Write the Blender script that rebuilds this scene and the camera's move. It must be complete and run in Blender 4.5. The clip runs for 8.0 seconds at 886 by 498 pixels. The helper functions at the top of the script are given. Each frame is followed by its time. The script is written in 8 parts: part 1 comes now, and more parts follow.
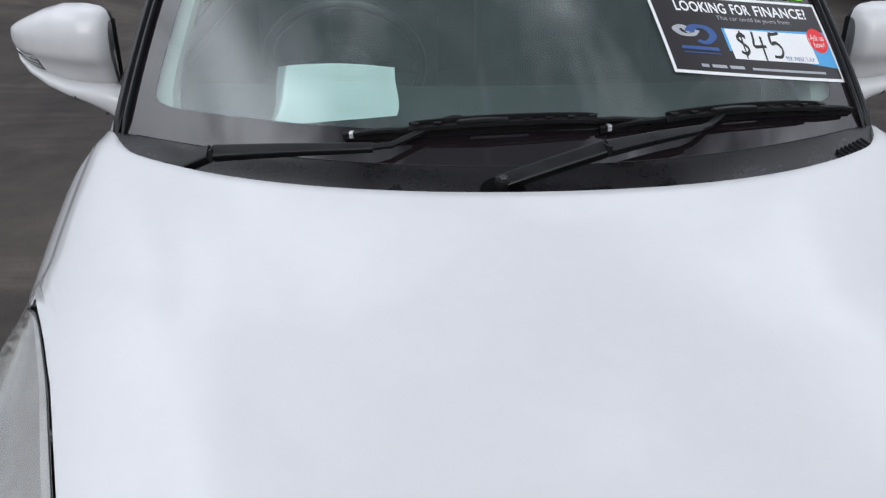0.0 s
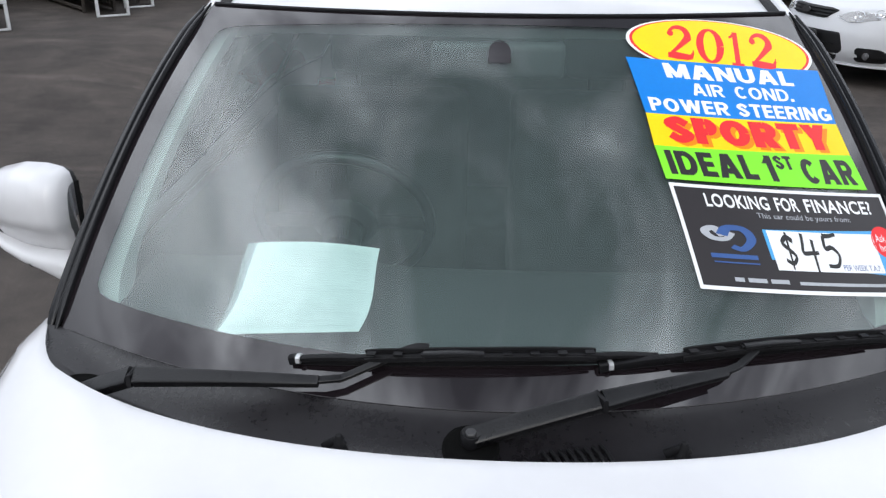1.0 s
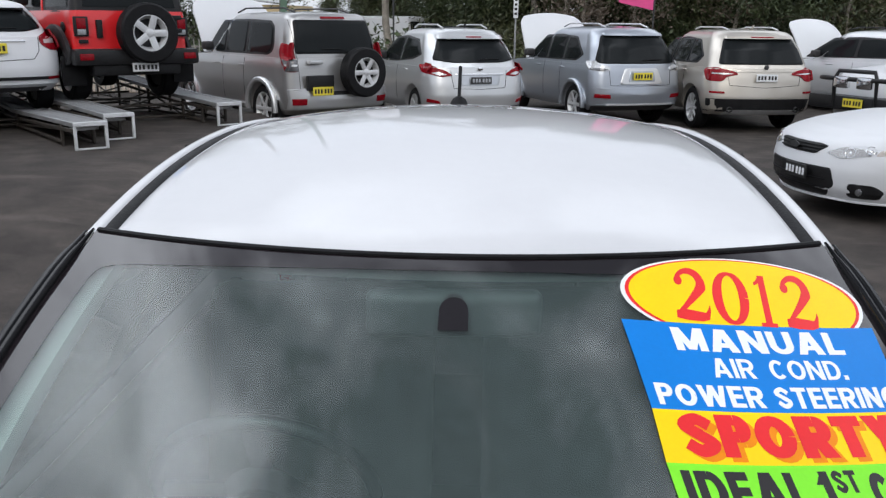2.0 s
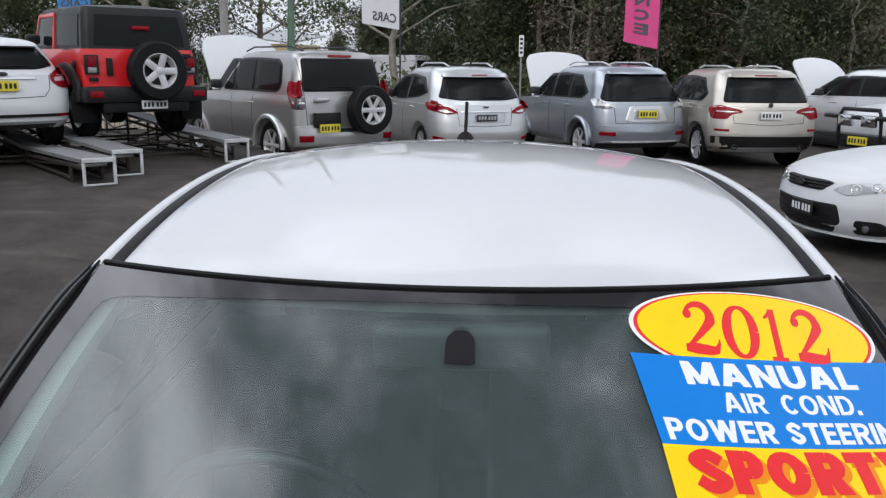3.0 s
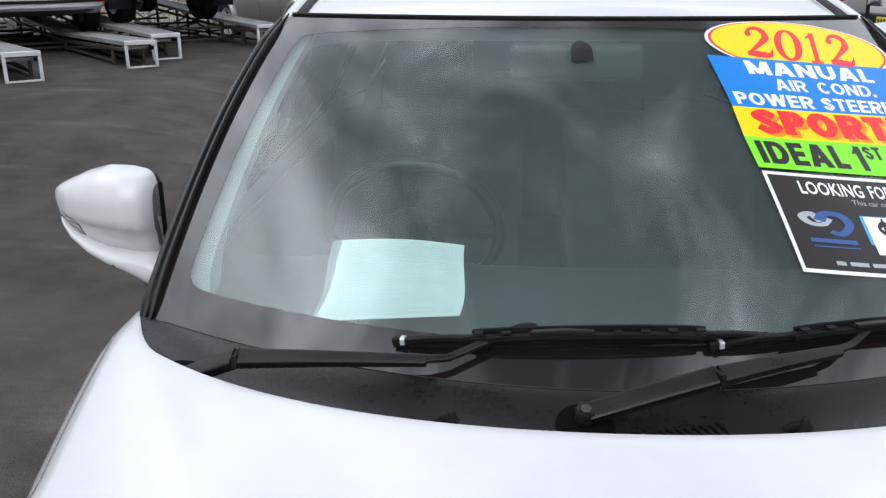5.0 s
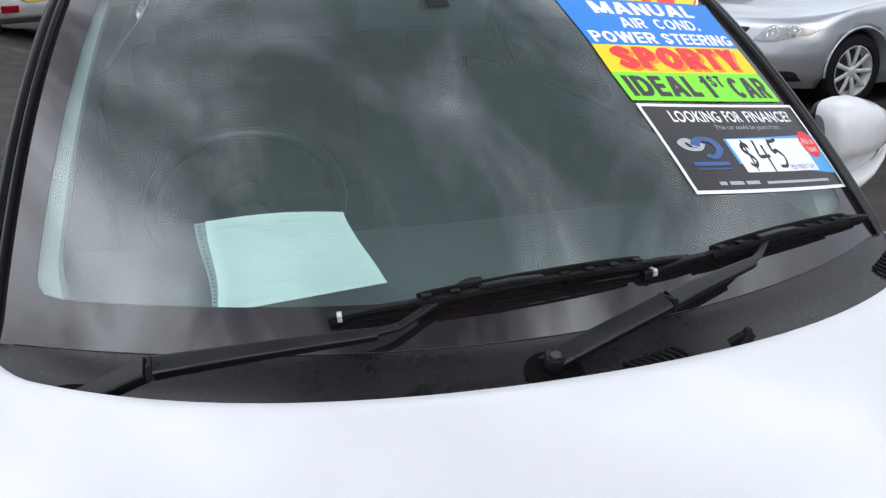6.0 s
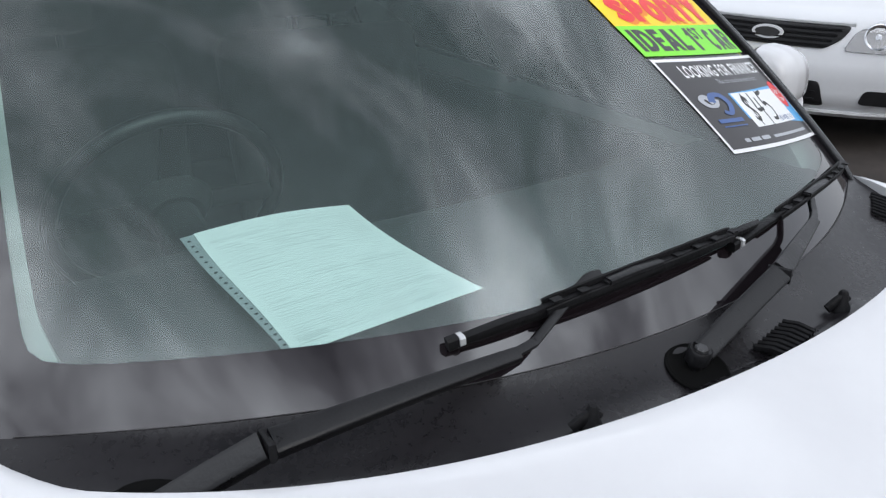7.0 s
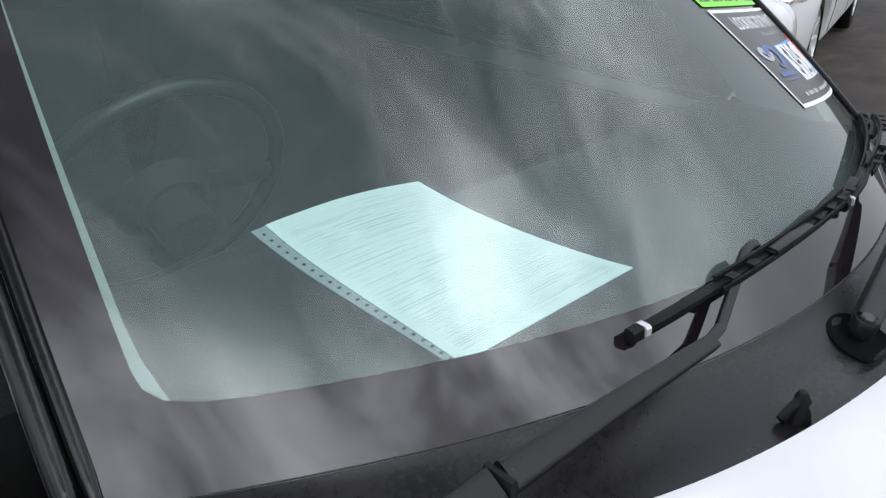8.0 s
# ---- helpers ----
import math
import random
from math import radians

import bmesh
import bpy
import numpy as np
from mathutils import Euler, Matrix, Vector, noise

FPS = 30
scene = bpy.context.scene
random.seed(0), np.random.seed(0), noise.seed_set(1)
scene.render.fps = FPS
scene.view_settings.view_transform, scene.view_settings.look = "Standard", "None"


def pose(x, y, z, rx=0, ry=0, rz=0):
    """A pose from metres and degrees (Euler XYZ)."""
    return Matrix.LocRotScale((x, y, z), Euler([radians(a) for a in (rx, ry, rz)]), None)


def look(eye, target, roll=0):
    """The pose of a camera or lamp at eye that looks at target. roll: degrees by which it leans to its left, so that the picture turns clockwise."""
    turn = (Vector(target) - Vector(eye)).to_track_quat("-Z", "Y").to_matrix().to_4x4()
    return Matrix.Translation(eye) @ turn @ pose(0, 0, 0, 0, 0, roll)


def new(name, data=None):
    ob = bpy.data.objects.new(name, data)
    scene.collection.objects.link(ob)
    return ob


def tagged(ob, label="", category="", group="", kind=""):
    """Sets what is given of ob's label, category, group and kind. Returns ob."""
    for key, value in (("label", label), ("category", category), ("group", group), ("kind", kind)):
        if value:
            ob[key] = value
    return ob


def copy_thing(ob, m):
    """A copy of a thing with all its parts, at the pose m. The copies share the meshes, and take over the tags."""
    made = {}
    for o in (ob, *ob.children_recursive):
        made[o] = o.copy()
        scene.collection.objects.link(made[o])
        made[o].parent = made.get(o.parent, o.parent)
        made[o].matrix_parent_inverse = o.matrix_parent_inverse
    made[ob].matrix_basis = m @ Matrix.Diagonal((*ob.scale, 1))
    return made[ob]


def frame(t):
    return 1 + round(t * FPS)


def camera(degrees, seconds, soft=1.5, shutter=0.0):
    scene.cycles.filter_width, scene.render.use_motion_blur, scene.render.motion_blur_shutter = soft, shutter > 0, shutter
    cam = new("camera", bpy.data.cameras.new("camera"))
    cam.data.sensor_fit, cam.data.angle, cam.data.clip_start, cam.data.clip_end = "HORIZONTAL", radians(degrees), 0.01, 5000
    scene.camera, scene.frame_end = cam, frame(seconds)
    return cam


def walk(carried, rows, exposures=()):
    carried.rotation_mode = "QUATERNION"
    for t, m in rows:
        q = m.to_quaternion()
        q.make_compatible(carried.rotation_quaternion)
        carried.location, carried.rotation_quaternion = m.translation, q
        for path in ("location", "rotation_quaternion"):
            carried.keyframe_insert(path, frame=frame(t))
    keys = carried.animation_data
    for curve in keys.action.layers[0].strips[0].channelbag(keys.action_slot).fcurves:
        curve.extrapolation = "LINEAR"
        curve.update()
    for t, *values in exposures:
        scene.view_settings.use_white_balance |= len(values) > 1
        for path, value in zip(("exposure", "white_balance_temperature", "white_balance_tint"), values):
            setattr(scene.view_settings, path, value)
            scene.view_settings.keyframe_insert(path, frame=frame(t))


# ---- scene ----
# Car yard under a cloudy sky: a white hatchback seen from its bonnet, cars on ramps and in rows behind it.
cam = camera(55.27, 8.0, soft=1.3)
PATH = [
    (0, (-0.176, -2.023, 1.507), (-0.1301, -1.1302, 1.0592), 0.42),
    (0.5, (-0.089, -1.898, 1.565), (-0.0822, -0.9907, 1.1458), 1.14),
    (1, (-0.020, -1.705, 1.637), (-0.0623, -0.7826, 1.2527), 0.63),
    (1.5, (-0.019, -1.465, 1.701), (-0.0534, -0.5179, 1.3807), 0.77),
    (2, (0.029, -1.263, 1.753), (-0.0060, -0.2970, 1.4949), 0.60),
    (3.5, (0.023, -1.258, 1.728), (-0.0282, -0.2822, 1.5138), 0.31),
    (4, (-0.062, -1.450, 1.664), (-0.1363, -0.4803, 1.4322), -0.78),
    (4.5, (-0.103, -1.626, 1.589), (-0.2220, -0.6731, 1.3089), -0.99),
    (5, (-0.139, -1.746, 1.545), (-0.1988, -0.8020, 1.2199), 0.02),
    (5.2, (-0.184, -1.755, 1.530), (-0.1850, -0.8125, 1.1956), 0.11),
    (6.3, (-0.477, -1.551, 1.474), (-0.1246, -0.6878, 1.1133), -0.17),
    (6.5, (-0.528, -1.486, 1.466), (-0.1267, -0.6494, 1.0937), 0.28),
    (7, (-0.686, -1.305, 1.467), (-0.1592, -0.5521, 1.0737), 0.70),
    (7.5, (-0.763, -1.158, 1.449), (-0.1463, -0.4844, 1.0418), 1.72),
    (8, (-0.820, -1.033, 1.418), (-0.1695, -0.4005, 0.9980), 1.69),
]
walk(cam, [(t, look(eye, target, roll)) for t, eye, target, roll in PATH],
     exposures=[(0, 0.04), (0.5, 0.20), (1, 0.40), (1.5, 0.5), (2, 0.20), (3.5, 0.12), (4, 0.2), (4.5, 0.34), (5, 0.36), (6.5, 0.30), (7.25, 0.26), (8, 0.40)])

# ---------------------------------------------------------------- sky and sun
world = bpy.data.worlds.new("overcast_sky")
scene.world = world
world.use_nodes = True
wn, wl = world.node_tree.nodes, world.node_tree.links
wn.clear()


def wnode(kind, **kw):
    n = wn.new(kind)
    for k, v in kw.items():
        n.inputs[k].default_value = v
    return n


SUN_ELEV, SUN_ROT = radians(34), radians(182)
sky = wn.new("ShaderNodeTexSky")
sky.sky_type = "NISHITA"
sky.sun_disc = False
sky.sun_elevation, sky.sun_rotation = SUN_ELEV, SUN_ROT
sky.air_density, sky.dust_density = 1.0, 2.0
tc = wn.new("ShaderNodeTexCoord")
sep = wn.new("ShaderNodeSeparateXYZ")
wl.new(tc.outputs["Generated"], sep.inputs[0])
# cloud layer: a flat sheet overhead, drawn by dividing by the height of the ray
zmax = wn.new("ShaderNodeMath")
zmax.operation = "ADD"
zmax.inputs[1].default_value = 0.30
wl.new(sep.outputs["Z"], zmax.inputs[0])
dx, dy = wn.new("ShaderNodeMath"), wn.new("ShaderNodeMath")
for d, axis in ((dx, "X"), (dy, "Y")):
    d.operation = "DIVIDE"
    wl.new(sep.outputs[axis], d.inputs[0])
    wl.new(zmax.outputs[0], d.inputs[1])
comb = wn.new("ShaderNodeCombineXYZ")
wl.new(dx.outputs[0], comb.inputs[0])
wl.new(dy.outputs[0], comb.inputs[1])
stretch = wn.new("ShaderNodeMapping")
stretch.inputs["Scale"].default_value = (1.6, 1.0, 1.0)
stretch.inputs["Location"].default_value = (0.35, 0.2, 0.0)
stretch.inputs["Rotation"].default_value = (0, 0, radians(8))
wl.new(comb.outputs[0], stretch.inputs[0])
cloud = wnode("ShaderNodeTexNoise", Scale=1.75, Detail=7.0, Roughness=0.55, Distortion=0.60)
wl.new(stretch.outputs[0], cloud.inputs["Vector"])
ramp = wn.new("ShaderNodeValToRGB")
cr = ramp.color_ramp
cr.elements[0].position, cr.elements[0].color = 0.41, (0.20, 0.225, 0.255, 1)
cr.elements[1].position, cr.elements[1].color = 0.72, (3.5, 3.7, 4.0, 1)
e = cr.elements.new(0.52)
e.color = (0.92, 0.965, 1.08, 1)
# unseen dark cloud bank added overhead to dim windscreen reflections, thinner towards the horizon
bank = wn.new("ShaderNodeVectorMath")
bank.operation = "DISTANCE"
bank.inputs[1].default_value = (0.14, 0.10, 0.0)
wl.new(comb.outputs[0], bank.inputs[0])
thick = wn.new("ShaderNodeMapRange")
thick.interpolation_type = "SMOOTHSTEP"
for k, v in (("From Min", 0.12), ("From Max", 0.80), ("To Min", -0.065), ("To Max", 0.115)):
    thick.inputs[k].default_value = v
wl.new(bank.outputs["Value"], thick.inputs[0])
# the sky towards -y is also dimmed, for darker reflections low on the glass
front_dimming = wn.new("ShaderNodeMapRange")
front_dimming.interpolation_type = "SMOOTHSTEP"
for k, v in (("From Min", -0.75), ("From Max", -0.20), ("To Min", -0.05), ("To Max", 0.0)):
    front_dimming.inputs[k].default_value = v
wl.new(dy.outputs[0], front_dimming.inputs[0])
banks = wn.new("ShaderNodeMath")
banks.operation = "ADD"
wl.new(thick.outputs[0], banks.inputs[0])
wl.new(front_dimming.outputs[0], banks.inputs[1])
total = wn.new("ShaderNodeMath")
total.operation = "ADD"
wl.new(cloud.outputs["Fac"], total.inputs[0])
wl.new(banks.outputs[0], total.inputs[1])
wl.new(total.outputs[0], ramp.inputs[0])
sky_scaled = wn.new("ShaderNodeVectorMath")
sky_scaled.operation = "SCALE"
sky_scaled.inputs["Scale"].default_value = 0.10
wl.new(sky.outputs[0], sky_scaled.inputs[0])
mixc = wn.new("ShaderNodeMix")
mixc.data_type = "RGBA"
mixc.inputs["Factor"].default_value = 0.86
wl.new(sky_scaled.outputs[0], mixc.inputs["A"])
# haze evens the clouds out towards the horizon
haze_fac = wn.new("ShaderNodeMapRange")
haze_fac.interpolation_type = "SMOOTHSTEP"
haze_fac.inputs["From Min"].default_value, haze_fac.inputs["From Max"].default_value = 0.34, 0.88
wl.new(sep.outputs["Z"], haze_fac.inputs[0])
haze = wn.new("ShaderNodeMix")
haze.data_type = "RGBA"
haze.inputs["A"].default_value = (0.758, 0.80, 0.885, 1)
wl.new(haze_fac.outputs[0], haze.inputs["Factor"])
wl.new(ramp.outputs[0], haze.inputs["B"])
wl.new(haze.outputs["Result"], mixc.inputs["B"])
bg = wn.new("ShaderNodeBackground")
bg.inputs["Strength"].default_value = 0.97
wl.new(mixc.outputs["Result"], bg.inputs["Color"])
wo = wn.new("ShaderNodeOutputWorld")
wl.new(bg.outputs[0], wo.inputs[0])

sun_data = bpy.data.lights.new("sun", "SUN")
sun_data.energy, sun_data.angle, sun_data.color = 0.60, radians(30), (1.0, 0.97, 0.92)
sun = new("sun", sun_data)
to_sun = Vector((math.sin(SUN_ROT) * math.cos(SUN_ELEV), math.cos(SUN_ROT) * math.cos(SUN_ELEV), math.sin(SUN_ELEV)))
sun.matrix_world = look(to_sun * 40, (0, 0, 0))
scene.view_settings.exposure = 0.0

# ---------------------------------------------------------------- materials
def material(name, color, rough=0.5, metal=0.0, vary=0.0, scale=8.0, bump=0.0, bump_scale=60.0, coat=0.0, spec=0.5, rough_vary=0.0, tint=None):
    """A procedural surface: base colour with two scales of variation, roughness variation and fine relief."""
    m = bpy.data.materials.new(name)
    m.use_nodes = True
    n, l = m.node_tree.nodes, m.node_tree.links
    p = n["Principled BSDF"]
    p.inputs["Base Color"].default_value = (*color, 1)
    p.inputs["Roughness"].default_value = rough
    p.inputs["Metallic"].default_value = metal
    p.inputs["Coat Weight"].default_value = coat
    p.inputs["Coat Roughness"].default_value = 0.04
    p.inputs["Specular IOR Level"].default_value = spec
    co = n.new("ShaderNodeTexCoord")
    if vary or rough_vary:
        big = n.new("ShaderNodeTexNoise")
        big.inputs["Scale"].default_value, big.inputs["Detail"].default_value = scale, 6
        l.new(co.outputs["Object"], big.inputs["Vector"])
        fine = n.new("ShaderNodeTexNoise")
        fine.inputs["Scale"].default_value, fine.inputs["Detail"].default_value = scale * 14, 3
        l.new(co.outputs["Object"], fine.inputs["Vector"])
        both = n.new("ShaderNodeMix")
        both.inputs["Factor"].default_value = 0.4
        l.new(big.outputs["Fac"], both.inputs["A"])
        l.new(fine.outputs["Fac"], both.inputs["B"])
        if vary:
            r = n.new("ShaderNodeValToRGB")
            dark = [c * (1 - vary) for c in color]
            light = tint or [min(1, c * (1 + vary)) for c in color]
            r.color_ramp.elements[0].position, r.color_ramp.elements[0].color = 0.32, (*dark, 1)
            r.color_ramp.elements[1].position, r.color_ramp.elements[1].color = 0.68, (*light, 1)
            l.new(both.outputs["Result"], r.inputs[0])
            l.new(r.outputs[0], p.inputs["Base Color"])
        if rough_vary:
            mr = n.new("ShaderNodeMapRange")
            mr.inputs["From Min"].default_value, mr.inputs["From Max"].default_value = 0.3, 0.7
            mr.inputs["To Min"].default_value, mr.inputs["To Max"].default_value = max(0.02, rough - rough_vary), rough + rough_vary
            l.new(both.outputs["Result"], mr.inputs[0])
            l.new(mr.outputs[0], p.inputs["Roughness"])
    if bump:
        b = n.new("ShaderNodeTexNoise")
        b.inputs["Scale"].default_value, b.inputs["Detail"].default_value = bump_scale, 4
        l.new(co.outputs["Object"], b.inputs["Vector"])
        bn = n.new("ShaderNodeBump")
        bn.inputs["Strength"].default_value, bn.inputs["Distance"].default_value = bump, 0.01
        l.new(b.outputs["Fac"], bn.inputs["Height"])
        l.new(bn.outputs[0], p.inputs["Normal"])
    return m


def clear_glass(name, tint, f0=0.045, rough=0.012):
    """Thin glass: tinted see-through, with a clear reflection that grows at a grazing angle."""
    m = bpy.data.materials.new(name)
    m.use_nodes = True
    n, l = m.node_tree.nodes, m.node_tree.links
    n.clear()
    t = n.new("ShaderNodeBsdfTransparent")
    t.inputs[0].default_value = (*tint, 1)
    g = n.new("ShaderNodeBsdfGlossy")
    g.inputs["Roughness"].default_value = rough
    f = n.new("ShaderNodeLayerWeight")
    f.inputs["Blend"].default_value = 0.5
    pw = n.new("ShaderNodeMath")
    pw.operation = "POWER"
    pw.inputs[1].default_value = 5.0
    l.new(f.outputs["Facing"], pw.inputs[0])
    mr = n.new("ShaderNodeMapRange")
    mr.inputs["To Min"].default_value = f0
    l.new(pw.outputs[0], mr.inputs[0])
    mx = n.new("ShaderNodeMixShader")
    o = n.new("ShaderNodeOutputMaterial")
    l.new(mr.outputs[0], mx.inputs[0])
    l.new(t.outputs[0], mx.inputs[1])
    l.new(g.outputs[0], mx.inputs[2])
    l.new(mx.outputs[0], o.inputs[0])
    return m


def paint(name, color, metal=0.0, rough=0.3, vary=0.03):
    return material(name, color, rough, metal, vary, 2.5, 0.0, 60, coat=0.8, rough_vary=0.02)


M = {
    "white": material("white_paint", (0.632, 0.634, 0.650), 0.55, 0.0, 0.02, 2.5, coat=1.0, spec=0.3),
    "white_far": material("white_car_paint", (0.66, 0.67, 0.69), 0.45, 0.0, 0.02, 2.5, coat=0.2, rough_vary=0.08),
    "silver": paint("silver_paint", (0.50, 0.52, 0.55), 0.75, 0.33),
    "warm_silver": paint("warm_silver_paint", (0.40, 0.395, 0.39), 0.7, 0.33),
    "light_silver": paint("light_silver_paint", (0.60, 0.61, 0.62), 0.6, 0.33),
    "blue_silver": paint("blue_silver_paint", (0.40, 0.43, 0.48), 0.7, 0.33),
    "champagne": paint("champagne_paint", (0.56, 0.52, 0.46), 0.65, 0.33),
    "red": paint("red_paint", (0.72, 0.018, 0.022), 0.0, 0.33),
    "maroon": paint("dark_red_paint", (0.06, 0.012, 0.015), 0.3, 0.3),
    "glass": clear_glass("windscreen_glass", (0.905, 0.988, 0.972), 0.112),
    "cabin_glass": clear_glass("side_window_glass", (0.22, 0.25, 0.245), 0.05),
    "lens": clear_glass("lamp_lens", (0.94, 0.945, 0.95), 0.05, 0.04),
    "side_glass": material("tinted_glass", (0.012, 0.014, 0.015), 0.04, 0.0, 0.1, 1.5, spec=0.10),
    "frit": material("black_ceramic", (0.013, 0.010, 0.012), 0.03, 0.0, 0.15, 3.0, spec=0.80),
    "plastic": material("black_plastic", (0.013, 0.013, 0.014), 0.40, 0.0, 0.35, 9.0, 0.12, 420, rough_vary=0.14, spec=0.3),
    "gloss_black": material("gloss_black_trim", (0.006, 0.006, 0.007), 0.12, 0.0, 0.3, 14, 0.03, 200, rough_vary=0.05, spec=0.28),
    "plastic_grey": material("weathered_plastic", (0.036, 0.035, 0.037), 0.52, 0.0, 0.3, 6.0, 0.1, 380, rough_vary=0.12),
    "scuttle": material("scuttle_plastic", (0.0105, 0.0095, 0.0110), 0.30, 0.0, 0.3, 9.0, 0.025, 420, rough_vary=0.12, spec=0.32),
    "indicator": material("indicator_lens", (0.30, 0.31, 0.32), 0.2, 0.2, 0.3, 60, coat=0.5),
    "lamp_haze": material("yellowed_lens", (0.52, 0.50, 0.47), 0.25, 0.0, 0.15, 20, coat=0.6),
    "pit": material("shadowed_plastic", (0.005, 0.005, 0.005), 0.8, 0.0, 0.2, 30, spec=0.05),
    "rubber": material("rubber", (0.010, 0.010, 0.011), 0.55, 0.0, 0.4, 12.0, 0.15, 200, rough_vary=0.1, spec=0.16),
    "wiper": material("wiper_black", (0.0085, 0.0085, 0.0095), 0.36, 0.0, 0.3, 25.0, 0.08, 300, rough_vary=0.15, spec=0.32),
    "chrome": material("chrome", (0.75, 0.75, 0.76), 0.12, 1.0, 0.05, 10, rough_vary=0.05),
    "alloy": material("alloy", (0.62, 0.63, 0.64), 0.4, 0.35, 0.1, 12, rough_vary=0.1),
    "dark_metal": material("dark_metal", (0.06, 0.06, 0.062), 0.5, 0.5, 0.3, 10, 0.1, 80),
    "steel": material("galvanised_steel", (0.34, 0.345, 0.35), 0.5, 0.5, 0.25, 7, 0.1, 90, rough_vary=0.15),
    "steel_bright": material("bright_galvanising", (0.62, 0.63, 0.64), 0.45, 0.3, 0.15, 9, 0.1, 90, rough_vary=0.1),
    "steel_mesh": material("expanded_steel_mesh", (0.075, 0.076, 0.078), 0.65, 0.3, 0.5, 40, 0.3, 120),
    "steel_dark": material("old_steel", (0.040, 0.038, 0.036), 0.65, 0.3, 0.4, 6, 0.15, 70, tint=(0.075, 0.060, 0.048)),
    "lamp_red": material("red_lamp", (0.23, 0.004, 0.010), 0.22, 0.0, 0.35, 30, spec=0.25),
    "lamp_bowl": material("headlamp_bowl", (0.40, 0.39, 0.38), 0.20, 0.7, 0.45, 10, 0.5, 24, coat=0.5),
    "lamp_smoke": material("smoked_lamp", (0.10, 0.10, 0.105), 0.15, 0.2, 0.4, 40, coat=1.0),
    "lamp_white": material("clear_lamp", (0.62, 0.63, 0.64), 0.15, 0.3, 0.25, 40, coat=1.0),
    "lamp_amber_pale": material("pale_amber_lamp", (0.52, 0.46, 0.41), 0.2, 0.0, 0.2, 30, coat=0.6),
    "yellow_plate": material("yellow_plate", (0.72, 0.60, 0.05), 0.4, 0.0, 0.06, 20),
    "white_plate": material("white_plate", (0.75, 0.76, 0.77), 0.4, 0.0, 0.06, 20),
    "ink": material("black_ink", (0.012, 0.012, 0.012), 0.5),
    "dash": material("dashboard_plastic", (0.027, 0.028, 0.028), 0.7, 0.0, 0.2, 9, 0.25, 260),
    "seat": material("seat_fabric", (0.060, 0.062, 0.064), 0.9, 0.0, 0.3, 14, 0.3, 320),
    "column": material("column_plastic", (0.012, 0.013, 0.013), 0.7, 0.0, 0.2, 20, 0.1, 300),
    "steer": material("steering_plastic", (0.022, 0.023, 0.024), 0.30, 0.0, 0.2, 20, 0.1, 300),
    "trim_light": material("pillar_trim", (0.36, 0.37, 0.355), 0.75, 0.0, 0.06, 9, 0.1, 250),
    "liner": material("roof_lining", (0.50, 0.50, 0.48), 0.9, 0.0, 0.06, 12, 0.15, 300),
    "paper": material("paper", (0.80, 0.82, 0.80), 0.7, 0.0, 0.03, 14),
    "paper_ink": material("grey_print", (0.52, 0.55, 0.54), 0.7, 0.0, 0.2, 30),
    "sleeve": material("plastic_sleeve_edge", (0.30, 0.33, 0.34), 0.3, 0.0, 0.1, 30),
    "st_blue": material("blue_vinyl", (0.0, 0.20, 0.66), 0.35, 0.0, 0.04, 12, spec=0.3),
    "st_yellow": material("yellow_vinyl", (0.95, 0.66, 0.0), 0.35, 0.0, 0.04, 12, spec=0.3),
    "st_green": material("green_vinyl", (0.22, 0.80, 0.03), 0.35, 0.0, 0.04, 12, spec=0.3),
    "st_red": material("red_vinyl", (0.80, 0.025, 0.03), 0.35, 0.0, 0.04, 12, spec=0.3),
    "st_orange": material("orange_vinyl", (0.85, 0.26, 0.0), 0.35, 0.0, 0.04, 12, spec=0.3),
    "st_white": material("white_vinyl", (0.84, 0.85, 0.86), 0.35, 0.0, 0.02, 12),
    "st_black": material("black_vinyl", (0.030, 0.027, 0.029), 0.28, 0.0, 0.06, 12, spec=0.3),
    "st_cyan": material("light_blue_vinyl", (0.06, 0.36, 0.72), 0.35, 0.0, 0.04, 12),
    "st_navy": material("navy_print", (0.03, 0.09, 0.28), 0.35, 0.0, 0.1, 12),
    "st_grey": material("grey_print_vinyl", (0.40, 0.42, 0.45), 0.35, 0.0, 0.1, 12),
    "flag_pink": material("pink_flag_cloth", (0.72, 0.08, 0.26), 0.8, 0.0, 0.1, 5),
    "flag_white": material("white_flag_cloth", (0.70, 0.70, 0.72), 0.8, 0.0, 0.06, 5),
    "flag_blue": material("blue_flag_cloth", (0.04, 0.25, 0.60), 0.8, 0.0, 0.1, 5),
    "flag_ink": material("flag_print", (0.10, 0.09, 0.12), 0.8, 0.0, 0.2, 8),
    "bark": material("bark", (0.16, 0.14, 0.115), 0.9, 0.0, 0.4, 3, 0.5, 25, tint=(0.38, 0.35, 0.30)),
    "pole_green": material("green_pole", (0.10, 0.17, 0.12), 0.7, 0.0, 0.2, 4),
    "pole_grey": material("concrete_pole", (0.28, 0.28, 0.27), 0.85, 0.0, 0.15, 4),
    "wall_cream": material("cream_wall", (0.55, 0.44, 0.26), 0.85, 0.0, 0.08, 1.5),
    "roof_grey": material("metal_roof", (0.40, 0.41, 0.42), 0.5, 0.4, 0.1, 1.5),
    "fence": material("fence_paint", (0.25, 0.24, 0.22), 0.7, 0.2, 0.25, 5),
    "earth": material("bare_earth", (0.26, 0.21, 0.16), 0.95, 0.0, 0.3, 0.6, 0.4, 8),
}


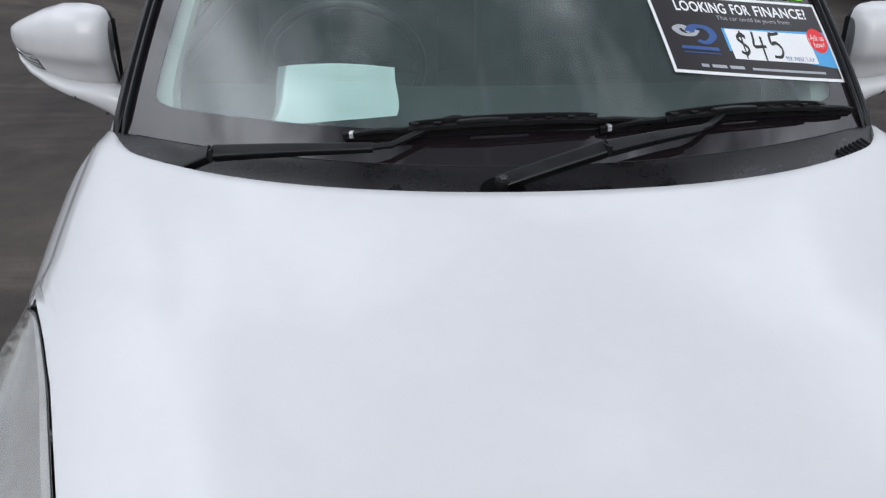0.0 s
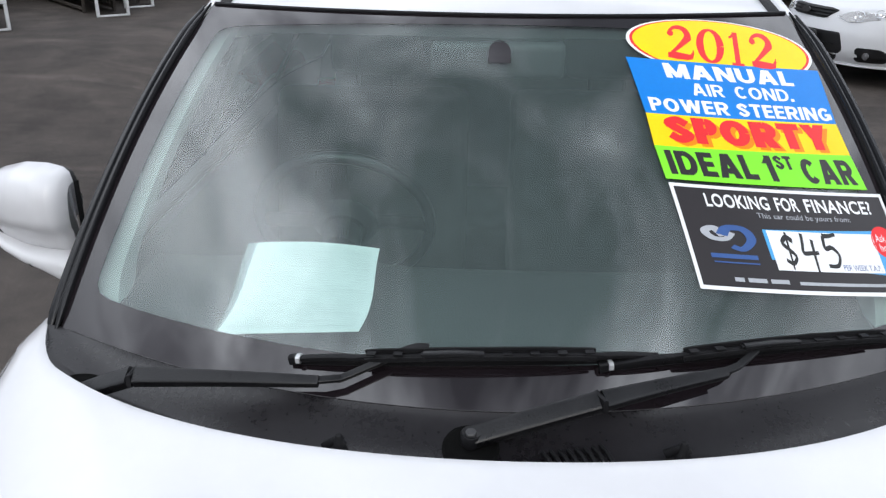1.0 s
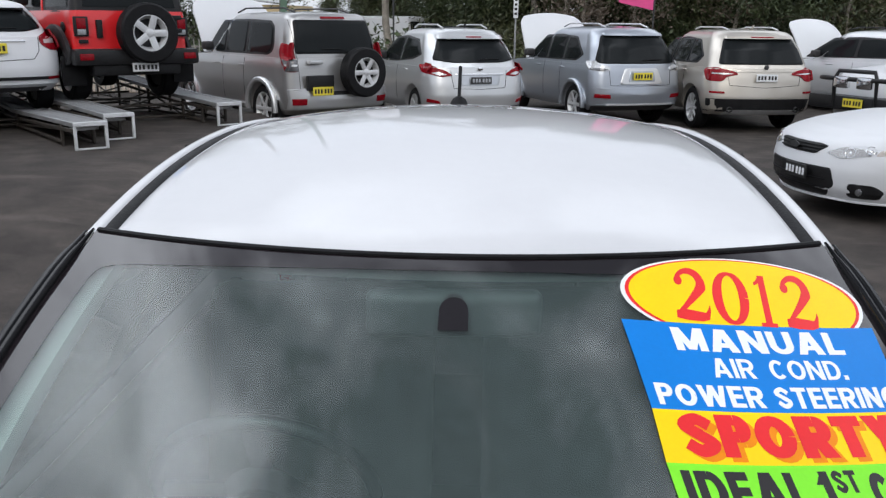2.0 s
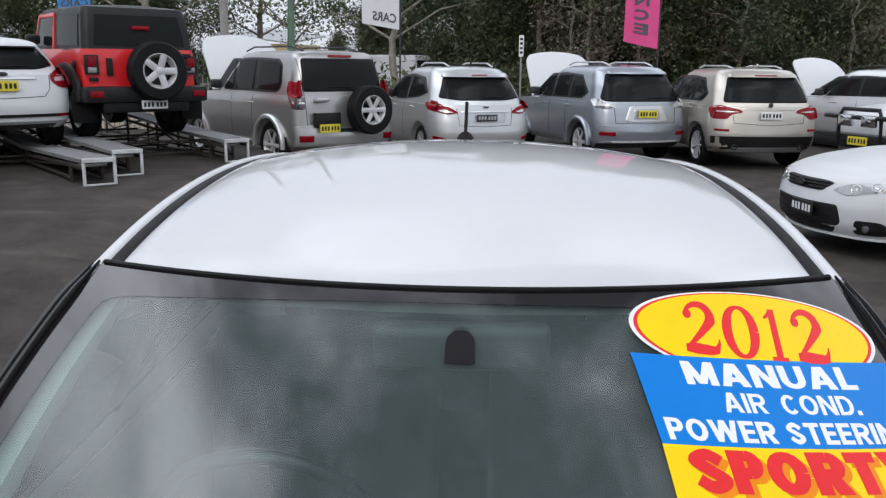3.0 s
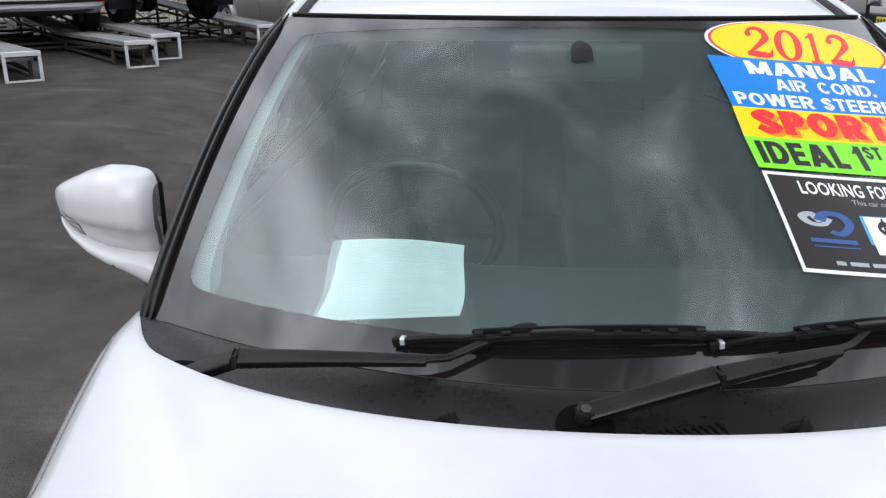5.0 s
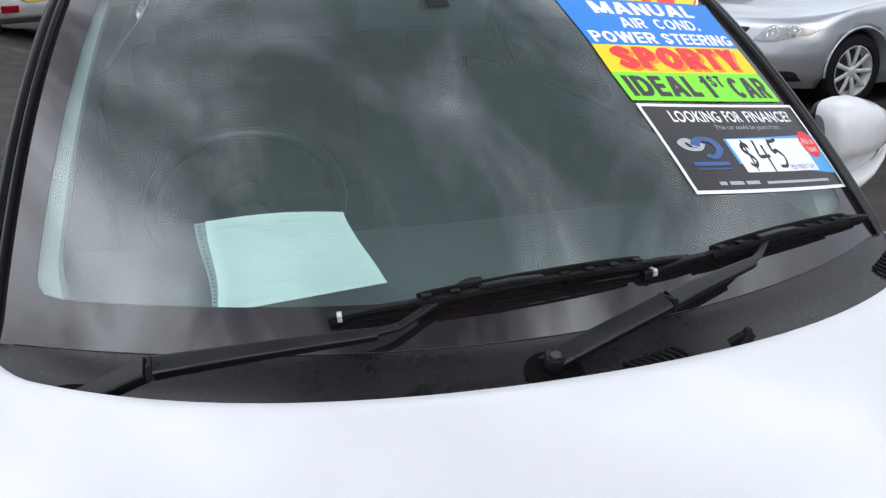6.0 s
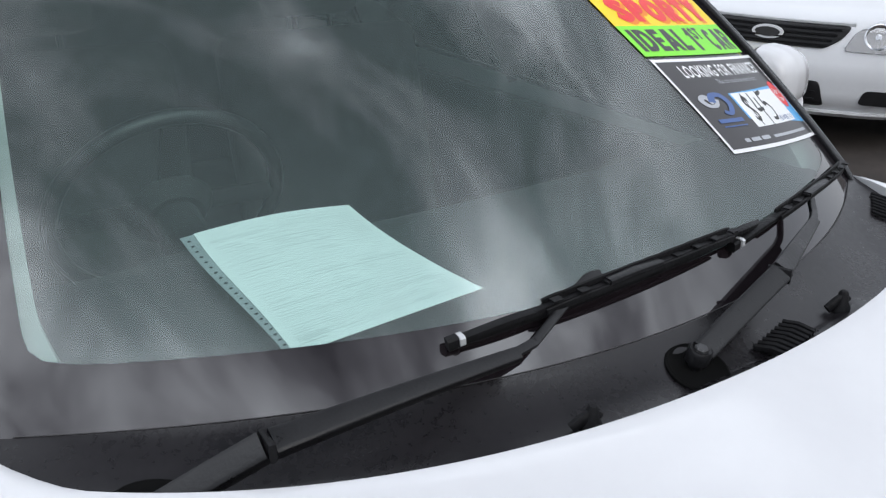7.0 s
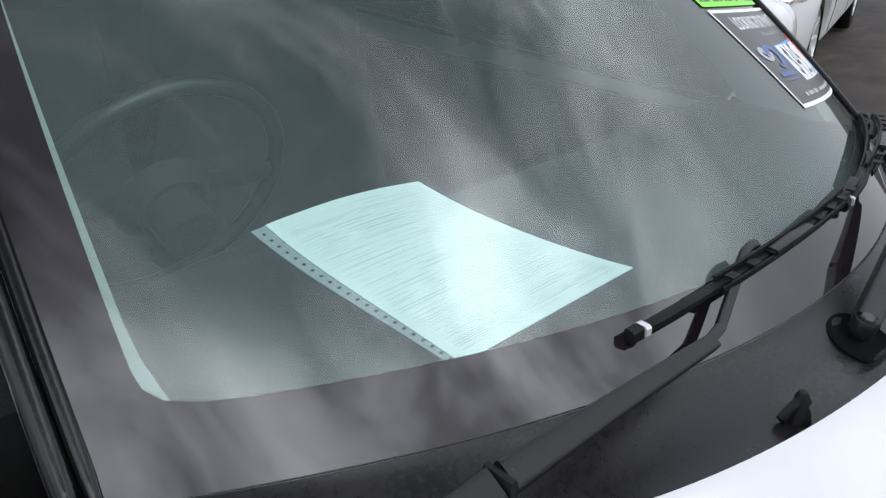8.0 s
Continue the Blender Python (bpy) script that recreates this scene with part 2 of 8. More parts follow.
def leaf_material(name, a, b):
    m = bpy.data.materials.new(name)
    m.use_nodes = True
    n, l = m.node_tree.nodes, m.node_tree.links
    p = n["Principled BSDF"]
    p.inputs["Roughness"].default_value = 0.6
    geo = n.new("ShaderNodeNewGeometry")
    r = n.new("ShaderNodeValToRGB")
    r.color_ramp.elements[0].color, r.color_ramp.elements[1].color = (*a, 1), (*b, 1)
    # noise paints shaded and lit clumps, with a little change from leaf to leaf
    co = n.new("ShaderNodeTexCoord")
    clump = n.new("ShaderNodeTexNoise")
    clump.inputs["Scale"].default_value, clump.inputs["Detail"].default_value = 0.8, 3
    l.new(co.outputs["Object"], clump.inputs["Vector"])
    spread = n.new("ShaderNodeMapRange")
    spread.inputs["From Min"].default_value, spread.inputs["From Max"].default_value = 0.36, 0.66
    l.new(clump.outputs["Fac"], spread.inputs[0])
    blend = n.new("ShaderNodeMix")
    blend.inputs["Factor"].default_value = 0.25
    l.new(spread.outputs[0], blend.inputs["A"])
    l.new(geo.outputs["Random Per Island"], blend.inputs["B"])
    l.new(blend.outputs["Result"], r.inputs[0])
    l.new(r.outputs[0], p.inputs["Base Color"])
    return m


# back of the windscreen: tint, and the thin bloom that plastics leave on the inside of a car's glass
tint_sheet = bpy.data.materials.new("windscreen_inner_face")
tint_sheet.use_nodes = True
n, l = tint_sheet.node_tree.nodes, tint_sheet.node_tree.links
n.clear()
tb = n.new("ShaderNodeBsdfTransparent")
tb.inputs[0].default_value = (0.905, 0.988, 0.972, 1)
bloom = n.new("ShaderNodeBsdfDiffuse")
bloom.inputs[0].default_value = (0.66, 0.76, 0.75, 1)
co = n.new("ShaderNodeTexCoord")
smear = n.new("ShaderNodeTexNoise")
smear.inputs["Scale"].default_value, smear.inputs["Detail"].default_value = 3.5, 6
l.new(co.outputs["Object"], smear.inputs["Vector"])
amount = n.new("ShaderNodeMapRange")
for k, v in (("From Min", 0.3), ("From Max", 0.7), ("To Min", 0.058), ("To Max", 0.092)):
    amount.inputs[k].default_value = v
l.new(smear.outputs["Fac"], amount.inputs[0])
mx = n.new("ShaderNodeMixShader")
l.new(amount.outputs[0], mx.inputs[0])
l.new(tb.outputs[0], mx.inputs[1])
l.new(bloom.outputs[0], mx.inputs[2])
to = n.new("ShaderNodeOutputMaterial")
l.new(mx.outputs[0], to.inputs[0])
M["glass_inner"] = tint_sheet

M["leaf_dark"] = leaf_material("dark_leaves", (0.014, 0.022, 0.009), (0.075, 0.105, 0.040))
M["leaf_olive"] = leaf_material("olive_leaves", (0.020, 0.026, 0.011), (0.110, 0.125, 0.055))
M["leaf_gum"] = leaf_material("gum_leaves", (0.045, 0.065, 0.030), (0.12, 0.15, 0.075))
M["leaf_dry"] = leaf_material("dry_twigs", (0.09, 0.07, 0.055), (0.17, 0.135, 0.105))

# asphalt: worn, brownish grey, with pale scuffs and fine stones
asphalt = bpy.data.materials.new("asphalt")
asphalt.use_nodes = True
n, l = asphalt.node_tree.nodes, asphalt.node_tree.links
p = n["Principled BSDF"]
co = n.new("ShaderNodeTexCoord")


def noise_node(scale, detail=5, rough=0.55, stretch=None):
    t = n.new("ShaderNodeTexNoise")
    t.inputs["Scale"].default_value, t.inputs["Detail"].default_value, t.inputs["Roughness"].default_value = scale, detail, rough
    if stretch:
        mp = n.new("ShaderNodeMapping")
        mp.inputs["Scale"].default_value = stretch
        mp.inputs["Rotation"].default_value = (0, 0, radians(35))
        l.new(co.outputs["Object"], mp.inputs[0])
        l.new(mp.outputs[0], t.inputs["Vector"])
    else:
        l.new(co.outputs["Object"], t.inputs["Vector"])
    return t


def ramp_node(src, stops):
    r = n.new("ShaderNodeValToRGB")
    for i, (pos, c) in enumerate(stops):
        el = r.color_ramp.elements[i] if i < 2 else r.color_ramp.elements.new(pos)
        el.position, el.color = pos, (*c, 1)
    l.new(src.outputs["Fac"], r.inputs[0])
    return r


def mix_node(kind, a, b, fac):
    mx = n.new("ShaderNodeMix")
    mx.data_type, mx.blend_type = "RGBA", kind
    mx.inputs["Factor"].default_value = fac
    l.new(a.outputs[0] if a.bl_idname != "ShaderNodeMix" else a.outputs["Result"], mx.inputs["A"])
    l.new(b.outputs[0] if b.bl_idname != "ShaderNodeMix" else b.outputs["Result"], mx.inputs["B"])
    return mx


base = ramp_node(noise_node(0.5, 6), [(0.35, (0.044, 0.038, 0.035)), (0.68, (0.082, 0.071, 0.064))])
stones = ramp_node(noise_node(170, 2), [(0.35, (0.55, 0.55, 0.55)), (0.7, (1.4, 1.4, 1.4))])
scuff = ramp_node(noise_node(1.6, 7, 0.6, (0.35, 2.2, 1)), [(0.58, (1, 1, 1)), (0.78, (1.9, 1.9, 1.9))])
blotch = ramp_node(noise_node(2.6, 9, 0.62), [(0.36, (0.66, 0.66, 0.66)), (0.66, (1.28, 1.25, 1.22))])
sweeps = ramp_node(noise_node(0.9, 8, 0.6, (0.5, 3.2, 1)), [(0.56, (1, 1, 1)), (0.70, (1.55, 1.53, 1.50))])
mixed = mix_node("MULTIPLY", mix_node("MULTIPLY", mix_node("MULTIPLY", mix_node("MULTIPLY", base, stones, 0.8), scuff, 0.9), blotch, 0.9), sweeps, 0.8)
l.new(mixed.outputs["Result"], p.inputs["Base Color"])
p.inputs["Roughness"].default_value = 0.82
p.inputs["Specular IOR Level"].default_value = 0.22
bump_n = n.new("ShaderNodeBump")
bump_n.inputs["Strength"].default_value, bump_n.inputs["Distance"].default_value = 0.35, 0.006
l.new(noise_node(220, 2).outputs["Fac"], bump_n.inputs["Height"])
l.new(bump_n.outputs[0], p.inputs["Normal"])
M["asphalt"] = asphalt

# ---------------------------------------------------------------- geometry helpers
def finish(bm, name, mat, smooth=True, angle=38):
    """A mesh from bm, with smooth faces but for edges sharper than the angle."""
    bmesh.ops.remove_doubles(bm, verts=bm.verts, dist=1e-5)
    bmesh.ops.recalc_face_normals(bm, faces=bm.faces)
    me = bpy.data.meshes.new(name)
    for f in bm.faces:
        f.smooth = smooth
    for ed in bm.edges:
        if len(ed.link_faces) == 2 and ed.calc_face_angle(0) > radians(angle):
            ed.smooth = False
    bm.to_mesh(me)
    bm.free()
    me.materials.append(mat)
    return me


def part(name, bm, mat, parent=None, label="", smooth=True, angle=38):
    """Links bm as one mesh object under a thing or a part."""
    me = bm if isinstance(bm, bpy.types.Mesh) else finish(bm, name, mat, smooth, angle)
    ob = new(name, me)
    ob.parent = parent
    if label:
        ob["label"] = label
    return ob


def thing(name, label, category, m=None, group="", kind=""):
    ob = new(name)
    ob.empty_display_size = 0.1
    if m is not None:
        ob.matrix_world = m
    return tagged(ob, label, category, group, kind)


def join(*bms):
    out = bmesh.new()
    for b in bms:
        me = bpy.data.meshes.new("tmp")
        b.to_mesh(me)
        b.free()
        out.from_mesh(me)
        bpy.data.meshes.remove(me)
    return out


def box(x0, x1, y0, y1, z0, z1, bevel=0.0, seg=2):
    bm = bmesh.new()
    bmesh.ops.create_cube(bm, size=1)
    for v in bm.verts:
        v.co = Vector(((x0 + x1) / 2 + v.co.x * (x1 - x0), (y0 + y1) / 2 + v.co.y * (y1 - y0), (z0 + z1) / 2 + v.co.z * (z1 - z0)))
    if bevel:
        bmesh.ops.bevel(bm, geom=bm.edges[:], offset=bevel, segments=seg, affect="EDGES", profile=0.6)
    return bm


def moved(bm, m):
    bmesh.ops.transform(bm, matrix=m, verts=bm.verts)
    return bm


def grid(fn, nu, nv, close_u=False):
    """Quads over fn(u, v), u and v from 0 to 1."""
    bm = bmesh.new()
    rows = [[bm.verts.new(fn(i / nu, j / nv)) for i in range(nu if close_u else nu + 1)] for j in range(nv + 1)]
    for j in range(nv):
        for i in range(nu):
            k = (i + 1) % nu if close_u else i + 1
            bm.faces.new((rows[j][i], rows[j][k], rows[j + 1][k], rows[j + 1][i]))
    return bm


def thicken(bm, d):
    """Gives a sheet depth: a second skin, moved by d against its normals, and a rim."""
    bmesh.ops.recalc_face_normals(bm, faces=bm.faces)
    bmesh.ops.solidify(bm, geom=bm.faces[:], thickness=d)
    return bm


def slab(fn, nu, nv, vec):
    """A sheet fn(u, v) with a rim and a back, moved by the vector vec."""
    bm = bmesh.new()
    vec = Vector(vec)
    a = [[bm.verts.new(fn(i / nu, j / nv)) for i in range(nu + 1)] for j in range(nv + 1)]
    b = [[bm.verts.new(Vector(v.co) + vec) for v in r] for r in a]
    for j in range(nv):
        for i in range(nu):
            bm.faces.new((a[j][i], a[j][i + 1], a[j + 1][i + 1], a[j + 1][i]))
            bm.faces.new((b[j][i], b[j + 1][i], b[j + 1][i + 1], b[j][i + 1]))
    for i in range(nu):
        bm.faces.new((a[0][i], b[0][i], b[0][i + 1], a[0][i + 1]))
        bm.faces.new((a[nv][i], a[nv][i + 1], b[nv][i + 1], b[nv][i]))
    for j in range(nv):
        bm.faces.new((a[j][0], a[j + 1][0], b[j + 1][0], b[j][0]))
        bm.faces.new((a[j][nu], b[j][nu], b[j + 1][nu], a[j + 1][nu]))
    return bm


def sweep(path, rx, rz=None, n=10, up=(0, 0, 1), power=2.0, taper=None):
    """A rod along a path, with an oval (power 2) or squarish section, half width rx and half height rz."""
    rz = rx if rz is None else rz
    path = [Vector(p) for p in path]
    bm = bmesh.new()
    rings = []
    for i, p in enumerate(path):
        d = (path[min(i + 1, len(path) - 1)] - path[max(i - 1, 0)]).normalized()
        side = d.cross(Vector(up))
        side = side.normalized() if side.length > 1e-4 else Vector((1, 0, 0))
        top = side.cross(d).normalized()
        k = taper(i / (len(path) - 1)) if taper else 1.0
        ring = []
        for j in range(n):
            a = 2 * math.pi * (j + 0.5) / n
            c, s = math.cos(a), math.sin(a)
            x = math.copysign(abs(c) ** (2 / power), c) * rx * k
            z = math.copysign(abs(s) ** (2 / power), s) * rz * k
            ring.append(bm.verts.new(p + side * x + top * z))
        rings.append(ring)
    for a, b in zip(rings, rings[1:]):
        for j in range(n):
            bm.faces.new((a[j], a[(j + 1) % n], b[(j + 1) % n], b[j]))
    bm.faces.new(rings[0][::-1])
    bm.faces.new(rings[-1])
    return bm


def lathe(profile, n=32, axis="x", caps=True):
    """A turned body: profile of (along, radius) round the x axis (or z)."""
    bm = bmesh.new()
    rings = []
    for a, r in profile:
        ring = []
        for j in range(n):
            t = 2 * math.pi * j / n
            c = (a, r * math.cos(t), r * math.sin(t)) if axis == "x" else (r * math.cos(t), r * math.sin(t), a)
            ring.append(bm.verts.new(c))
        rings.append(ring)
    for a, b in zip(rings, rings[1:]):
        for j in range(n):
            bm.faces.new((a[j], a[(j + 1) % n], b[(j + 1) % n], b[j]))
    if caps:
        bm.faces.new(rings[0])
        bm.faces.new(rings[-1][::-1])
    return bm


def smoothstep(a, b, x):
    t = min(1, max(0, (x - a) / (b - a)))
    return t * t * (3 - 2 * t)


def lerp(a, b, t):
    return a + (b - a) * t


def bezier(pts, n=24):
    """Smooth line through a few points."""
    pts = [Vector(p) for p in pts]
    out = []
    for i in range(len(pts) - 1):
        p0, p1, p2, p3 = pts[max(i - 1, 0)], pts[i], pts[i + 1], pts[min(i + 2, len(pts) - 1)]
        m = max(2, n // (len(pts) - 1))
        for k in range(m):
            t = k / m
            out.append(0.5 * ((2 * p1) + (p2 - p0) * t + (2 * p0 - 5 * p1 + 4 * p2 - p3) * t * t + (3 * p1 - p0 - 3 * p2 + p3) * t ** 3))
    out.append(pts[-1])
    return out


def letters(text, bold=0.0, shear=0.0):
    """The built-in font's outlines as a flat mesh, scaled so that the text fills 0..1 by 0..1."""
    cu = bpy.data.curves.new("tmp_text", "FONT")
    cu.body, cu.offset, cu.shear, cu.resolution_u = text, bold, shear, 3
    cu.space_character = 1 + bold * 2.2
    ob = new("tmp_text", cu)
    bpy.context.view_layer.update()
    me = bpy.data.meshes.new_from_object(ob.evaluated_get(bpy.context.evaluated_depsgraph_get()))
    bpy.data.objects.remove(ob)
    bpy.data.curves.remove(cu)
    bm = bmesh.new()
    bm.from_mesh(me)
    bpy.data.meshes.remove(me)
    xs, ys = [v.co.x for v in bm.verts], [v.co.y for v in bm.verts]
    x0, x1, y0, y1 = min(xs), max(xs), min(ys), max(ys)
    for v in bm.verts:
        v.co = Vector(((v.co.x - x0) / (x1 - x0), (v.co.y - y0) / (y1 - y0), 0))
    return bm


def cut_grid(bm, nx, ny=0):
    """Cuts a flat mesh in 0..1 into strips so that it can follow a curved sheet."""
    for i in range(1, nx):
        bmesh.ops.bisect_plane(bm, geom=bm.verts[:] + bm.edges[:] + bm.faces[:], plane_co=(i / nx, 0, 0), plane_no=(1, 0, 0))
    for i in range(1, ny):
        bmesh.ops.bisect_plane(bm, geom=bm.verts[:] + bm.edges[:] + bm.faces[:], plane_co=(0, i / ny, 0), plane_no=(0, 1, 0))
    return bm


def disc(n=40):
    """A round sheet that fills 0..1 by 0..1."""
    bm = bmesh.new()
    c = bm.verts.new((0.5, 0.5, 0))
    ring = [bm.verts.new((0.5 + 0.5 * math.cos(2 * math.pi * i / n), 0.5 + 0.5 * math.sin(2 * math.pi * i / n), 0)) for i in range(n)]
    for i in range(n):
        bm.faces.new((c, ring[i], ring[(i + 1) % n]))
    return bm


def square(nx=1, ny=1):
    return grid(lambda u, v: (u, v, 0), nx, ny)


def mapped(bm, fn):
    for v in bm.verts:
        v.co = Vector(fn(v.co.x, v.co.y))
    return bm


# ---------------------------------------------------------------- ground
def ground_z(x, y):
    """The yard rises a little under the ramps."""
    return 0.30 * smoothstep(-2.2, -3.5, x) * smoothstep(3.6, 6.6, y) * (1 - smoothstep(12.4, 15.5, y))


bm = bmesh.new()
xs = [-900, -200, -60, -30, -20] + [-14 + 0.5 * i for i in range(57)] + [20, 30, 60, 200, 900]
ys = [-900, -200, -60, -30, -15, -8] + [-4 + 0.5 * i for i in range(45)] + [22, 30, 60, 200, 900]
rows = [[bm.verts.new((x, y, ground_z(x, y))) for x in xs] for y in ys]
for a, b in zip(rows, rows[1:]):
    for i in range(len(xs) - 1):
        bm.faces.new((a[i], a[i + 1], b[i + 1], b[i]))
ground = part("ground", bm, M["asphalt"])
tagged(ground, "worn brownish grey asphalt of the car yard with pale scuffs", "ground", kind="structure")

# ---------------------------------------------------------------- the white hatchback
# x across, y towards its tail, z up; the middle of its windscreen's top edge lies near y = -0.14.
hatch = thing("hatchback_car", "white hatchback with sale stickers on its windscreen, parked on asphalt", "car")
SIDES = (-1, 1)


def glass_z(x, q):
    return 1.498 + 0.388 * q - 0.277 * q * q + 0.0007 * x * x + 0.078 * x * x * q


def glass_at(x, q, off=0.0):
    """A point of the windscreen: x across, q along its slope (-0.80 at the foot, -0.136 at the top), off in front of it."""
    e = 0.004
    f = lambda a, b: Vector((a, b + 0.42 * a * a, glass_z(a, b)))
    nrm = (f(x + e, q) - f(x - e, q)).cross(f(x, q + e) - f(x, q - e)).normalized()
    return f(x, q) + nrm * off


Q0, Q1 = -0.800, -0.136


def glass_half(q):
    t = (q - Q0) / (Q1 - Q0)
    return 0.664 + (0.555 - 0.664) * t + 0.012 * 4 * t * (1 - t)


windscreen = part("windscreen", slab(lambda u, v: glass_at((2 * u - 1) * glass_half(lerp(Q0, Q1, v)), lerp(Q0, Q1, v)), 40, 24, (0, 0.0042, -0.0055)), M["glass"], hatch, "green-tinted windscreen reflecting a cloudy sky")
windscreen.data.materials.append(M["glass_inner"])
for pl in windscreen.data.polygons:
    if pl.normal.dot(Vector((0, -0.6, 0.8))) < 0.3:
        pl.material_index = 1


def frit_half(q):
    return glass_half(q) - 0.042


# black printed border of the glass, a ring with rounded inner corners
def frit_inner(a):
    """Inner edge of the border by its angle, a rounded oblong."""
    c, s = math.cos(a), math.sin(a)
    n = 34
    k = (abs(c) ** n + abs(s) ** n) ** (-1 / n)
    u, v = c * k, s * k
    t = (v + 1) / 2
    q = lerp(-0.730, -0.162, t)
    x = u * frit_half(q)
    q += lerp(0.055, -0.14, t) * x * x
    return x, q


def frit_outer(a):
    c, s = math.cos(a), math.sin(a)
    k = 1 / max(abs(c), abs(s))
    u, v = c * k, s * k
    q = lerp(Q0, Q1, (v + 1) / 2)
    return u * glass_half(q), q


def frit_fn(u, v):
    a = 2 * math.pi * u
    xi, qi = frit_inner(a)
    xo, qo = frit_outer(a)
    return glass_at(lerp(xo, xi, v), lerp(qo, qi, v), 0.0004)


part("windscreen_border", grid(frit_fn, 240, 4, True), M["frit"], hatch, "black printed border of the windscreen")
# rounded black patch where the inside mirror is fixed
def patch_pt(a, b):
    # square foot, rounded head
    k = 1.0 if b < 0.5 else math.sqrt(max(0.0, 1 - ((b - 0.5) / 0.5) ** 2.6))
    return glass_at(0.006 + (a - 0.5) * 0.038 * max(k, 0.25), -0.234 + (b - 0.5) * 0.052, 0.0005)


part("mirror_patch", mapped(square(8, 16), patch_pt), M["frit"], hatch)


# bonnet, headlamps and wings share one height field
def bow(x):
    return 0.305 * x * x + 0.466 * x ** 4


def front_z(x, y):
    ax = abs(x)
    d = -(y - bow(min(ax, 0.72)) + 0.886)
    d = max(d, 0)
    z = 1.0285 - 0.075 * d - 0.30 * d * d
    z -= 0.05 * (ax / 0.69) ** 2.6 * min(1, d / 0.25)
    if ax > 0.655:
        z -= lerp(7.6, 4.6, smoothstep(0.86, 1.08, -y)) * (ax - 0.655) ** 2
    return z


def rear_edge(x):
    return -0.881 + bow(x)


def corner_edge(x):
    """The bonnet's rear edge, drawn back to the pillar's foot at the corners."""
    return rear_edge(x) + float(np.interp(abs(x), (0.615, 0.645, 0.680, 0.710), (0.0, 0.018, 0.060, 0.100)))


def nose(x):
    return -1.69 + 0.34 * x * x + 0.30 * x ** 4


def hood_half(y):
    """Half width of the bonnet: straight, then cut in by the headlamps."""
    return float(np.interp(y, (-1.64, -1.316, -1.219, -1.157, -1.085, -1.045, -1.01, -0.98, -0.955, -0.935, -0.88), (0.45, 0.551, 0.585, 0.607, 0.637, 0.655, 0.674, 0.692, 0.705, 0.710, 0.710)))


def hood_pt(u, v):
    s = 2 * u - 1
    w = 0.710
    y = lerp(corner_edge(s * w), nose(s * 0.5), v)
    for _ in range(4):
        x = s * hood_half(y)
        y = lerp(corner_edge(x), nose(x), v)
    z = front_z(x, y)
    lip = min(v / 0.012, 1.0)
    z -= 0.0025 * (1 - lip) ** 2
    return Vector((x, y, z))


bm = slab(hood_pt, 96, 60, (0, 0.0, -0.022))
part("bonnet", bm, M["white"], hatch, "smooth white bonnet", angle=50)


def wing_pt(side):
    # from the bonnet's seam outwards and down to the sill
    def f(u, v):
        y = lerp(-0.40, -1.64, v)
        x0 = hood_half(y) + 0.003 + 0.006 * smoothstep(-0.66, -0.40, y)
        y = max(y, nose(x0) + 0.02)
        k = u / 0.42
        if k < 1:
            x = lerp(x0, 0.80, k)
            z = front_z(x, y) - 0.004
            return Vector((side * x, y + 0.0, z))
        k = (u - 0.42) / 0.58
        ztop = front_z(0.80, y) - 0.004
        z = lerp(ztop, 0.22, k)
        x = 0.80 + 0.047 * math.sin(math.pi * min(1, k * 1.25) ** 0.8) - 0.03 * smoothstep(0.7, 1, k)
        x -= 0.10 * smoothstep(-1.35, -1.66, y)
        return Vector((side * x, y, z))

    return f


def is_lamp(x, y):
    """Whether a spot of the wing belongs to the headlamp."""
    ax = abs(x)
    if y > -0.955 or y < -1.60:
        return False
    outer = 0.718 + 0.080 * smoothstep(-0.95, -1.10, y)
    return ax < outer


def wheel_hole(y, z, wy, r):
    return (y - wy) ** 2 + (z - 0.30) ** 2 < r * r


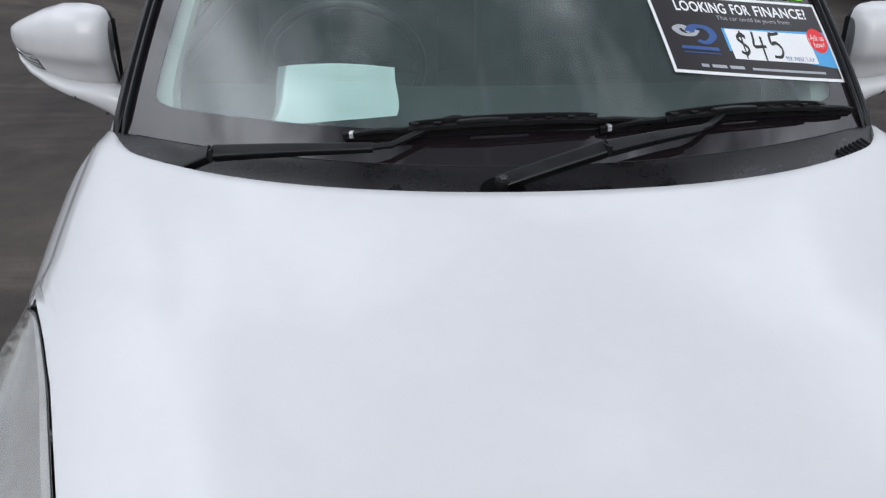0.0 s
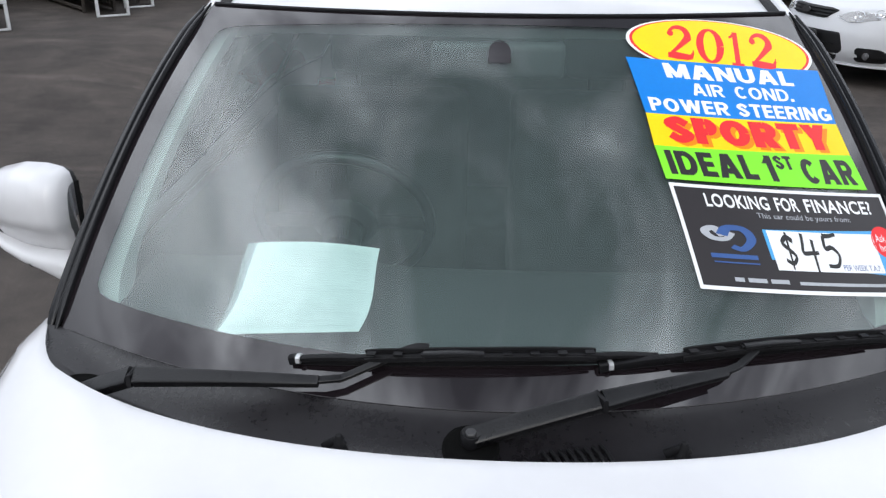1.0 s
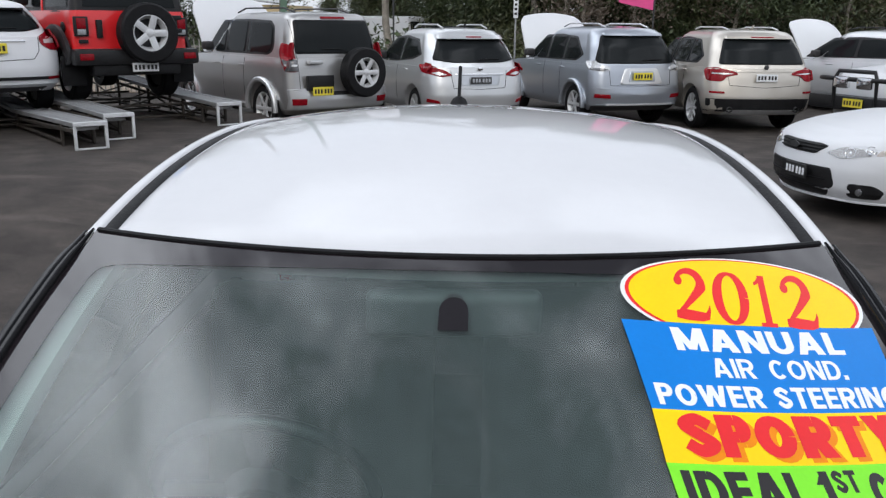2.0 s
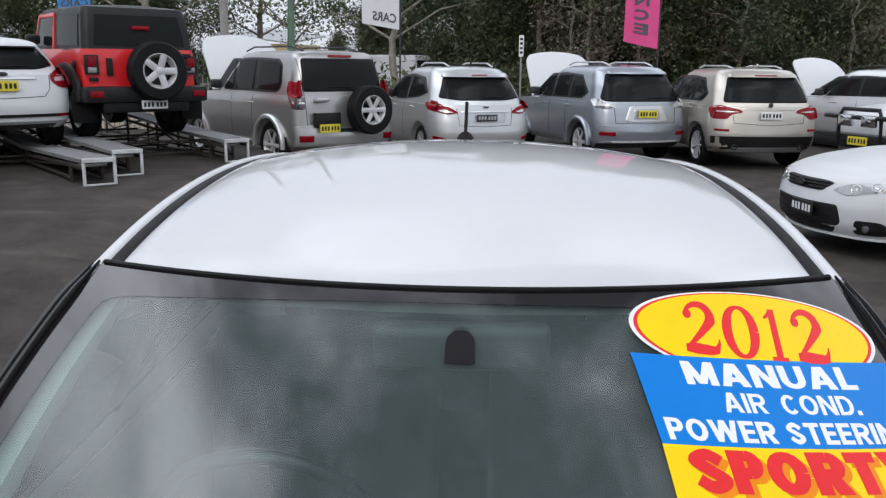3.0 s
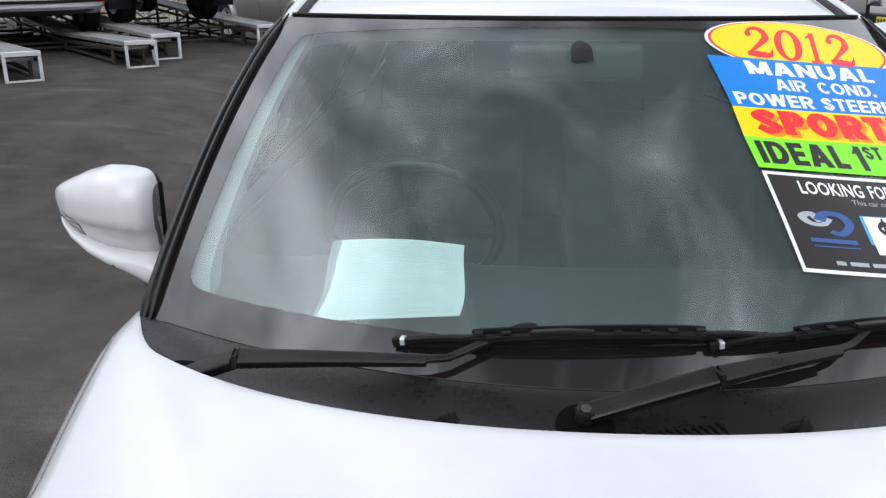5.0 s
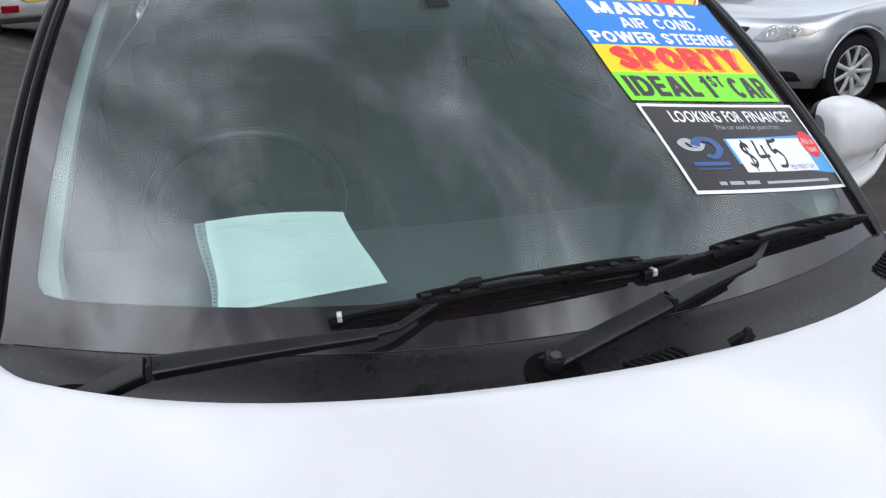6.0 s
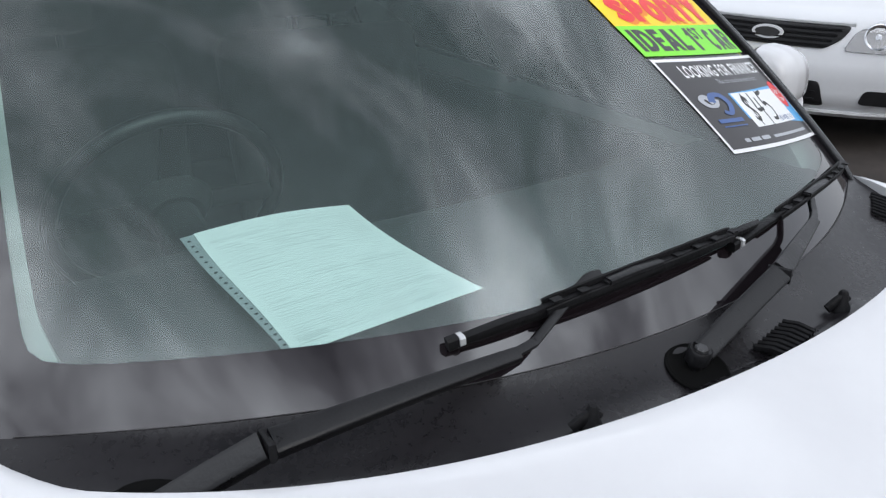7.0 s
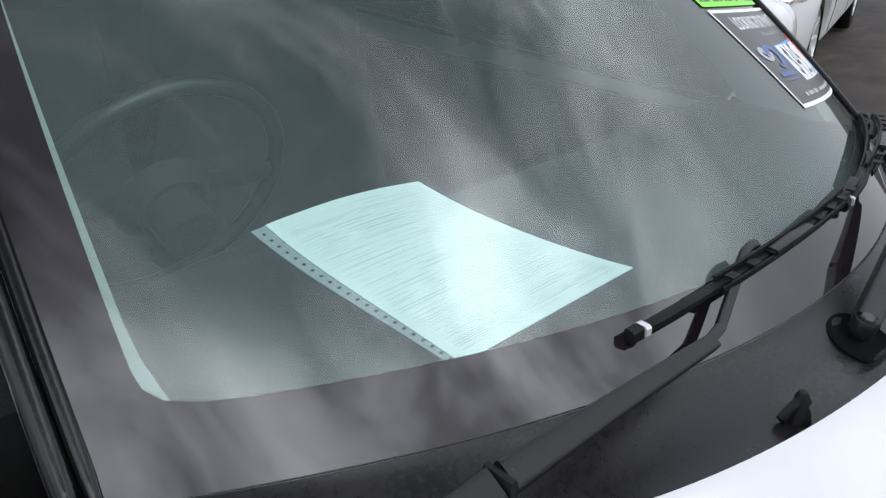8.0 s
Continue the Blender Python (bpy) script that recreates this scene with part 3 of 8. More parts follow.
FRONT_AXLE, REAR_AXLE = -1.00, 1.43
for side in SIDES:
    f = wing_pt(side)
    bm = grid(f, 60, 80)
    kill, lampf = [], []
    for face in bm.faces:
        c = face.calc_center_median()
        if wheel_hole(c.y, c.z, FRONT_AXLE, 0.325) and abs(c.x) > 0.7:
            kill.append(face)
        elif is_lamp(c.x, c.y) and c.z > 0.62:
            kill.append(face)
    bmesh.ops.delete(bm, geom=kill, context="FACES")
    part("front_wing", thicken(bm, 0.006), M["white"], hatch, "white front wing")
    seam = [(hood_half(y) + 0.0015, y) for y in (lerp(-0.60, -0.96, i / 24) for i in range(25))]
    part("bonnet_seam", sweep([(side * x, y, front_z(x, y) - 0.010) for x, y in seam], 0.003, 0.003, 6), M["rubber"], hatch)

    # headlamp: a clear lens over a bright bowl, set in the wing
    def lamp_fn(off):
        def g(u, v):
            y = lerp(-0.945, -1.60, v)
            x0 = hood_half(y) + 0.005
            x1 = 0.722 + 0.080 * smoothstep(-0.945, -1.10, y)
            if v < 0.1:
                x1 = lerp((x0 + x1) / 2, x1, (v / 0.1) ** 0.5)
                x0 = lerp((x0 + x1) / 2, x0, (v / 0.1) ** 0.5)
            x = lerp(x0, x1, u)
            return Vector((side * x, y, front_z(x, y) + 0.004 - off * (0.2 + math.sin(math.pi * u) * 0.8) * math.sin(math.pi * min(1, max(v, 0.02))) ** 0.5))
        return g

    lamp = part("headlamp", grid(lamp_fn(0.07), 14, 24), M["lamp_haze"], hatch, "hazy headlamp swept back along the wing")
    part("lens", thicken(grid(lamp_fn(0.0), 16, 30), 0.003), M["lens"], lamp)
    part("lamp_frame", sweep([lamp_fn(0.0)(0.0, v / 20) + Vector((0, 0, -0.003)) for v in range(21)], 0.0009, 0.003), M["plastic_grey"], lamp)
    part("lamp_edge", thicken(grid(lambda u, v: lamp_fn(0.0)(lerp(0.0, 0.05, u), v) + Vector((0, 0, -0.004)), 3, 24), 0.002), M["lamp_haze"], lamp, "yellowed edge of the lens")
    for yy, rr in ((-1.26, 0.055), (-1.42, 0.05)):
        xm = (hood_half(yy) + 0.80) / 2
        b = lathe([(0.0, rr), (0.012, rr), (0.014, rr * 0.9), (-0.04, rr * 0.45), (-0.05, 0.01)], 24, "z")
        part("reflector", moved(b, pose(side * xm, yy, front_z(xm, yy) - 0.028, -25, 0, 0)), M["chrome"], lamp)

# front bumper with an air intake
def bumper_pt(u, v):
    s = 2 * u - 1
    x = s * 0.79
    y0 = nose(x)
    z0 = front_z(x, y0)
    z = lerp(z0, 0.20, v)
    y = y0 - 0.10 * math.sin(math.pi * min(1, v * 1.1)) ** 0.7 + 0.05 * v
    return Vector((x, y + 0.001, z - 0.002))


part("front_bumper", thicken(grid(bumper_pt, 40, 24), 0.006), M["white"], hatch)
part("grille", slab(lambda u, v: bumper_pt(lerp(0.30, 0.70, u), lerp(0.10, 0.24, v)) + Vector((0, -0.006, 0)), 16, 4, (0, 0.03, 0)), M["plastic"], hatch)
part("air_intake", slab(lambda u, v: bumper_pt(lerp(0.22, 0.78, u), lerp(0.55, 0.85, v)) + Vector((0, -0.006, 0)), 20, 6, (0, 0.03, 0)), M["plastic"], hatch)
part("front_plate", slab(lambda u, v: bumper_pt(lerp(0.38, 0.62, u), lerp(0.36, 0.50, v)) + Vector((0, -0.016, 0)), 8, 2, (0, 0.008, 0)), M["white_plate"], hatch)


# scuttle: black plastic tray between bonnet and windscreen; its edge laps over the foot of the glass
def foot_q(x):
    return -0.781 + 0.05 * x * x


def tray_pt(u, v):
    s = 2 * u - 1
    x = s * 0.690
    xr = min(abs(x), 0.668)
    a = glass_at(xr, foot_q(xr), 0.0012)
    ya, za = a.y, a.z
    yb, zb = rear_edge(x) - 0.03, front_z(x, rear_edge(x)) - 0.020
    y, z = lerp(ya, yb, v), lerp(za, zb, v)
    mid = smoothstep(0.69, 0.5, abs(x))
    z -= 0.020 * math.sin(math.pi * v) ** 0.8 * mid
    # shallow bulges
    z += 0.005 * smoothstep(0.50, 0.60, v) * (1 - smoothstep(0.74, 0.84, v)) * (0.5 + 0.5 * math.tanh(6 * math.sin(9.0 * x + 0.6))) * mid
    return Vector((x, y, z))


scuttle = part("scuttle_panel", thicken(grid(tray_pt, 140, 30), 0.004), M["scuttle"], hatch, "dusty black plastic scuttle panel")
part("glass_seal", sweep([glass_at(lerp(-0.64, 0.64, i / 40), foot_q(lerp(-0.64, 0.64, i / 40)) + 0.001, 0.0012) for i in range(41)], 0.0007, 0.0007, 6), M["plastic_grey"], hatch)

def on_tray(x, v, off=0.0):
    return tray_pt((x / 0.690 + 1) / 2, v) + Vector((0, 0, off))


# rubber stops, slots and end vents on the tray
for x in (-0.186, 0.238):
    c = on_tray(x, 0.54, 0.005)
    b = lathe([(-0.006, 0.012), (0.003, 0.010), (0.008, 0.007), (0.018, 0.006), (0.022, 0.004), (0.023, 0.0015)], 14, "z")
    b2 = sweep([c + Vector((-0.020, 0.006, 0.0)), c + Vector((-0.010, 0.003, 0.008)), c + Vector((0.0, 0, 0.015)), c + Vector((0.006, -0.002, 0.008))], 0.004, 0.006, 8, power=3)
    part("rubber_stop", join(moved(b, pose(c.x, c.y, c.z)), b2), M["rubber"], scuttle)
for i in range(8):
    x = 0.066 + i * 0.0105
    a, b_ = on_tray(x, 0.40 - 0.010 * i, 0.003), on_tray(x + 0.012, 0.68 - 0.012 * i, 0.003)
    part("vent_rib", sweep([a, (a + b_) / 2 + Vector((0, 0, 0.003)), b_], 0.0030, 0.004, 6), M["rubber"], scuttle)
for i in range(7):
    x = 0.575 + i * 0.010
    a, b_ = on_tray(x, 0.34, 0.003), on_tray(x + 0.004, 0.66, 0.003)
    part("vent_rib", sweep([a, b_], 0.0026, 0.003, 6), M["rubber"], scuttle)


# wipers
def arm(points, w0, w1, h0, h1=None):
    """A flat tapering bar with squared edges."""
    k = (h0 if h1 is None else h1) / h0
    bm = sweep(points, w0, h0, 16, up=(0, -0.50, 0.86), power=7.0)
    n = len(points)
    verts = list(bm.verts)
    for i, pnt in enumerate(points):
        t = i / (n - 1)
        for v in verts[i * 16:(i + 1) * 16]:
            d = v.co - pnt
            v.co = pnt + Vector((d.x * lerp(1, w1 / w0, t), d.y * lerp(1, w1 / w0, t), d.z * lerp(1, k, t)))
    return bm


def wiper(pivot, joint, slim, bend, clip, tip, end, qmid):
    w = thing("windscreen_wiper", "black windscreen wiper resting on the foot of the windscreen", "wiper", group="windscreen wipers")
    pv, j, s_, b, c = (Vector(p) for p in (pivot, joint, slim, bend, clip))
    # a dish coloured near-black for the shaded well, the arm's boss and its nut
    lo, hi = 0.0, 1.0
    for _ in range(24):
        mid = (lo + hi) / 2
        lo, hi = (mid, hi) if on_tray(pv.x, mid).y > pv.y else (lo, mid)
    seat_pt = on_tray(pv.x, lo)
    normal = (on_tray(pv.x + 0.02, lo) - on_tray(pv.x - 0.02, lo)).cross(on_tray(pv.x, lo - 0.15) - on_tray(pv.x, min(1, lo + 0.15))).normalized()
    turn = Vector((0, 0, 1)).rotation_difference(normal).to_matrix().to_4x4()
    well = lathe([(-0.006, 0.036), (0.0030, 0.036), (0.0045, 0.033), (0.0025, 0.029), (0.0018, 0.020), (0.0018, 0.004)], 32, "z")
    part("pivot_well", moved(well, Matrix.Translation(seat_pt) @ turn), M["pit"], w)
    boss = lathe([(-0.026, 0.0080), (-0.0090, 0.0080), (-0.0085, 0.0128), (0.0062, 0.0132), (0.0085, 0.0116), (0.0070, 0.0095), (0.0070, 0.002)], 28, "z")
    part("boss", moved(boss, pose(pv.x, pv.y, pv.z, 12, 0, 0)), M["wiper"], w)
    nut = lathe([(0.006, 0.0078), (0.0115, 0.0075), (0.0128, 0.0062), (0.0130, 0.001)], 6, "z")
    part("pivot_nut", moved(nut, pose(pv.x, pv.y, pv.z - 0.002, 12, 0, 0)), M["dark_metal"], w)
    d = (j - pv).normalized()
    start = pv + d * 0.004 + Vector((0, 0, -0.001))
    part("arm_head", arm(bezier([start, lerp(pv, j, 0.5), j], 12), 0.0128, 0.0130, 0.0085, 0.0085), M["wiper"], w)
    e = (s_ - j).normalized()
    cross = e.cross(Vector((0, 0, 1))).normalized()
    part("hinge", sweep([j + cross * 0.0132 + e * 0.002, j - cross * 0.0132 + e * 0.002], 0.0035, 0.0092, 10, power=4), M["rubber"], w)
    part("arm", arm(bezier([j + e * 0.006, lerp(j, s_, 0.5) + Vector((0, 0, 0.001)), s_], 14), 0.0125, 0.0065, 0.0085, 0.0050), M["wiper"], w)
    along_blade = (glass_at(*end) - glass_at(*tip)).normalized()
    part("arm_end", arm(bezier([s_ - e * 0.02, lerp(s_, b, 0.6), b, lerp(b, c, 0.5), c, c + along_blade * 0.022], 30), 0.0048, 0.0046, 0.0034), M["wiper"], w)

    # blade: rails and bridges over a rubber lip that lies on the glass
    def along(t, off, dq=0.0):
        x = lerp(tip[0], end[0], t)
        q = lerp(tip[1], end[1], t) + (qmid - (tip[1] + end[1]) / 2) * 4 * t * (1 - t)
        return glass_at(x, q + dq, off)

    part("rubber_lip", sweep([along(i / 30, 0.007) for i in range(31)], 0.0028, 0.0075, 6, power=4), M["rubber"], w)
    spine = part("backbone", sweep([along(lerp(0.17, 0.86, i / 30), 0.019 + 0.010 * math.sin(math.pi * i / 30) ** 0.6) for i in range(31)], 0.0045, 0.0030, 8, power=4), M["rubber"], w)
    for dq in (-0.0048, 0.0048):
        part("rail", sweep([along(lerp(0.20, 0.82, i / 24), 0.023 + 0.010 * math.sin(math.pi * i / 24) ** 0.6, dq) for i in range(25)], 0.0016, 0.0040, 6, power=4), M["rubber"], spine)
    for k in range(9):
        t = lerp(0.22, 0.80, k / 8)
        if 0.47 < t < 0.56:
            continue
        part("cross_web", sweep([along(t - 0.012, 0.034), along(t + 0.012, 0.034)], 0.005, 0.0012, 6, power=4), M["rubber"], spine)
    for t0, t1 in ((0.015, 0.24), (0.15, 0.40), (0.60, 0.85), (0.76, 0.985)):
        part("bridge", sweep([along(lerp(t0, t1, i / 8), 0.013 + 0.007 * math.sin(math.pi * i / 8)) for i in range(9)], 0.0058, 0.0036, 8, power=4), M["rubber"], spine)
    part("clip", sweep([along(0.36, 0.034), along(0.44, 0.037), along(0.52, 0.034)], 0.0064, 0.0030, 10, power=5), M["wiper"], spine)
    part("end_cap", sweep([along(0.000, 0.012), along(0.012, 0.012)], 0.0074, 0.0056, 8, power=4), M["alloy"], w, "worn pale end cap")
    part("end_stop", sweep([along(-0.022, 0.008), along(0.004, 0.010)], 0.0060, 0.0070, 8, power=4), M["rubber"], w)
    return w


wiper((-0.566, -0.724, 0.998), (-0.476, -0.755, 1.045), (-0.222, -0.770, 1.057), (-0.190, -0.760, 1.059), (-0.103, -0.732, 1.090), (-0.258, -0.743), (0.220, -0.724), -0.729)
wiper((-0.023, -0.827, 1.020), (0.134, -0.804, 1.063), (0.306, -0.735, 1.070), (0.328, -0.718, 1.074), (0.366, -0.684, 1.087), (0.152, -0.733), (0.640, -0.734), -0.724)


# roof, drip channels and side rails
def roof_half(y):
    return 0.538 + 0.031 * y - 0.063 * y * y


def drip_z(y):
    return 1.43 + 0.200 * y - 0.135 * y * y


def roof_pt(u, v):
    s = 2 * u - 1
    y0 = -0.132 + 0.424 * (s * 0.538) ** 2
    y1 = 1.72 - 0.10 * s * s
    y = lerp(y0, y1, v)
    hw = roof_half(max(y, 0))
    x = s * hw
    z = drip_z(y) + 0.046 * (1 - abs(s) ** 2.2) - 0.010 * smoothstep(0.96, 1.0, abs(s)) - 0.008 * smoothstep(0.012, 0.0, v) + 0.004
    return Vector((x, y, z))


part("roof", slab(roof_pt, 48, 60, (0, 0, -0.02)), M["white"], hatch, "white roof with soft reflections", angle=50)
part("roof_lining", grid(lambda u, v: roof_pt(u, v) + Vector((0, 0.02, -0.045)), 12, 12), M["liner"], hatch)
part("header_seal", sweep([glass_at(lerp(-0.55, 0.55, i / 40), Q1 + 0.001, 0.001) for i in range(41)], 0.005, 0.004, 8), M["rubber"], hatch)
for side in SIDES:
    ys = [lerp(-0.005, 1.66, i / 30) for i in range(31)]
    part("drip_channel", sweep([(side * (roof_half(y) + 0.008), y, drip_z(y) - 0.010) for y in ys], 0.013, 0.010, 8, power=4), M["rubber"], hatch)
    rail = [(side * (roof_half(y) + 0.027), y, drip_z(y) - 0.008) for y in ys]
    part("side_rail", sweep(rail, 0.0115, 0.014, 12, power=2.6), M["white"], hatch, "white roof side rail")
    # black trim along the windscreen pillar, in two ridges, and its foot
    post = [glass_at(side * (glass_half(lerp(Q0, Q1, t)) + 0.005), lerp(Q0, Q1, t), 0.002) for t in [lerp(0.04, 1.0, (i / 28) ** 1.3) for i in range(29)]]
    part("pillar_trim", sweep(post, 0.006, 0.008, 10, power=2.6, taper=lambda k: (0.35 + 0.65 * smoothstep(0, 0.12, k)) * (1 - 0.75 * smoothstep(0.90, 1.0, k))), M["gloss_black"], hatch, "black windscreen pillar trim")
    post2 = [p + Vector((side * 0.0145, 0.006, -0.006)) for p in post]
    part("pillar_cover", sweep(post2, 0.0095, 0.010, 14, power=3.4, taper=lambda k: (0.35 + 0.65 * smoothstep(0, 0.12, k)) * (1 - 0.75 * smoothstep(0.90, 1.0, k))), M["gloss_black"], hatch)

# doors and side panels, side windows, tail
def belt(y):
    return 0.985 + 0.045 * smoothstep(-0.5, 1.6, y)


def side_x(y):
    return 0.845 - 0.10 * smoothstep(1.2, 2.05, y)


for side in SIDES:
    def flank(u, v):
        y = lerp(-0.402, 1.98, u)
        z = lerp(belt(y) - 0.06 * (1 - smoothstep(-0.402, -0.24, y)), 0.20, v)
        x = side_x(y) - 0.075 * (1 - smoothstep(0, 0.30, v)) - 0.04 * smoothstep(0.75, 1, v) + 0.006 * math.sin(v * 9)
        return Vector((side * x, y, z))
    bm = grid(flank, 60, 24)
    bmesh.ops.delete(bm, geom=[f for f in bm.faces if wheel_hole(f.calc_center_median().y, f.calc_center_median().z, REAR_AXLE, 0.325)], context="FACES")
    part("side_panel", thicken(bm, 0.008), M["white"], hatch)

    def side_window(u, v):
        y = lerp(-0.36 + 0.40 * v, 1.80 - 0.20 * v, u)
        zt = drip_z(max(y, 0)) - 0.035 if y > 0 else glass_z(0.6, min(-0.15, y - 0.16)) - 0.03
        x = lerp(side_x(y) - 0.078, roof_half(max(y, 0)) + 0.058, v)
        return Vector((side * x, y, lerp(belt(y), drip_z(max(y, 0.02)) - 0.03, v)))
    part("side_window", thicken(grid(side_window, 30, 8), 0.004), M["cabin_glass"], hatch, "grey-green side window")
    for yb in (0.42, 1.30):
        part("door_pillar", sweep([side_window((yb + 0.36) / 2.16, 0.0) + Vector((side * 0.003, 0, 0)), side_window((yb + 0.36) / 2.16, 0.5) + Vector((side * 0.003, 0, 0)), side_window((yb + 0.36) / 2.16, 1.0) + Vector((side * 0.003, 0, 0))], 0.05, 0.012, 8, up=(side, 0, 0), power=4), M["plastic"], hatch)
    part("window_sill_trim", sweep([flank(lerp(0.07, 1, i / 30), 0.0) + Vector((-side * 0.010, 0, 0.003)) for i in range(31)], 0.008, 0.008, 8), M["plastic"], hatch)
    for yy in (0.30, 1.12):
        part("door_handle", sweep([(side * (side_x(yy) - 0.0), yy - 0.09, 0.86), (side * (side_x(yy) + 0.02), yy, 0.865), (side * (side_x(yy) - 0.0), yy + 0.09, 0.86)], 0.012, 0.010, 8), M["white"], hatch)


def tail(u, v):
    s = 2 * u - 1
    zs = lerp(drip_z(1.70) + 0.02, 0.22, v)
    w = lerp(roof_half(1.70) + 0.06, 0.745, smoothstep(0, 0.45, v))
    y = 1.70 + 0.34 * smoothstep(0, 0.75, v) - 0.06 * s * s
    return Vector((s * w, y, zs))


part("tailgate", thicken(grid(tail, 30, 30), 0.008), M["white"], hatch)
part("rear_window", slab(lambda u, v: tail(lerp(0.10, 0.90, u), lerp(0.06, 0.36, v)) + Vector((0, 0.006, 0)), 16, 6, (0, -0.004, 0)), M["cabin_glass"], hatch)
for side in SIDES:
    part("tail_lamp", slab(lambda u, v: tail(0.5 + side * lerp(0.38, 0.49, u), lerp(0.40, 0.58, v)) + Vector((0, 0.010, 0)), 6, 6, (0, -0.02, 0)), M["lamp_red"], hatch)
part("floor_pan", box(-0.74, 0.74, -1.55, 1.85, 0.20, 0.26, 0.02), M["dark_metal"], hatch)

# wheels
def wheel_meshes(r, w, spokes, fat=0.85, rim_to=0.655):
    t = lathe([(-w / 2 + 0.02, r * (rim_to + 0.005)), (-w / 2, r * (rim_to + 0.065)), (-w / 2 + 0.005, r * 0.93), (-w / 2 + 0.035, r * 0.995), (0, r), (w / 2 - 0.035, r * 0.995), (w / 2 - 0.005, r * 0.93), (w / 2, r * (rim_to + 0.065)), (w / 2 - 0.02, r * (rim_to + 0.005))], 40, caps=False)
    tyre = finish(t, "tyre", M["rubber"])
    parts = [lathe([(w / 2 - 0.10, r * (rim_to - 0.055)), (w / 2 - 0.03, r * rim_to), (w / 2 - 0.012, r * (rim_to + 0.035)), (w / 2 - 0.010, r * (rim_to + 0.005)), (w / 2 - 0.05, r * (rim_to - 0.055)), (w / 2 - 0.10, r * (rim_to - 0.105))], 36, caps=False),
             lathe([(w / 2 - 0.06, r * 0.17), (w / 2 - 0.03, r * 0.16), (w / 2 - 0.018, r * 0.10), (w / 2 - 0.016, 0.01)], 20)]
    for i in range(spokes):
        a = 2 * math.pi * i / spokes
        ca, sa = math.cos(a), math.sin(a)
        parts.append(sweep([(w / 2 - 0.040, r * 0.10 * ca, r * 0.10 * sa), (w / 2 - 0.028, r * 0.35 * ca, r * 0.35 * sa), (w / 2 - 0.024, r * rim_to * ca, r * rim_to * sa)], r * (0.60 / spokes) * fat, 0.012, 8, up=(1, 0, 0), power=3))
    rim = finish(join(*parts), "rim", M["alloy"])
    hub = finish(lathe([(-w / 2 + 0.03, r * (rim_to - 0.055)), (w / 2 - 0.085, r * (rim_to - 0.055))], 24), "brake_disc", M["dark_metal"])
    return tyre, rim, hub


def put_wheel(meshes, parent, x, y, z, side):
    """side +1: the rim looks along +x."""
    w = part("wheel", meshes[0], None, parent)
    w.matrix_local = pose(x, y, z, 0, 0, 0 if side > 0 else 180)
    part("rim", meshes[1], None, w)
    part("brake_disc", meshes[2], None, w)
    return w


hatch_wheels = wheel_meshes(0.300, 0.185, 7)
for side in SIDES:
    for y in (FRONT_AXLE, REAR_AXLE):
        put_wheel(hatch_wheels, hatch, side * 0.745, y, 0.300, side)

# aerial at the back of the roof
c = Vector((-0.020, 1.28, drip_z(1.28) + 0.048))
aer = part("aerial", lathe([(-0.02, 0.030), (0.006, 0.028), (0.022, 0.020), (0.030, 0.010)], 18, "z"), M["rubber"], hatch)
aer.location = c
part("aerial_mast", sweep([(0, 0, 0.025), (0.001, 0.02, 0.06), (0.002, 0.045, 0.115)], 0.0055, 0.0055, 8), M["rubber"], aer)

# door mirrors
MX = (0.748, 0.755, 0.768, 0.80, 0.845, 0.89, 0.925, 0.95, 0.964)
M_TOP = (1.160, 1.176, 1.184, 1.188, 1.187, 1.174, 1.159, 1.147, 1.138)
M_BOT = (1.036, 1.030, 1.027, 1.027, 1.031, 1.040, 1.054, 1.072, 1.092)
M_FRONT = (-0.330, -0.350, -0.360, -0.363, -0.351, -0.329, -0.304, -0.278, -0.258)
M_BACK = (-0.296, -0.290, -0.284, -0.275, -0.268, -0.258, -0.248, -0.240, -0.236)


AX = (0.71, 0.76, 0.80, 0.84, 0.88, 0.92, 0.945, 0.952)
A_TOP = (1.020, 1.040, 1.042, 1.046, 1.056, 1.072, 1.086, 1.090)
A_BOT = (0.940, 0.978, 1.000, 1.014, 1.029, 1.051, 1.073, 1.084)
A_MID = (-0.330, -0.322, -0.315, -0.306, -0.294, -0.280, -0.268, -0.262)
A_DEEP = (0.040, 0.042, 0.043, 0.043, 0.038, 0.028, 0.016, 0.006)


def arm_pt(side, u, v, grow=0.0):
    """The underside of the mirror: u from the door to the outer end, v round it."""
    x = lerp(AX[0], AX[-1], u)
    top, bot, mid, deep = (float(np.interp(x, AX, t)) for t in (A_TOP, A_BOT, A_MID, A_DEEP))
    c, sn = math.cos(2 * math.pi * v), math.sin(2 * math.pi * v)
    z = (top + bot) / 2 + ((top - bot) / 2 + grow) * math.copysign(abs(c) ** 0.8, c)
    return Vector((side * x, mid + (deep + grow) * math.copysign(abs(sn) ** 0.8, sn), z))


def shell_pt(side, u, v, back=0.0, grow=0.0):
    """u from the inner to the outer end, v round the front from top to bottom."""
    x = lerp(MX[0], MX[-1], u)
    top, bot, fr, bk = (float(np.interp(x, MX, t)) for t in (M_TOP, M_BOT, M_FRONT, M_BACK))
    a = math.pi * v
    c, sn = math.cos(a), math.sin(a)
    z = (top + bot) / 2 + (top - bot) / 2 * math.copysign(abs(c) ** 0.75, c) * (1 + grow)
    y = bk + back - (bk + back - fr) * abs(sn) ** 0.62 * (1 - 0.16 * smoothstep(0.12, 0.24, -c) - 0.10 * max(0, -c))
    return Vector((side * x, y, z))


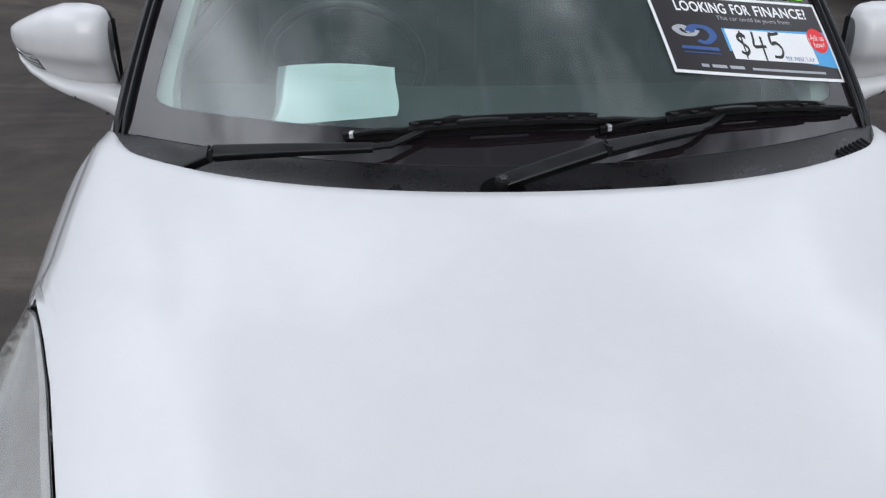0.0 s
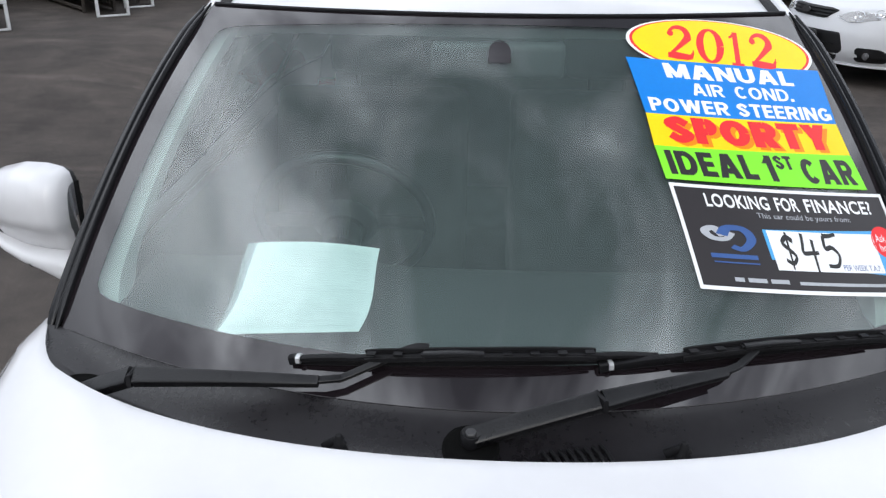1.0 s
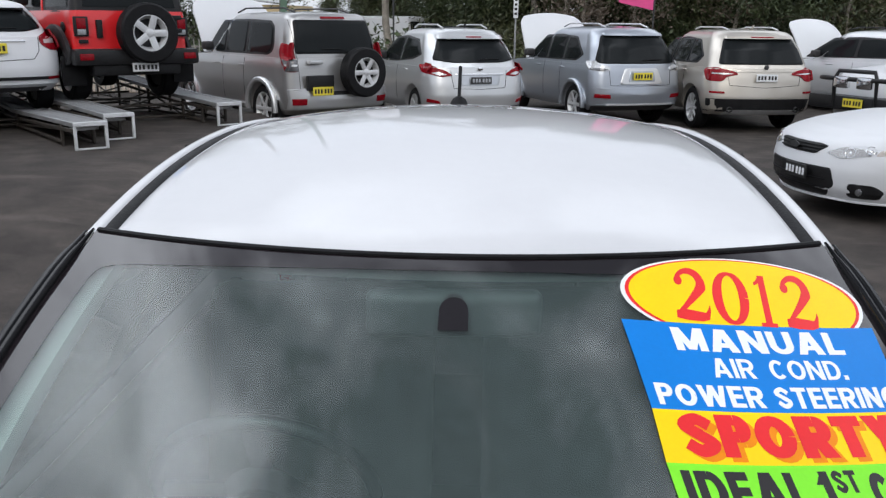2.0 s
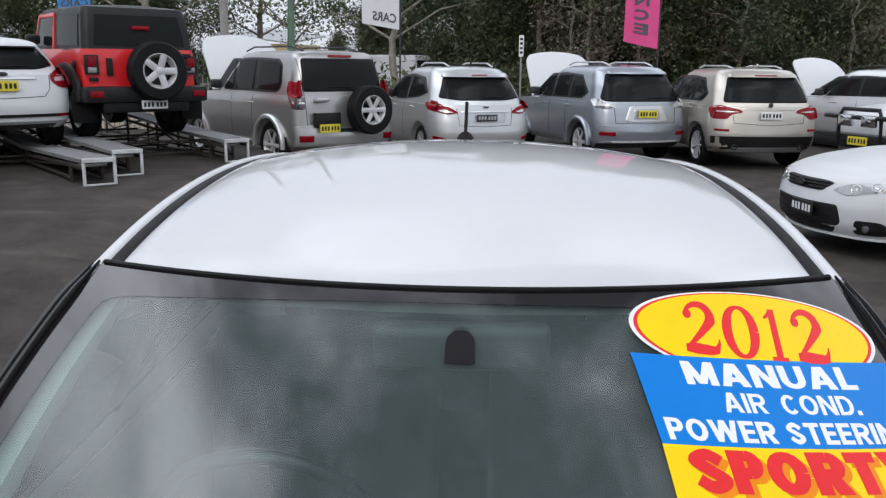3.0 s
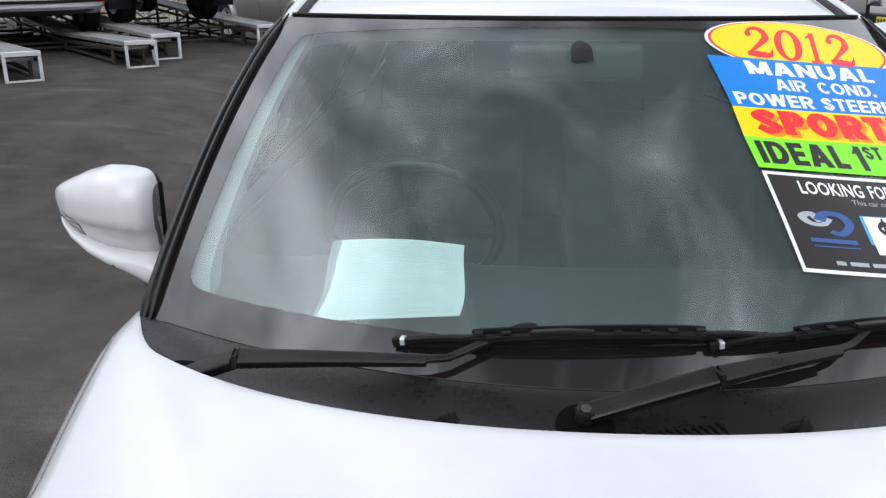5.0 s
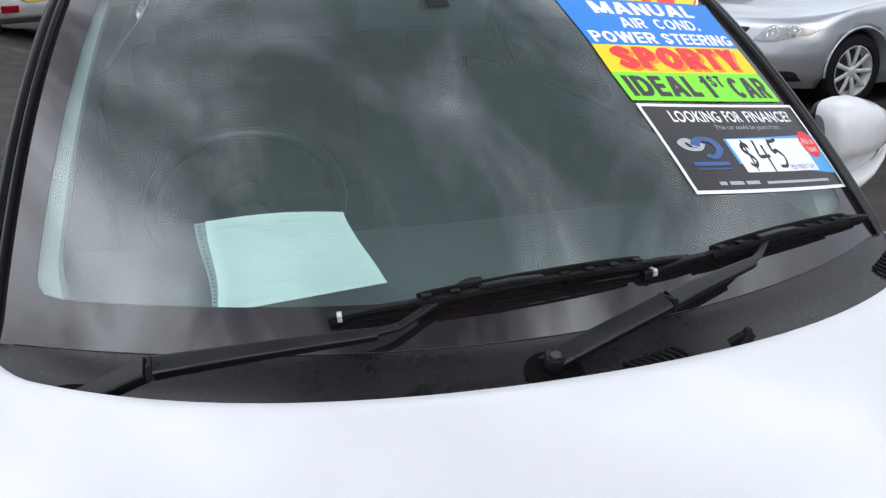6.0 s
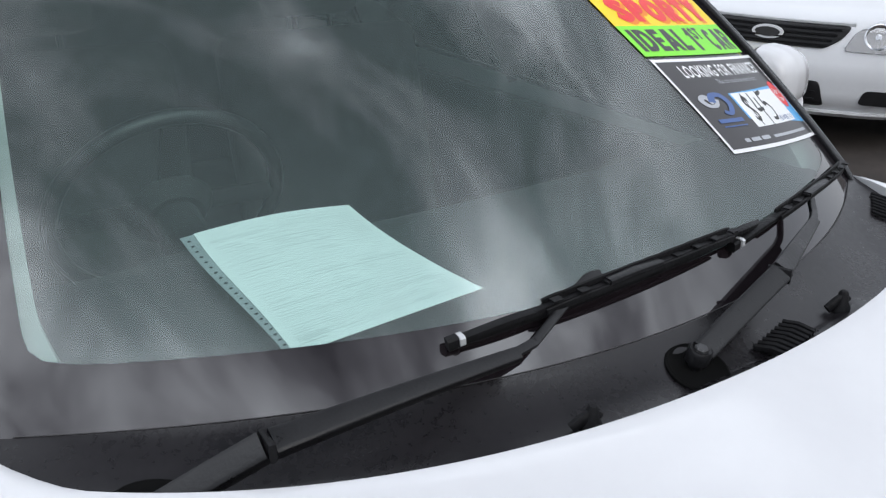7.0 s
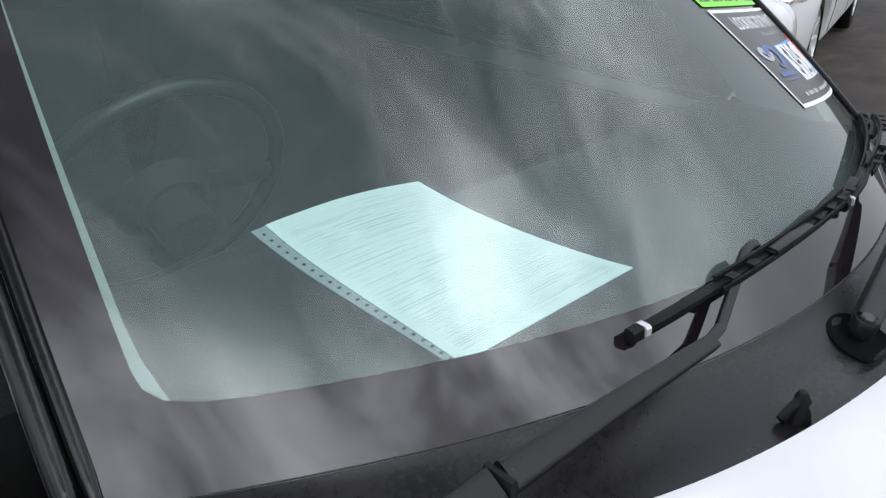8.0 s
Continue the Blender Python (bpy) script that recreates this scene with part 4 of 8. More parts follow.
for side in SIDES:
    bm = grid(lambda u, v: shell_pt(side, u, v), 30, 24)
    bmesh.ops.holes_fill(bm, edges=[e for e in bm.edges if e.is_boundary], sides=0)
    mir = part("door_mirror", bm, M["white"], hatch, "white door mirror with a clear indicator strip", angle=60)
    def rim_pt(u, v):
        # runs round the back edge of the shell
        t = u * 4
        if t < 1:
            p = shell_pt(side, t, 0.0)
        elif t < 2:
            p = shell_pt(side, 1, t - 1)
        elif t < 3:
            p = shell_pt(side, 3 - t, 1.0)
        else:
            p = shell_pt(side, 0.0, 4 - t)
        if t >= 3:
            p.y = M_BACK[0]
        return p + Vector((-side * 0.005 * v, 0.010 * v, -0.006 * v * (1 if t < 1 else -1 if 2 <= t < 3 else 0)))
    part("mirror_rim", grid(rim_pt, 80, 2), M["plastic"], mir)
    part("mirror_glass", mapped(disc(32), lambda a, b: (side * (0.850 + (a - 0.5) * 0.19), -0.238 + 0.20 * (a - 0.5) * 0.19, 1.114 + (b - 0.5) * 0.118)), M["chrome"], mir)
    lens_pt = lambda u, v: shell_pt(side, lerp(0.955, 0.72 - 0.05 * v, u), lerp(0.555, 0.680, v)) + Vector((side * 0.0006, -0.0012, 0))
    part("indicator_frame", thicken(grid(lambda u, v: lens_pt(lerp(-0.06, 1.05, u), lerp(-0.16, 1.16, v)) + Vector((0, 0.0006, 0)), 10, 5), 0.002), M["plastic_grey"], mir)
    part("indicator", thicken(grid(lens_pt, 10, 4), 0.002), M["indicator"], mir, "clear indicator strip")
    for k in (0.3, 0.6):
        part("indicator_rib", sweep([lens_pt(i / 8, k) + Vector((0, -0.001, 0)) for i in range(9)], 0.0012, 0.0012, 5), M["chrome"], mir)
    part("mirror_arm", grid(lambda u, v: arm_pt(side, u, v), 40, 28), M["white"], mir, "white underside running down to the door")
    part("shell_seam", sweep([arm_pt(side, 0.47, v, 0.0006) for v in (0.52, 0.56, 0.60, 0.64, 0.68, 0.72)], 0.0012, 0.0012, 5), M["rubber"], mir)

# ---------------------------------------------------------------- inside the hatchback
def dash_pt(u, v):
    s = 2 * u - 1
    x = s * 0.595
    y0 = -0.785 + 0.42 * x * x
    y = lerp(y0, -0.22, v)
    z = 1.028 + 0.012 * smoothstep(0.0, 0.16, v) - 0.22 * smoothstep(0.72, 1.0, v) ** 1.6
    z += 0.045 * math.exp(-((x + 0.33) / 0.17) ** 4) * smoothstep(0.76, 0.86, v) * (1 - smoothstep(0.90, 1, v))
    zg = glass_z(x, y - 0.42 * x * x) - 0.016
    return Vector((x, y, min(z, zg)))


part("dashboard", slab(dash_pt, 50, 40, (0, 0.0, -0.06)), M["dash"], hatch, "dark dashboard under the windscreen")
part("dash_front", box(-0.66, 0.66, -0.24, -0.14, 0.55, 0.90, 0.004), M["dash"], hatch)
for x in (-0.14, 0.14):
    part("dash_vent", box(x - 0.05, x + 0.05, -0.150, -0.135, 0.80, 0.88, 0.006), M["plastic"], hatch)
# steering wheel
rim_path = [(0.185 * math.cos(2 * math.pi * i / 48), 0.185 * math.sin(2 * math.pi * i / 48), 0) for i in range(49)]
sw = part("steering_wheel", sweep(rim_path, 0.013, 0.013, 10), M["steer"], hatch, "dark steering wheel behind the glass")
sw.matrix_local = pose(-0.312, 0.007, 0.982, -65, 0, 0)
part("wheel_hub", lathe([(-0.03, 0.05), (-0.004, 0.072), (0.006, 0.062), (0.010, 0.01)], 24, "z"), M["column"], sw)
for a in (180, 0, 270):
    ca, sa = math.cos(radians(a)), math.sin(radians(a))
    part("spoke", sweep([(0.05 * ca, 0.05 * sa, 0.005), (0.12 * ca, 0.12 * sa, 0.002), (0.18 * ca, 0.18 * sa, 0)], 0.02, 0.009, 8), M["column"], sw)
part("steering_column", sweep([(-0.312, -0.01, 0.975), (-0.312, -0.07, 0.947)], 0.04, 0.04, 14), M["column"], hatch)
# seats
def seat_bm(x, y, z, w):
    back = moved(box(-w / 2, w / 2, -0.06, 0.06, 0, 0.56, 0.05, 3), pose(x, y, z, -14, 0, 0))
    cushion = box(x - w / 2, x + w / 2, y - 0.50, y + 0.02, z - 0.13, z + 0.03, 0.05, 3)
    return join(back, cushion)


for x in (-0.34, 0.34):
    s = part("front_seat", seat_bm(x, 0.62, 0.58, 0.56), M["seat"], hatch)
    part("headrest", moved(box(-0.13, 0.13, -0.05, 0.05, 0, 0.19, 0.045, 3), pose(x, 0.785, 1.15, -8, 0, 0)), M["seat"], s)
    for dx in (-0.05, 0.05):
        part("headrest_post", sweep([(x + dx, 0.77, 1.08), (x + dx, 0.785, 1.17)], 0.007), M["steer"], s)
part("rear_seat", seat_bm(0, 1.38, 0.60, 1.16), M["seat"], hatch)
# inside mirror on its stem
im = part("inside_mirror", moved(box(-0.122, 0.122, -0.020, 0.012, -0.034, 0.034, 0.016, 3), pose(0.005, -0.150, 1.366, 6, 0, 3)), M["plastic_grey"], hatch)
part("mirror_stem", sweep([(0.006, -0.205, 1.398), (0.006, -0.180, 1.380), (0.005, -0.155, 1.370)], 0.014, 0.012, 10), M["plastic"], im)
part("mirror_face", box(-0.112, 0.122, -0.136, -0.134, 1.338, 1.394, 0.0008, 1), M["chrome"], im)
# inner pillar trims and sills
for side in SIDES:
    def inner_post(u, v):
        # a pale moulding that runs back from the printed border, wider at its foot
        q = lerp(-0.775, -0.17, v)
        inner = 0.058 + 0.030 * (1 - smoothstep(0.0, 0.20, v))
        k = smoothstep(0, 0.30, u)
        back = max(0.0, (u - 0.25) / 0.75)
        c_ = glass_at(side * (glass_half(q) - 0.012), q, -0.008)
        return c_ + Vector((-side * (inner - 0.012) * k + side * 0.045 * back * back, 0.16 * back, -0.012 * k - 0.02 * back))
    part("pillar_lining", grid(inner_post, 8, 24), M["trim_light"], hatch, "pale grey pillar lining")
    part("door_lining", box(side * 0.70 if side > 0 else -0.74, side * 0.74 if side > 0 else -0.70, -0.25, 1.3, 0.35, 0.97, 0.02), M["dash"], hatch)

# form in a clear sleeve, lying on the dashboard
form = thing("paper_form", "pale green printed form in a plastic sleeve on the dashboard", "paper")


def form_pt(u, v, off=0.0):
    tl, tr, br, bl = Vector((-0.394, -0.379, 1.086)), Vector((-0.185, -0.377, 1.080)), Vector((-0.185, -0.664, 1.074)), Vector((-0.396, -0.646, 1.052))
    p = lerp(lerp(bl, br, u), lerp(tl, tr, u), v)
    wave = -0.012 * math.sin(math.pi * v ** 0.9)
    p.z += wave * (0.7 + 0.3 * u) + 0.006 * math.sin(math.pi * u) * v + off
    p.x += 0.004 * math.sin(v * 5)
    return p


part("sheet", thicken(grid(lambda u, v: form_pt(u, v, 0.0012), 20, 30), 0.0008), M["paper"], form)
part("sleeve", thicken(grid(lambda u, v: form_pt(lerp(-0.030 - 0.050 * v, 0.0, u), v), 3, 30), 0.0008), M["sleeve"], form, "sleeve edge with punched holes")
rng = random.Random(4)
for i in range(22):
    v = 0.03 + i * 0.0435
    part("hole", mapped(disc(10), lambda a, b: form_pt(-0.022 - 0.038 * v + a * 0.020, v + b * 0.014, 0.0016)), M["dash"], form)
lines = []
v = 0.95
while v > 0.04:
    x = 0.05
    while x < 0.93:
        w = rng.uniform(0.05, 0.38)
        x1 = min(0.95, x + w)
        h = rng.choice((0.0018, 0.0026, 0.0040))
        lines.append(mapped(square(6, 1), lambda a, b: form_pt(lerp(x, x1, a), v + b * h, 0.0018)))
        x = x1 + rng.uniform(0.01, 0.12)
    v -= rng.choice((0.012, 0.016, 0.022, 0.03))
part("print", join(*lines), M["paper_ink"], form, "rows of small unreadable print")

# ---------------------------------------------------------------- sale stickers on the windscreen
def quad_map(tl, tr, br, bl, off):
    def f(u, v):
        x = lerp(lerp(bl[0], br[0], u), lerp(tl[0], tr[0], u), v)
        q = lerp(lerp(bl[1], br[1], u), lerp(tl[1], tr[1], u), v)
        return glass_at(x, q, 0.0003 + off * 0.32)
    return f


def sub(fn, u0, u1, v0, v1):
    return lambda u, v: fn(lerp(u0, u1, u), lerp(v0, v1, v))


def sheet(fn, nx=14, ny=6):
    return grid(fn, nx, ny)


def text_on(fn, text, u0, u1, v0, v1, bold=0.0, shear=0.0):
    """Lettering on the sheet, fattened where it is bold."""
    return mapped(letters(text, bold * 3.4, shear), sub(fn, u0, u1, v0, v1))


def pen(points, widths):
    """A flat stroke of changing width through points of the unit square."""
    pts = [Vector((x, y, 0)) for x, y in points]
    bm = bmesh.new()
    rows = []
    for i, q in enumerate(pts):
        d = (pts[min(i + 1, len(pts) - 1)] - pts[max(i - 1, 0)]).normalized()
        nrm = Vector((-d.y, d.x, 0)) * widths[i]
        rows.append((bm.verts.new(q + nrm), bm.verts.new(q - nrm)))
    for a, b in zip(rows, rows[1:]):
        bm.faces.new((a[0], a[1], b[1], b[0]))
    return bm


def glyph(ch, h):
    """Strokes of a plain heavy capital, 1 high, and its width. h: half the width of a stroke."""
    out = []

    def slant(x0, y0, x1, y1, k=h):
        bm = bmesh.new()
        bm.faces.new([bm.verts.new(p) for p in ((x0 - k, y0, 0), (x0 + k, y0, 0), (x1 + k, y1, 0), (x1 - k, y1, 0))])
        out.append(bm)

    def post(x, y0=0.0, y1=1.0):
        slant(x, y0, x, y1)

    def bar(x0, x1, y, k=h * 0.80):
        bm = bmesh.new()
        bm.faces.new([bm.verts.new(p) for p in ((x0, y - k, 0), (x1, y - k, 0), (x1, y + k, 0), (x0, y + k, 0))])
        out.append(bm)

    def arc(cx, cy, rx, ry, a0, a1):
        ts = [radians(lerp(a0, a1, i / 20)) for i in range(21)]
        out.append(pen([(cx + rx * math.cos(t), cy + ry * math.sin(t)) for t in ts], [lerp(h * 0.80, h, abs(math.cos(t))) for t in ts]))

    lo, hi = h * 0.80, 1 - h * 0.80
    w = {"I": 2 * h, "L": 0.60, "E": 0.64, "T": 0.70, "A": 0.90, "M": 0.98, "N": 0.82, "U": 0.80, "R": 0.78, "P": 0.70, "C": 0.80, "O": 0.88, "D": 0.80, "G": 0.86, "S": 0.72, "W": 1.20, "Y": 0.82, "1": 0.46, ".": 2.2 * h}[ch]
    if ch in "ILERPD":
        post(h)
    if ch in "LE":
        bar(h, w, lo)
    if ch == "E":
        bar(h, w * 0.94, 0.51)
        bar(h, w, hi)
    if ch == "T":
        post(w / 2)
        bar(0, w, hi)
    if ch == "A":
        slant(h * 1.1, 0, w / 2 - h * 0.2, 1, h * 1.1)
        slant(w - h * 1.1, 0, w / 2 + h * 0.2, 1, h * 1.1)
        bar(w * 0.24, w * 0.76, 0.29)
    if ch == "M":
        post(h)
        post(w - h)
        slant(h * 1.2, 1, w / 2, 0.05)
        slant(w - h * 1.2, 1, w / 2, 0.05)
    if ch == "N":
        post(h)
        post(w - h)
        slant(h, 1, w - h, 0, h * 1.1)
    if ch == "U":
        post(h, 0.38)
        post(w - h, 0.38)
        arc(w / 2, 0.40, w / 2 - h, 0.40 - lo, 180, 360)
    if ch in "RP":
        bar(h, w * 0.56, hi)
        bar(h, w * 0.56, 0.47)
        arc(w * 0.56, (hi + 0.47) / 2, w * 0.44 - h, (hi - 0.47) / 2, -90, 90)
    if ch == "R":
        slant(w * 0.50, 0.47, w - h * 1.1, 0, h * 1.1)
    if ch == "D":
        bar(h, w * 0.46, hi)
        bar(h, w * 0.46, lo)
        arc(w * 0.46, 0.5, w * 0.54 - h, hi - 0.5, -90, 90)
    if ch == "O":
        arc(w / 2, 0.5, w / 2 - h, hi - 0.5, 0, 360)
    if ch in "CG":
        arc(w / 2, 0.5, w / 2 - h, hi - 0.5, 42, 318 if ch == "C" else 345)
    if ch == "G":
        bar(w * 0.52, w, 0.45)
        post(w - h * 0.9, 0.10, 0.45)
    if ch == "S":
        pts = bezier([(x * w, y, 0) for x, y in ((0.86, 0.72), (0.50, hi), (0.14, 0.72), (0.50, 0.51), (0.86, 0.28), (0.50, lo), (0.12, 0.29))], 36)
        out.append(pen([(p.x, p.y) for p in pts], [h * 0.88] * len(pts)))
    if ch == "W":
        for x0, x1 in ((h, w * 0.28), (w / 2, w * 0.28), (w / 2, w * 0.72), (w - h, w * 0.72)):
            slant(x0, 1, x1, 0)
    if ch == "Y":
        slant(h * 1.1, 1, w / 2, 0.42, h * 1.1)
        slant(w - h * 1.1, 1, w / 2, 0.42, h * 1.1)
        post(w / 2, 0, 0.46)
    if ch == "1":
        post(w - h)
        slant(0.12, 0.68, w - h, 0.92, h * 0.9)
    if ch == ".":
        bar(0, w, h * 1.1, h * 1.1)
    return out, w


def block_words(name, quad, off, words, mat, parent, h=0.12, gap=0.10):
    """Words in heavy capitals, each letter a part. words: (text, u0, u1, v0, v1)."""
    for text, u0, u1, v0, v1 in words:
        drawn = [glyph(ch, h) for ch in text]
        total_w = sum(w for _, w in drawn) + gap * (len(text) - 1)
        x = 0.0
        for ch, (bms, w) in zip(text, drawn):
            laid = [mapped(moved(b, Matrix.Translation((x, 0, 0))), lambda a, c, k=k: sub(quad_map(*quad, off + 0.00012 * k), u0, u1, v0, v1)(a / total_w, c)) for k, b in enumerate(bms)]
            part(name, join(*laid), mat, parent, smooth=False)
            x += w + gap


def serif_digit(ch):
    """A fat-faced digit with thin serifs, in the unit square."""
    if ch == "0":
        ts = [2 * math.pi * i / 40 for i in range(41)]
        return pen([(0.5 + 0.37 * math.cos(t), 0.5 + 0.47 * math.sin(t)) for t in ts], [0.035 + 0.10 * abs(math.cos(t)) ** 1.5 for t in ts])
    if ch == "1":
        return join(pen([(0.5, 0.02), (0.5, 0.98)], [0.12, 0.12]), pen([(0.22, 0.035), (0.78, 0.035)], [0.035, 0.035]), pen([(0.20, 0.80), (0.32, 0.84), (0.46, 0.94)], [0.03, 0.04, 0.05]))
    ts = [i / 30 for i in range(31)]
    top = [(0.44 + 0.33 * math.cos(lerp(2.75, -0.15, t)), 0.70 + 0.265 * math.sin(lerp(2.75, -0.15, t))) for t in ts]
    down = [(lerp(0.766, 0.10, t ** 1.15), lerp(0.66, 0.10, t)) for t in ts[1:]]
    wt = [0.05 + 0.085 * t ** 2 for t in ts] + [lerp(0.135, 0.035, t ** 0.6) for t in ts[1:]]
    foot = pen([(0.06, 0.10), (0.35, 0.10), (0.72, 0.085), (0.86, 0.10), (0.93, 0.22), (0.94, 0.30)], [0.07, 0.10, 0.085, 0.075, 0.035, 0.012])
    return join(pen(top + down, wt), mapped(disc(20), lambda a, b: (0.06 + a * 0.22, 0.66 + b * 0.19, 0)), foot)


BLUE = ((0.222, -0.244), (0.576, -0.290), (0.580, -0.404), (0.243, -0.366))
YELLOW = ((0.243, -0.366), (0.580, -0.404), (0.590, -0.463), (0.250, -0.427))
GREEN = ((0.250, -0.427), (0.590, -0.463), (0.605, -0.523), (0.262, -0.484))
BLACK = ((0.265, -0.490), (0.628, -0.532), (0.654, -0.684), (0.294, -0.643))

oval = thing("year_sticker", "yellow oval windscreen sticker with a red year", "sticker", group="windscreen stickers")


def oval_map(off, k=1.0):
    def f(u, v):
        a, b = (u - 0.5) * 2 * k, (v - 0.5) * 2 * k
        return glass_at(0.4005 + a * 0.173, -0.226 - a * 0.031 + b * 0.074, off * 0.5)
    return f


part("backing", mapped(cut_grid(disc(64), 10, 4), oval_map(0.0012)), M["st_white"], oval)
part("red_ring", mapped(cut_grid(disc(64), 10, 4), oval_map(0.0018, 0.965)), M["st_red"], oval)
part("yellow_field", mapped(cut_grid(disc(64), 10, 4), oval_map(0.0024, 0.935)), M["st_yellow"], oval)
for i, ch in enumerate("2012"):
    u0 = (0.205, 0.365, 0.520, 0.645)[i]
    w = (0.150, 0.145, 0.115, 0.150)[i]
    part("digit", mapped(serif_digit(ch), lambda a, b: oval_map(0.0030 + 0.0001 * i)(u0 + a * w + 0.025 * (b - 0.5), 0.225 + 0.59 * b)), M["st_red"], oval, "red digit")

blue = thing("feature_sticker", "blue windscreen sticker listing features in white capitals", "sticker", group="windscreen stickers")
part("backing", sheet(quad_map(*BLUE, 0.0036)), M["st_blue"], blue)
block_words("letter", BLUE, 0.0044, (("MANUAL", 0.170, 0.835, 0.655, 0.935),), M["st_white"], blue, 0.125)
block_words("letter", BLUE, 0.0044, (("AIR", 0.275, 0.435, 0.36, 0.58), ("COND.", 0.495, 0.805, 0.36, 0.58)), M["st_white"], blue, 0.105)
block_words("letter", BLUE, 0.0044, (("POWER", 0.035, 0.430, 0.045, 0.27), ("STEERING", 0.475, 0.985, 0.045, 0.27)), M["st_white"], blue, 0.12)

yellow = thing("slogan_sticker", "yellow windscreen sticker with the red word sporty", "sticker", group="windscreen stickers")
part("backing", sheet(quad_map(*YELLOW, 0.0036)), M["st_yellow"], yellow)
block_words("letter_shadow", YELLOW, 0.0044, (("SPORTY", 0.100, 0.935, 0.05, 0.83),), M["st_orange"], yellow, 0.16, 0.07)
block_words("letter", YELLOW, 0.0054, (("SPORTY", 0.080, 0.915, 0.13, 0.93),), M["st_red"], yellow, 0.16, 0.07)

green = thing("slogan_sticker", "bright green windscreen sticker reading ideal first car", "sticker", group="windscreen stickers")
part("backing", sheet(quad_map(*GREEN, 0.0036)), M["st_green"], green)
block_words("letter", GREEN, 0.0044, (("IDEAL", 0.035, 0.455, 0.15, 0.87), ("1", 0.495, 0.550, 0.13, 0.89), ("CAR", 0.69, 0.965, 0.12, 0.84)), M["st_black"], green, 0.135)
block_words("letter", GREEN, 0.0044, (("ST", 0.562, 0.655, 0.50, 0.90),), M["st_black"], green, 0.13)

fin = thing("finance_sticker", "black finance sticker with a white border and handwritten price", "sticker", group="windscreen stickers")
part("backing", sheet(quad_map(*BLACK, 0.0030)), M["st_white"], fin, "white border")
part("black_field", sheet(sub(quad_map(*BLACK, 0.0037), 0.016, 0.984, 0.035, 0.965)), M["st_black"], fin)
f = quad_map(*BLACK, 0.0044)
for word, ua, ub in (("LOOKING", 0.135, 0.418), ("FOR", 0.448, 0.556), ("FINANCE?", 0.586, 0.915)):
    part("headline", text_on(f, word, ua, ub, 0.775, 0.915, 0.0065), M["st_white"], fin, "white capitals: looking for finance?")
part("subline", text_on(f, "This car could be yours from:", 0.345, 0.785, 0.675, 0.745), M["st_grey"], fin)
part("blue_panel", mapped(square(10, 4), lambda u, v: f(lerp(0.345, 0.984, u), lerp(lerp(0.60, 0.635, u) - 0.02, lerp(0.30, 0.16, u), 1 - v))), M["st_cyan"], fin)
f2 = quad_map(*BLACK, 0.0051)
part("price_panel", sheet(sub(f2, 0.36, 0.865, 0.205, 0.575)), M["st_white"], fin)
f3 = quad_map(*BLACK, 0.0058)
def brush(points, u0, u1, v0, v1, lift, w=0.085):
    """A felt-pen stroke in a box of the price panel."""
    pts = [(p.x, p.y) for p in bezier([(x, y, 0) for x, y in points], 8 * len(points))]
    f_ = quad_map(*BLACK, 0.0058 + lift * 0.0002)
    return mapped(pen(pts, [w * (1.0 - 0.35 * i / len(pts)) for i in range(len(pts))]), sub(f_, u0, u1, v0, v1))


part("price", join(brush([(0.90, 0.80), (0.55, 0.93), (0.15, 0.74), (0.50, 0.52), (0.85, 0.28), (0.50, 0.06), (0.08, 0.16)], 0.405, 0.470, 0.255, 0.535, 0, 0.10), brush([(0.56, 1.10), (0.50, 0.5), (0.42, -0.14)], 0.405, 0.470, 0.255, 0.535, 1, 0.08),
                   brush([(0.30, 1.05), (0.22, 0.75), (0.12, 0.45), (0.55, 0.44), (1.0, 0.46)], 0.490, 0.570, 0.24, 0.545, 0), brush([(0.80, 0.86), (0.72, 0.40), (0.66, -0.12)], 0.490, 0.570, 0.24, 0.545, 1),
                   brush([(0.30, 0.98), (0.24, 0.60), (0.62, 0.62), (0.90, 0.38), (0.66, 0.06), (0.12, 0.04)], 0.588, 0.672, 0.25, 0.545, 0), brush([(0.28, 1.0), (0.60, 1.0), (1.05, 1.06)], 0.588, 0.672, 0.25, 0.545, 1)), M["ink"], fin, "handwritten price of 45 dollars")
part("price_note", text_on(f3, "PER WEEK T.A.P.", 0.665, 0.850, 0.225, 0.275), M["st_navy"], fin)
part("red_badge", mapped(cut_grid(disc(40), 4, 4), sub(f2, 0.855, 0.980, 0.345, 0.655)), M["st_red"], fin)
part("badge_text", join(text_on(f3, "Ask us", 0.875, 0.965, 0.50, 0.575), text_on(f3, "how!", 0.885, 0.955, 0.41, 0.485)), M["st_white"], fin)
# lender's mark as plain loops, its name and contact lines as bars
part("mark", brush([(0.40, 0.62), (0.22, 0.95), (0.02, 0.80), (0.14, 0.52), (0.42, 0.50), (0.60, 0.78)], 0.085, 0.285, 0.355, 0.575, 0, 0.11), M["st_grey"], fin, "pale looped mark")
part("mark", brush([(0.36, 0.66), (0.52, 0.98), (0.86, 0.95), (0.98, 0.52), (0.74, 0.10), (0.52, 0.20)], 0.085, 0.285, 0.355, 0.575, 1, 0.13), M["st_navy"], fin, "blue looped mark")
bars = [sub(f3, 0.085, 0.285, 0.285, 0.325), sub(f3, 0.09, 0.285, 0.242, 0.254)]
part("name_bar", join(*[grid(b, 8, 1) for b in bars]), M["st_navy"], fin)
